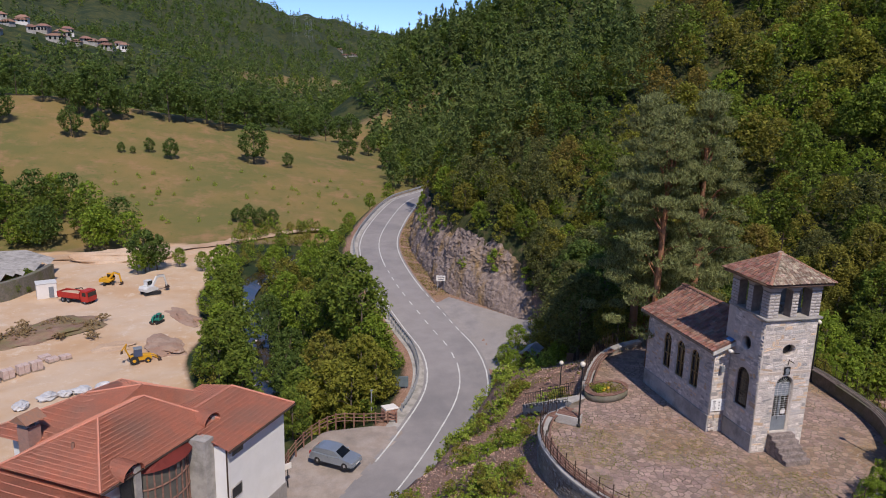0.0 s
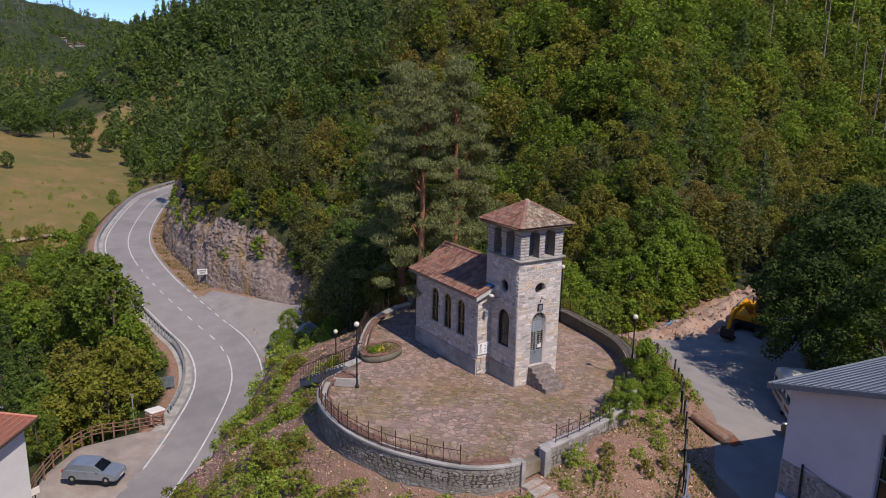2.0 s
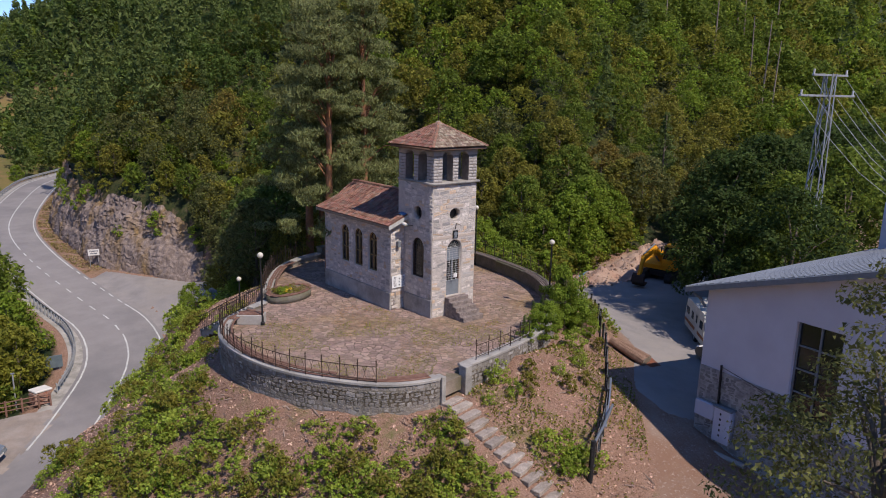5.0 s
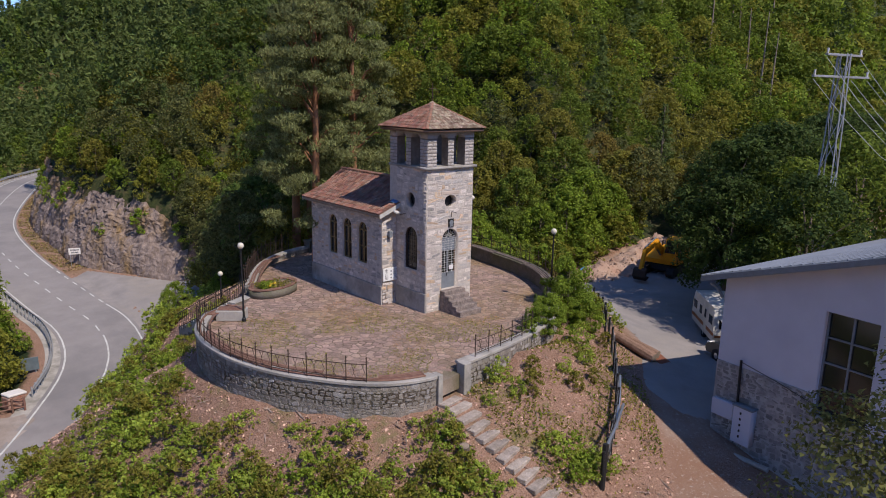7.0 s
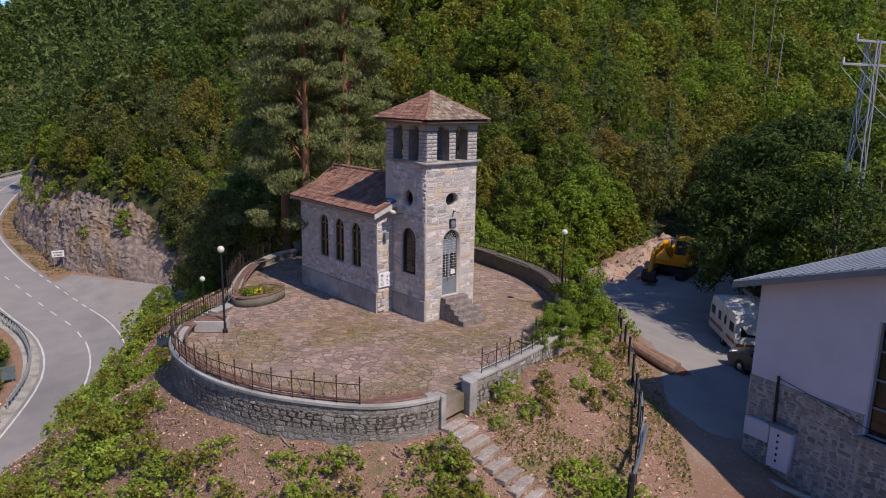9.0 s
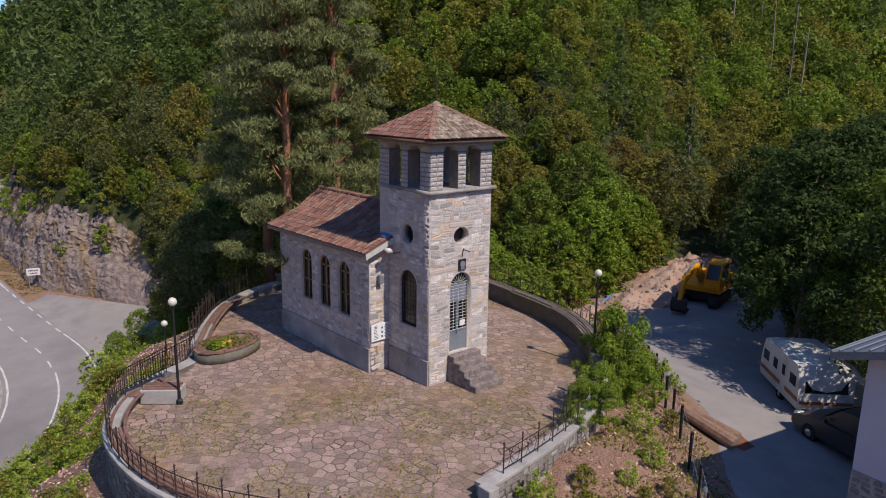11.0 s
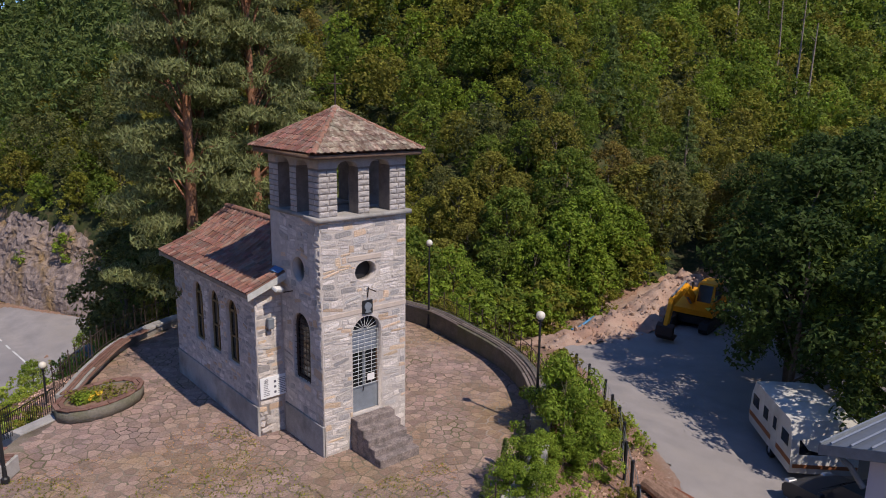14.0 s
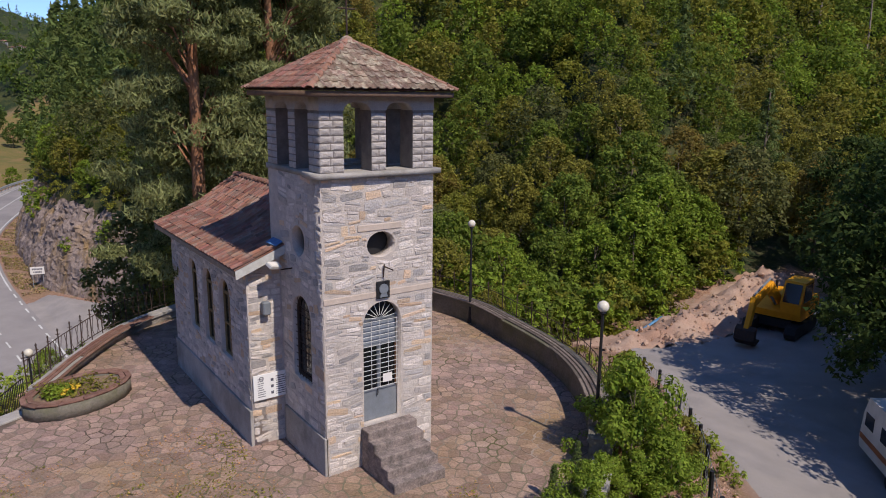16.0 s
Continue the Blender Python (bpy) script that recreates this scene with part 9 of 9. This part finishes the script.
for x, y, w in ((-82.0, 201.7, 1.1), (-76.4, 202.5, 1.15), (-66.2, 193.9, 2.05), (-61.0, 197.0, 1.1), (-48.8, 202.8, 1.9), (-44.4, 205.0, 1.6), (-69.3, 177.7, 1.05), (-63.5, 182.4, 0.8), (-33.6, 202.8, 1.65), (-27.2, 208.6, 1.7), (-22.6, 212.0, 1.5), (-24.1, 173.6, 1.4), (-44.5, 169.5, 0.72),
                (-50.1, 172.9, 0.5), (-56.5, 170.8, 0.36), (-53.8, 171.0, 0.26), (-10.7, 209.9, 1.35), (-7.6, 212.0, 1.1), (-15.2, 173.8, 0.55), (8.0, 232.0, 1.4), (4.0, 234.0, 1.3), (2.8, 192.3, 1.0), (10.8, 204.5, 0.85), (14.0, 186.6, 0.9), (17.0, 190.0, 1.0), (-24.5, 128.4, 0.6), (-22.0, 128.0, 0.55), (-19.4, 129.0, 0.45), (-27.0, 130.5, 0.4),
                (-90.0, 206.0, 1.4), (-95.5, 200.0, 1.6), (-87.0, 182.0, 1.2), (-91.5, 176.0, 1.3), (-40.1, 98.6, 0.95), (-38.4, 99.4, 0.8), (-71.5, 196.0, 1.5), (-56.5, 205.0, 1.2), (-38.5, 207.0, 1.3), (-17.0, 213.0, 1.3), (-1.5, 222.0, 1.2)):
    plant("field_tree", x, y, w, "rounded dark green tree standing on the dry meadow", "meadow trees")
rows = []
for _ in range(60):
    x, y = by_sight(rng.uniform(-26, -5), 0, rng.uniform(150, 190))
    rows.append(("bush", x, y, ground(x, y), rng.uniform(0.4, 0.9)))
joined(rows, "meadow_shrubs", "scattered small shrubs on the dry meadow", 0.3, 1.8)
# woods behind the meadow, on the far spur and on the distant slopes
rows = []
for _ in range(7600):
    b, d = rng.uniform(-36, 13), 235 * math.exp(rng.uniform(0, 1.0) * 1.9)
    if b < -6 and d < 300 + 25 * math.sin(b * 1.3):
        continue
    x, y = by_sight(b, 0, d)
    h = ground(x, y)
    op = math.sin(x * 0.017 + 2 * math.sin(y * 0.006)) * math.sin(y * 0.013 + math.sin(x * 0.009))
    if b < -7 and op > 0.45:
        continue
    w = rng.uniform(0.7, 1.15) * (0.8 if b < -4 else 1) * (1.3 if d > 800 else 1)
    rows.append((("broad_d", "spruce", "broad_a", "broad_d")[rng.integers(0, 4)], x, y, h, w))
deep = [math.hypot(r[1] - CAM0[0], r[2] - CAM0[1]) > 620 for r in rows]
joined([r for r, q in zip(rows, deep) if not q], "far_forest", "distant wooded slopes of the valley", 0.009, 6.4)
joined([r for r, q in zip(rows, deep) if q], "far_forest", "wooded slopes of the farthest ridge", 0.0065, 8.0)
rows = []
for _ in range(650):
    b, d = rng.uniform(-4.5, 9), rng.uniform(185, 420)
    x, y = by_sight(b, 0, d)
    rows.append((("spruce", "broad_d", "broad_a")[rng.integers(0, 3)], x, y, ground(x, y), rng.uniform(0.7, 1.15)))
joined(rows, "spur_forest", "conifers covering the spur above the road", 0.06, 2.9)
# scrub on the slope below the forecourt
rows, nb = [], 0
X, Y = rng.uniform(-16, 4, 2900), rng.uniform(-13, 20, 2900)
D1, S1, _p = near(PLAZA, X, Y, True)
D2, _s, _p = near(ROAD, X, Y)
ok = (S1 > 0) & (D2 > np.where(Y < 8, 5.4, 4.2)) & (D1 > 0.5) & ~((abs(X + 3.70 + 0.12 * (Y + 5.72)) < 0.8) & (Y < -5))
for x, y, d in zip(X[ok], Y[ok], D1[ok]):
    w = noise.noise(Vector((x * 0.33, y * 0.33, 4.0))) + 0.55 * (x < -4.5) - 0.35 * (x > -4)
    if w < 0.05 - 0.28 * (x < -4.6) * (y < 3) + 0.58 * (y > 3):
        continue
    k = ("bramble", "bramble_b", "bramble", "bush_b")[rng.integers(0, 4)]
    s = rng.uniform(0.35, 0.85) * (0.75 if d < 1.5 else 1)
    if nb < 90 and rng.random() < 0.4:
        nb += 1
        plant(k, x, y, s, "low green bramble bush on the littered slope", "slope bushes")
    else:
        rows.append((k, x, y, ground(x, y), s))
joined(rows, "slope_scrub", "low green bramble scrub on the littered slope", 0.30, 1.25)
for x, y, k, w in ((-1.5, -5.7, "bush", 0.62), (-0.9, -6.6, "bush_b", 0.6), (-1.6, -6.5, "bush", 0.45), (-0.2, -5.9, "bush_b", 0.5), (0.8, -7.0, "bush_b", 0.5), (1.2, -6.2, "bush", 0.4), (-2.6, -6.4, "bush", 0.35), (-4.7, -6.6, "bush", 0.6), (-5.6, -7.6, "bramble", 0.7), (-4.9, -8.2, "bramble", 0.8), (-2.3, -8.3, "bush_b", 0.3), (1.9, -6.9, "bush_b", 0.4), (2.6, -6.0, "bush", 0.5)):
    plant(k, x, y, w, "small leafy shrub on the littered slope", "slope shrubs")
rows = []
X, Y = rng.uniform(8.4, 18, 260), rng.uniform(-3, 12, 260)
D1, S1, _p = near(PLAZA, X, Y, True)
for x, y in zip(*(q[(S1 > 0) & (D1 < 3.2) & (D1 > 0.3)] for q in (X, Y))):
    rows.append((("bush", "bush_b")[rng.integers(0, 2)], x, y, ground(x, y), rng.uniform(0.3, 0.75)))
X, Y = rng.uniform(-7, 2, 140), rng.uniform(14, 38, 140)
D2, S2, _p = near(ROAD, X, Y)
for x, y in zip(*(q[(S2 < 0) & (D2 > 4) & (D2 < 9)] for q in (X, Y))):
    rows.append(("bush", x, y, ground(x, y), rng.uniform(0.4, 1.0)))
joined(rows, "verge_scrub", "weeds and scrub beside the wall and road", 0.4, 1.4)
for x, y, s in ((3.6, 38.0, 0.5), (1.8, 36.4, 0.35), (4.6, 36.2, 0.3), (0.6, 21.4, 0.3), (-2.6, 21.8, 0.28)):
    plant("broad_c", x, y, s, "bright green shrub beside the side road")
# bare trunks on the upper slope
for x, y in ((86.7, 38.6), (79.8, 29.6), (67.6, 19.9), (67.4, 18.5), (73.4, 24.8), (65.8, 33.1), (84.0, 33.0), (90.0, 30.0), (70.5, 28.5), (94.0, 40.0), (76.0, 38.0)):
    z = ground(x, y)
    sn = thing("bare_tree", "tall bare pale tree trunk on the upper slope", "tree", "bare trunks")
    h = rng.uniform(10, 14)
    part("trunk", tube([(x, y, z - 0.4), (x + 0.1, y, z + h * 0.5), (x + rng.uniform(-0.5, 0.5), y, z + h)], 0.17, 6, None, 0.05), M_FASCIA, sn)
    for k in range(4):
        zz = z + h * (0.5 + 0.12 * k)
        part("branch", tube([(x + 0.1, y, zz), (x + rng.uniform(-0.9, 0.9), y + rng.uniform(-0.6, 0.6), zz + 0.5)], 0.035, 4, None, 0.01), M_FASCIA, sn)
# village on the far slope
M_VROOF = mat("village_roof", (0.25, 0.13, 0.095), (0.20, 0.12, 0.095), 0.3, 0.85, vary=0.3, fine=0.1)
for k in range(23):
    b = -32.4 + 0.5 * k + rng.uniform(-0.25, 0.25)
    d = 452 + rng.uniform(-22, 22)
    if k > 17:
        b, d = -8.4 + 0.4 * (k - 18), 905 + rng.uniform(-15, 15)
    x, y = by_sight(b, 0, d)
    z = ground(x, y)
    w, l, h = rng.uniform(4, 9), rng.uniform(4, 6), rng.uniform(1.6, 3.6)
    vh = thing("village_house", "small distant house with a red roof on the slope", "house", "village houses", at=Matrix.Translation((x, y, z)) @ pose(0, 0, 0, 0, 0, rng.uniform(-30, 30)))
    wall = part("wall", box(-w / 2, w / 2, -l / 2, l / 2, -3, h), M_PLASTER if rng.random() < 0.45 else M_CONC, vh)
    bm = bmesh.new()
    v_ = [bm.verts.new(p) for p in ((-w / 2 - 0.6, -l / 2 - 0.6, h), (w / 2 + 0.6, -l / 2 - 0.6, h), (w / 2 + 0.6, l / 2 + 0.6, h), (-w / 2 - 0.6, l / 2 + 0.6, h), (-w / 4, 0, h + 1.5), (w / 4, 0, h + 1.5))]
    for q in ((0, 1, 5, 4), (1, 2, 5), (2, 3, 4, 5), (3, 0, 4), (3, 2, 1, 0)):
        bm.faces.new([v_[i] for i in q])
    part("roof", bm, M_VROOF, vh)
    for i in range(3):
        for j in range(1):
            part("window", box(-w / 2 + w * (i + 0.7) / 3.4, -w / 2 + w * (i + 0.7) / 3.4 + 1.1, -l / 2 - 0.06, -l / 2 + 0.02, 1.2 + 3 * j, 2.7 + 3 * j), M_GLASSD, vh)
for b, d in ((-11.8, 900), (-10.9, 930), (-10.6, 905)):
    x, y = by_sight(b, 0, d)
    z = ground(x, y)
    pylon((x, y, z - 1), (x, y, z + 26), 5, 1, ((z + 21, 5, (1, 0, 0)), (z + 25, 4, (1, 0, 0))), M_GALV, "power_pylon", "distant lattice pylon on the hillside")


# ---- leaf litter, twigs and stones on the slope ----
def scatter(n, keep, size, material, name, label, lift=0.02, flat=0.35, stretch=1.0, area=(-15, 13, -16, 16)):
    rl2 = np.random.default_rng(n)
    xs, ys = rl2.uniform(area[0], area[1], n), rl2.uniform(area[2], area[3], n)
    k = keep(xs, ys)
    xs, ys = xs[k], ys[k]
    zs = np.array([ground(x, y) for x, y in zip(xs, ys)]) + lift
    m = len(xs)
    nrm = np.c_[rl2.normal(size=(m, 2)) * flat, np.ones(m)]
    nrm /= np.linalg.norm(nrm, axis=1)[:, None]
    a = np.cross(nrm, rl2.normal(size=(m, 3)))
    a /= np.linalg.norm(a, axis=1)[:, None]
    b = np.cross(nrm, a)
    s = size * rl2.uniform(0.5, 1.5, m)[:, None]
    p = np.c_[xs, ys, zs]
    v = np.stack([p - a * s * stretch, p + b * s * 0.5, p + a * s * stretch, p - b * s * 0.5], 1).reshape(-1, 3)
    tagged(new(name, raw_mesh(name, v, np.arange(4 * m).reshape(m, 4), material)), label, "litter", kind="stuff")


def bare_slope(x, y):
    d, s, _ = near(PLAZA, x, y, True)
    dr_, sr_, _ = near(ROAD, x, y)
    q = (x - 4) * 0.68 - (y + 7.3) * 0.73
    return (s > 0) & (d > 0.1) & (d < 14) & (dr_ > 3.6) & (sr_ < 0) & (q < 0.3)


scatter(42000, bare_slope, 0.05, mat("dry_leaf", (0.42, 0.245, 0.175), (0.54, 0.37, 0.285), 3.0, 0.9, vary=0.45, island=True, fine=0.0), "fallen_leaves", "fallen dry brown leaves on the slope", 0.02, 0.5)
scatter(2200, bare_slope, 0.035, mat("dry_twig", (0.22, 0.16, 0.13), (0.34, 0.27, 0.22), 3.0, 0.9, vary=0.4, island=True, fine=0.0), "twigs", "dry twigs lying on the slope", 0.04, 0.3, 7.0)
scatter(30000, lambda x, y: bare_slope(x, y) & (np.sin(x * 1.7 + 2 * np.sin(y * 0.9)) * np.sin(y * 1.3 + 1.5 * np.sin(x * 0.8)) + 0.25 * np.sin(x * 4.1 + y * 3.3) > 0.15), 0.05, LEAF["olive_leaf"], "low_weeds", "low weeds scattered on the slope", 0.05, 1.2)
on_court = lambda x, y: (near(PLAZA, x, y, True)[1] < 0) & (near(PLAZA, x, y, True)[0] > 0.5) & ~((x > -0.9) & (x < 3.2) & (y > -1.7) & (y < 7.6)) & (x < 3.0) & (y < 3.5)
mossy = lambda x, y: on_court(x, y) & (np.sin(x * 0.9 + 1.4 * np.sin(y * 0.7)) * np.sin(y * 0.8 + 1.1 * np.sin(x * 0.6)) + 0.35 * np.sin(x * 3.1 + 2 * np.sin(y * 2.3)) > 0.05)
scatter(26000, mossy, 0.024, LEAF["khaki_leaf"], "paving_moss", "low moss and dry grass in the paving joints", 0.67, 0.6, area=(-8.5, 3.2, -5.6, 3.6))
scatter(14000, lambda x, y: on_court(x, y) & (np.sin(x * 0.7 + 2 + np.sin(y * 0.9)) * np.sin(y * 0.6 + 1 + np.sin(x)) > 0.15), 0.024, mat("rusty_leaf", (0.40, 0.22, 0.09), (0.32, 0.19, 0.10), 3.0, 0.9, vary=0.4, island=True, fine=0.0), "paving_litter", "rusty leaf crumbs blown over the paving", 0.66, 0.3, area=(-8.5, 3.2, -5.6, 3.6))
weedy = lambda x, y: bare_slope(x, y) & (x > -3.0) & (x < 6.5) & (y < -4.2) & (np.sin(x * 1.3 + 1.7 * np.sin(y * 1.1)) * np.sin(y * 1.5 + np.sin(x * 0.9)) + 0.3 * np.sin(x * 5.0 + y * 4.0) + 0.5 * np.sin(x * 23.0 + 3 * np.sin(y * 17.0)) > -0.2)
scatter(9500, weedy, 0.045, LEAF["khaki_leaf"], "dry_grass", "thin yellowish grass and weeds beside the stairs", 0.07, 2.2, area=(-3.2, 6.8, -10.0, -4.2))
scatter(5200, lambda x, y: weedy(x, y) & (np.sin(x * 2.3 + 4) * np.sin(y * 1.9 + 2) + 0.35 * np.sin(x * 7.1 + y * 5.3) > 0.1), 0.05, LEAF["broad_leaf"], "low_weeds", "low green weeds beside the stairs", 0.07, 1.4, area=(-3.2, 6.8, -10.0, -4.2))
roadside = lambda x, y: (near(ROAD, x, y)[1] < 0) & (near(ROAD, x, y)[0] > 3.25) & (near(ROAD, x, y)[0] < 6.0) & (np.sin(y * 0.9 + 2 * np.sin(x)) + 0.8 * np.sin(y * 3.1 + x * 2.0) > -0.7)
scatter(32000, roadside, 0.10, LEAF["straw_leaf"], "dry_grass", "dry yellowish grass at the foot of the rock face", 0.07, 1.6, area=(-2.5, 8, 55.5, 112))
scatter(9000, roadside, 0.09, LEAF["khaki_leaf"], "low_weeds", "green weeds at the foot of the rock face", 0.07, 1.6, area=(-2.5, 8, 56, 112))
rk = random.Random(12)
for k in range(26):
    x, y = rk.uniform(-8, 4), rk.uniform(-12, -5.6)
    if not bare_slope(np.array([x]), np.array([y]))[0]:
        continue
    s = rk.uniform(0.1, 0.3)
    ob = tagged(new("slope_stone", ROCKS[k % 5]), "pale stone lying on the littered slope", "stone", "slope stones")
    ob.matrix_basis = Matrix.Translation((x, y, ground(x, y) + 0.15 * s)) @ pose(0, 0, 0, rk.uniform(0, 360), 0, rk.uniform(0, 360)) @ Matrix.Diagonal((s, s * 0.8, s * 0.7, 1))
stp = thing("tree_stump", "old grey tree stump on the bare slope", "stump", at=Matrix.Translation((-4.6, -7.4, ground(-4.6, -7.4))) @ pose(0, 0, 0, 6, -8, 0))
part("trunk", lathe([(0.24, -0.15), (0.19, 0.05), (0.16, 0.22), (0.155, 0.40)], 10), M_BARK, stp)
part("cut_top", lathe([(0.14, 0.0), (0.13, 0.012)], 10, at=(0, 0, 0.401)), M_FASCIA, stp)
scrap = thing("scrap_grille", "bent rusty iron grille lying by the stairs", "scrap")
for k in range(6):
    part("bar", tube([(-4.9 + 0.13 * k, -6.6, ground(-4.9, -6.6) + 0.25), (-4.75 + 0.12 * k, -7.1, ground(-4.7, -7.1) + 0.22)], 0.014, 4), M_IRON, scrap)
for k in range(2):
    part("bar", tube([(-4.95, -6.62 - 0.45 * k, ground(-4.9, -6.8) + 0.27), (-4.1, -6.66 - 0.45 * k, ground(-4.2, -6.8) + 0.25)], 0.016, 4), M_IRON, scrap)
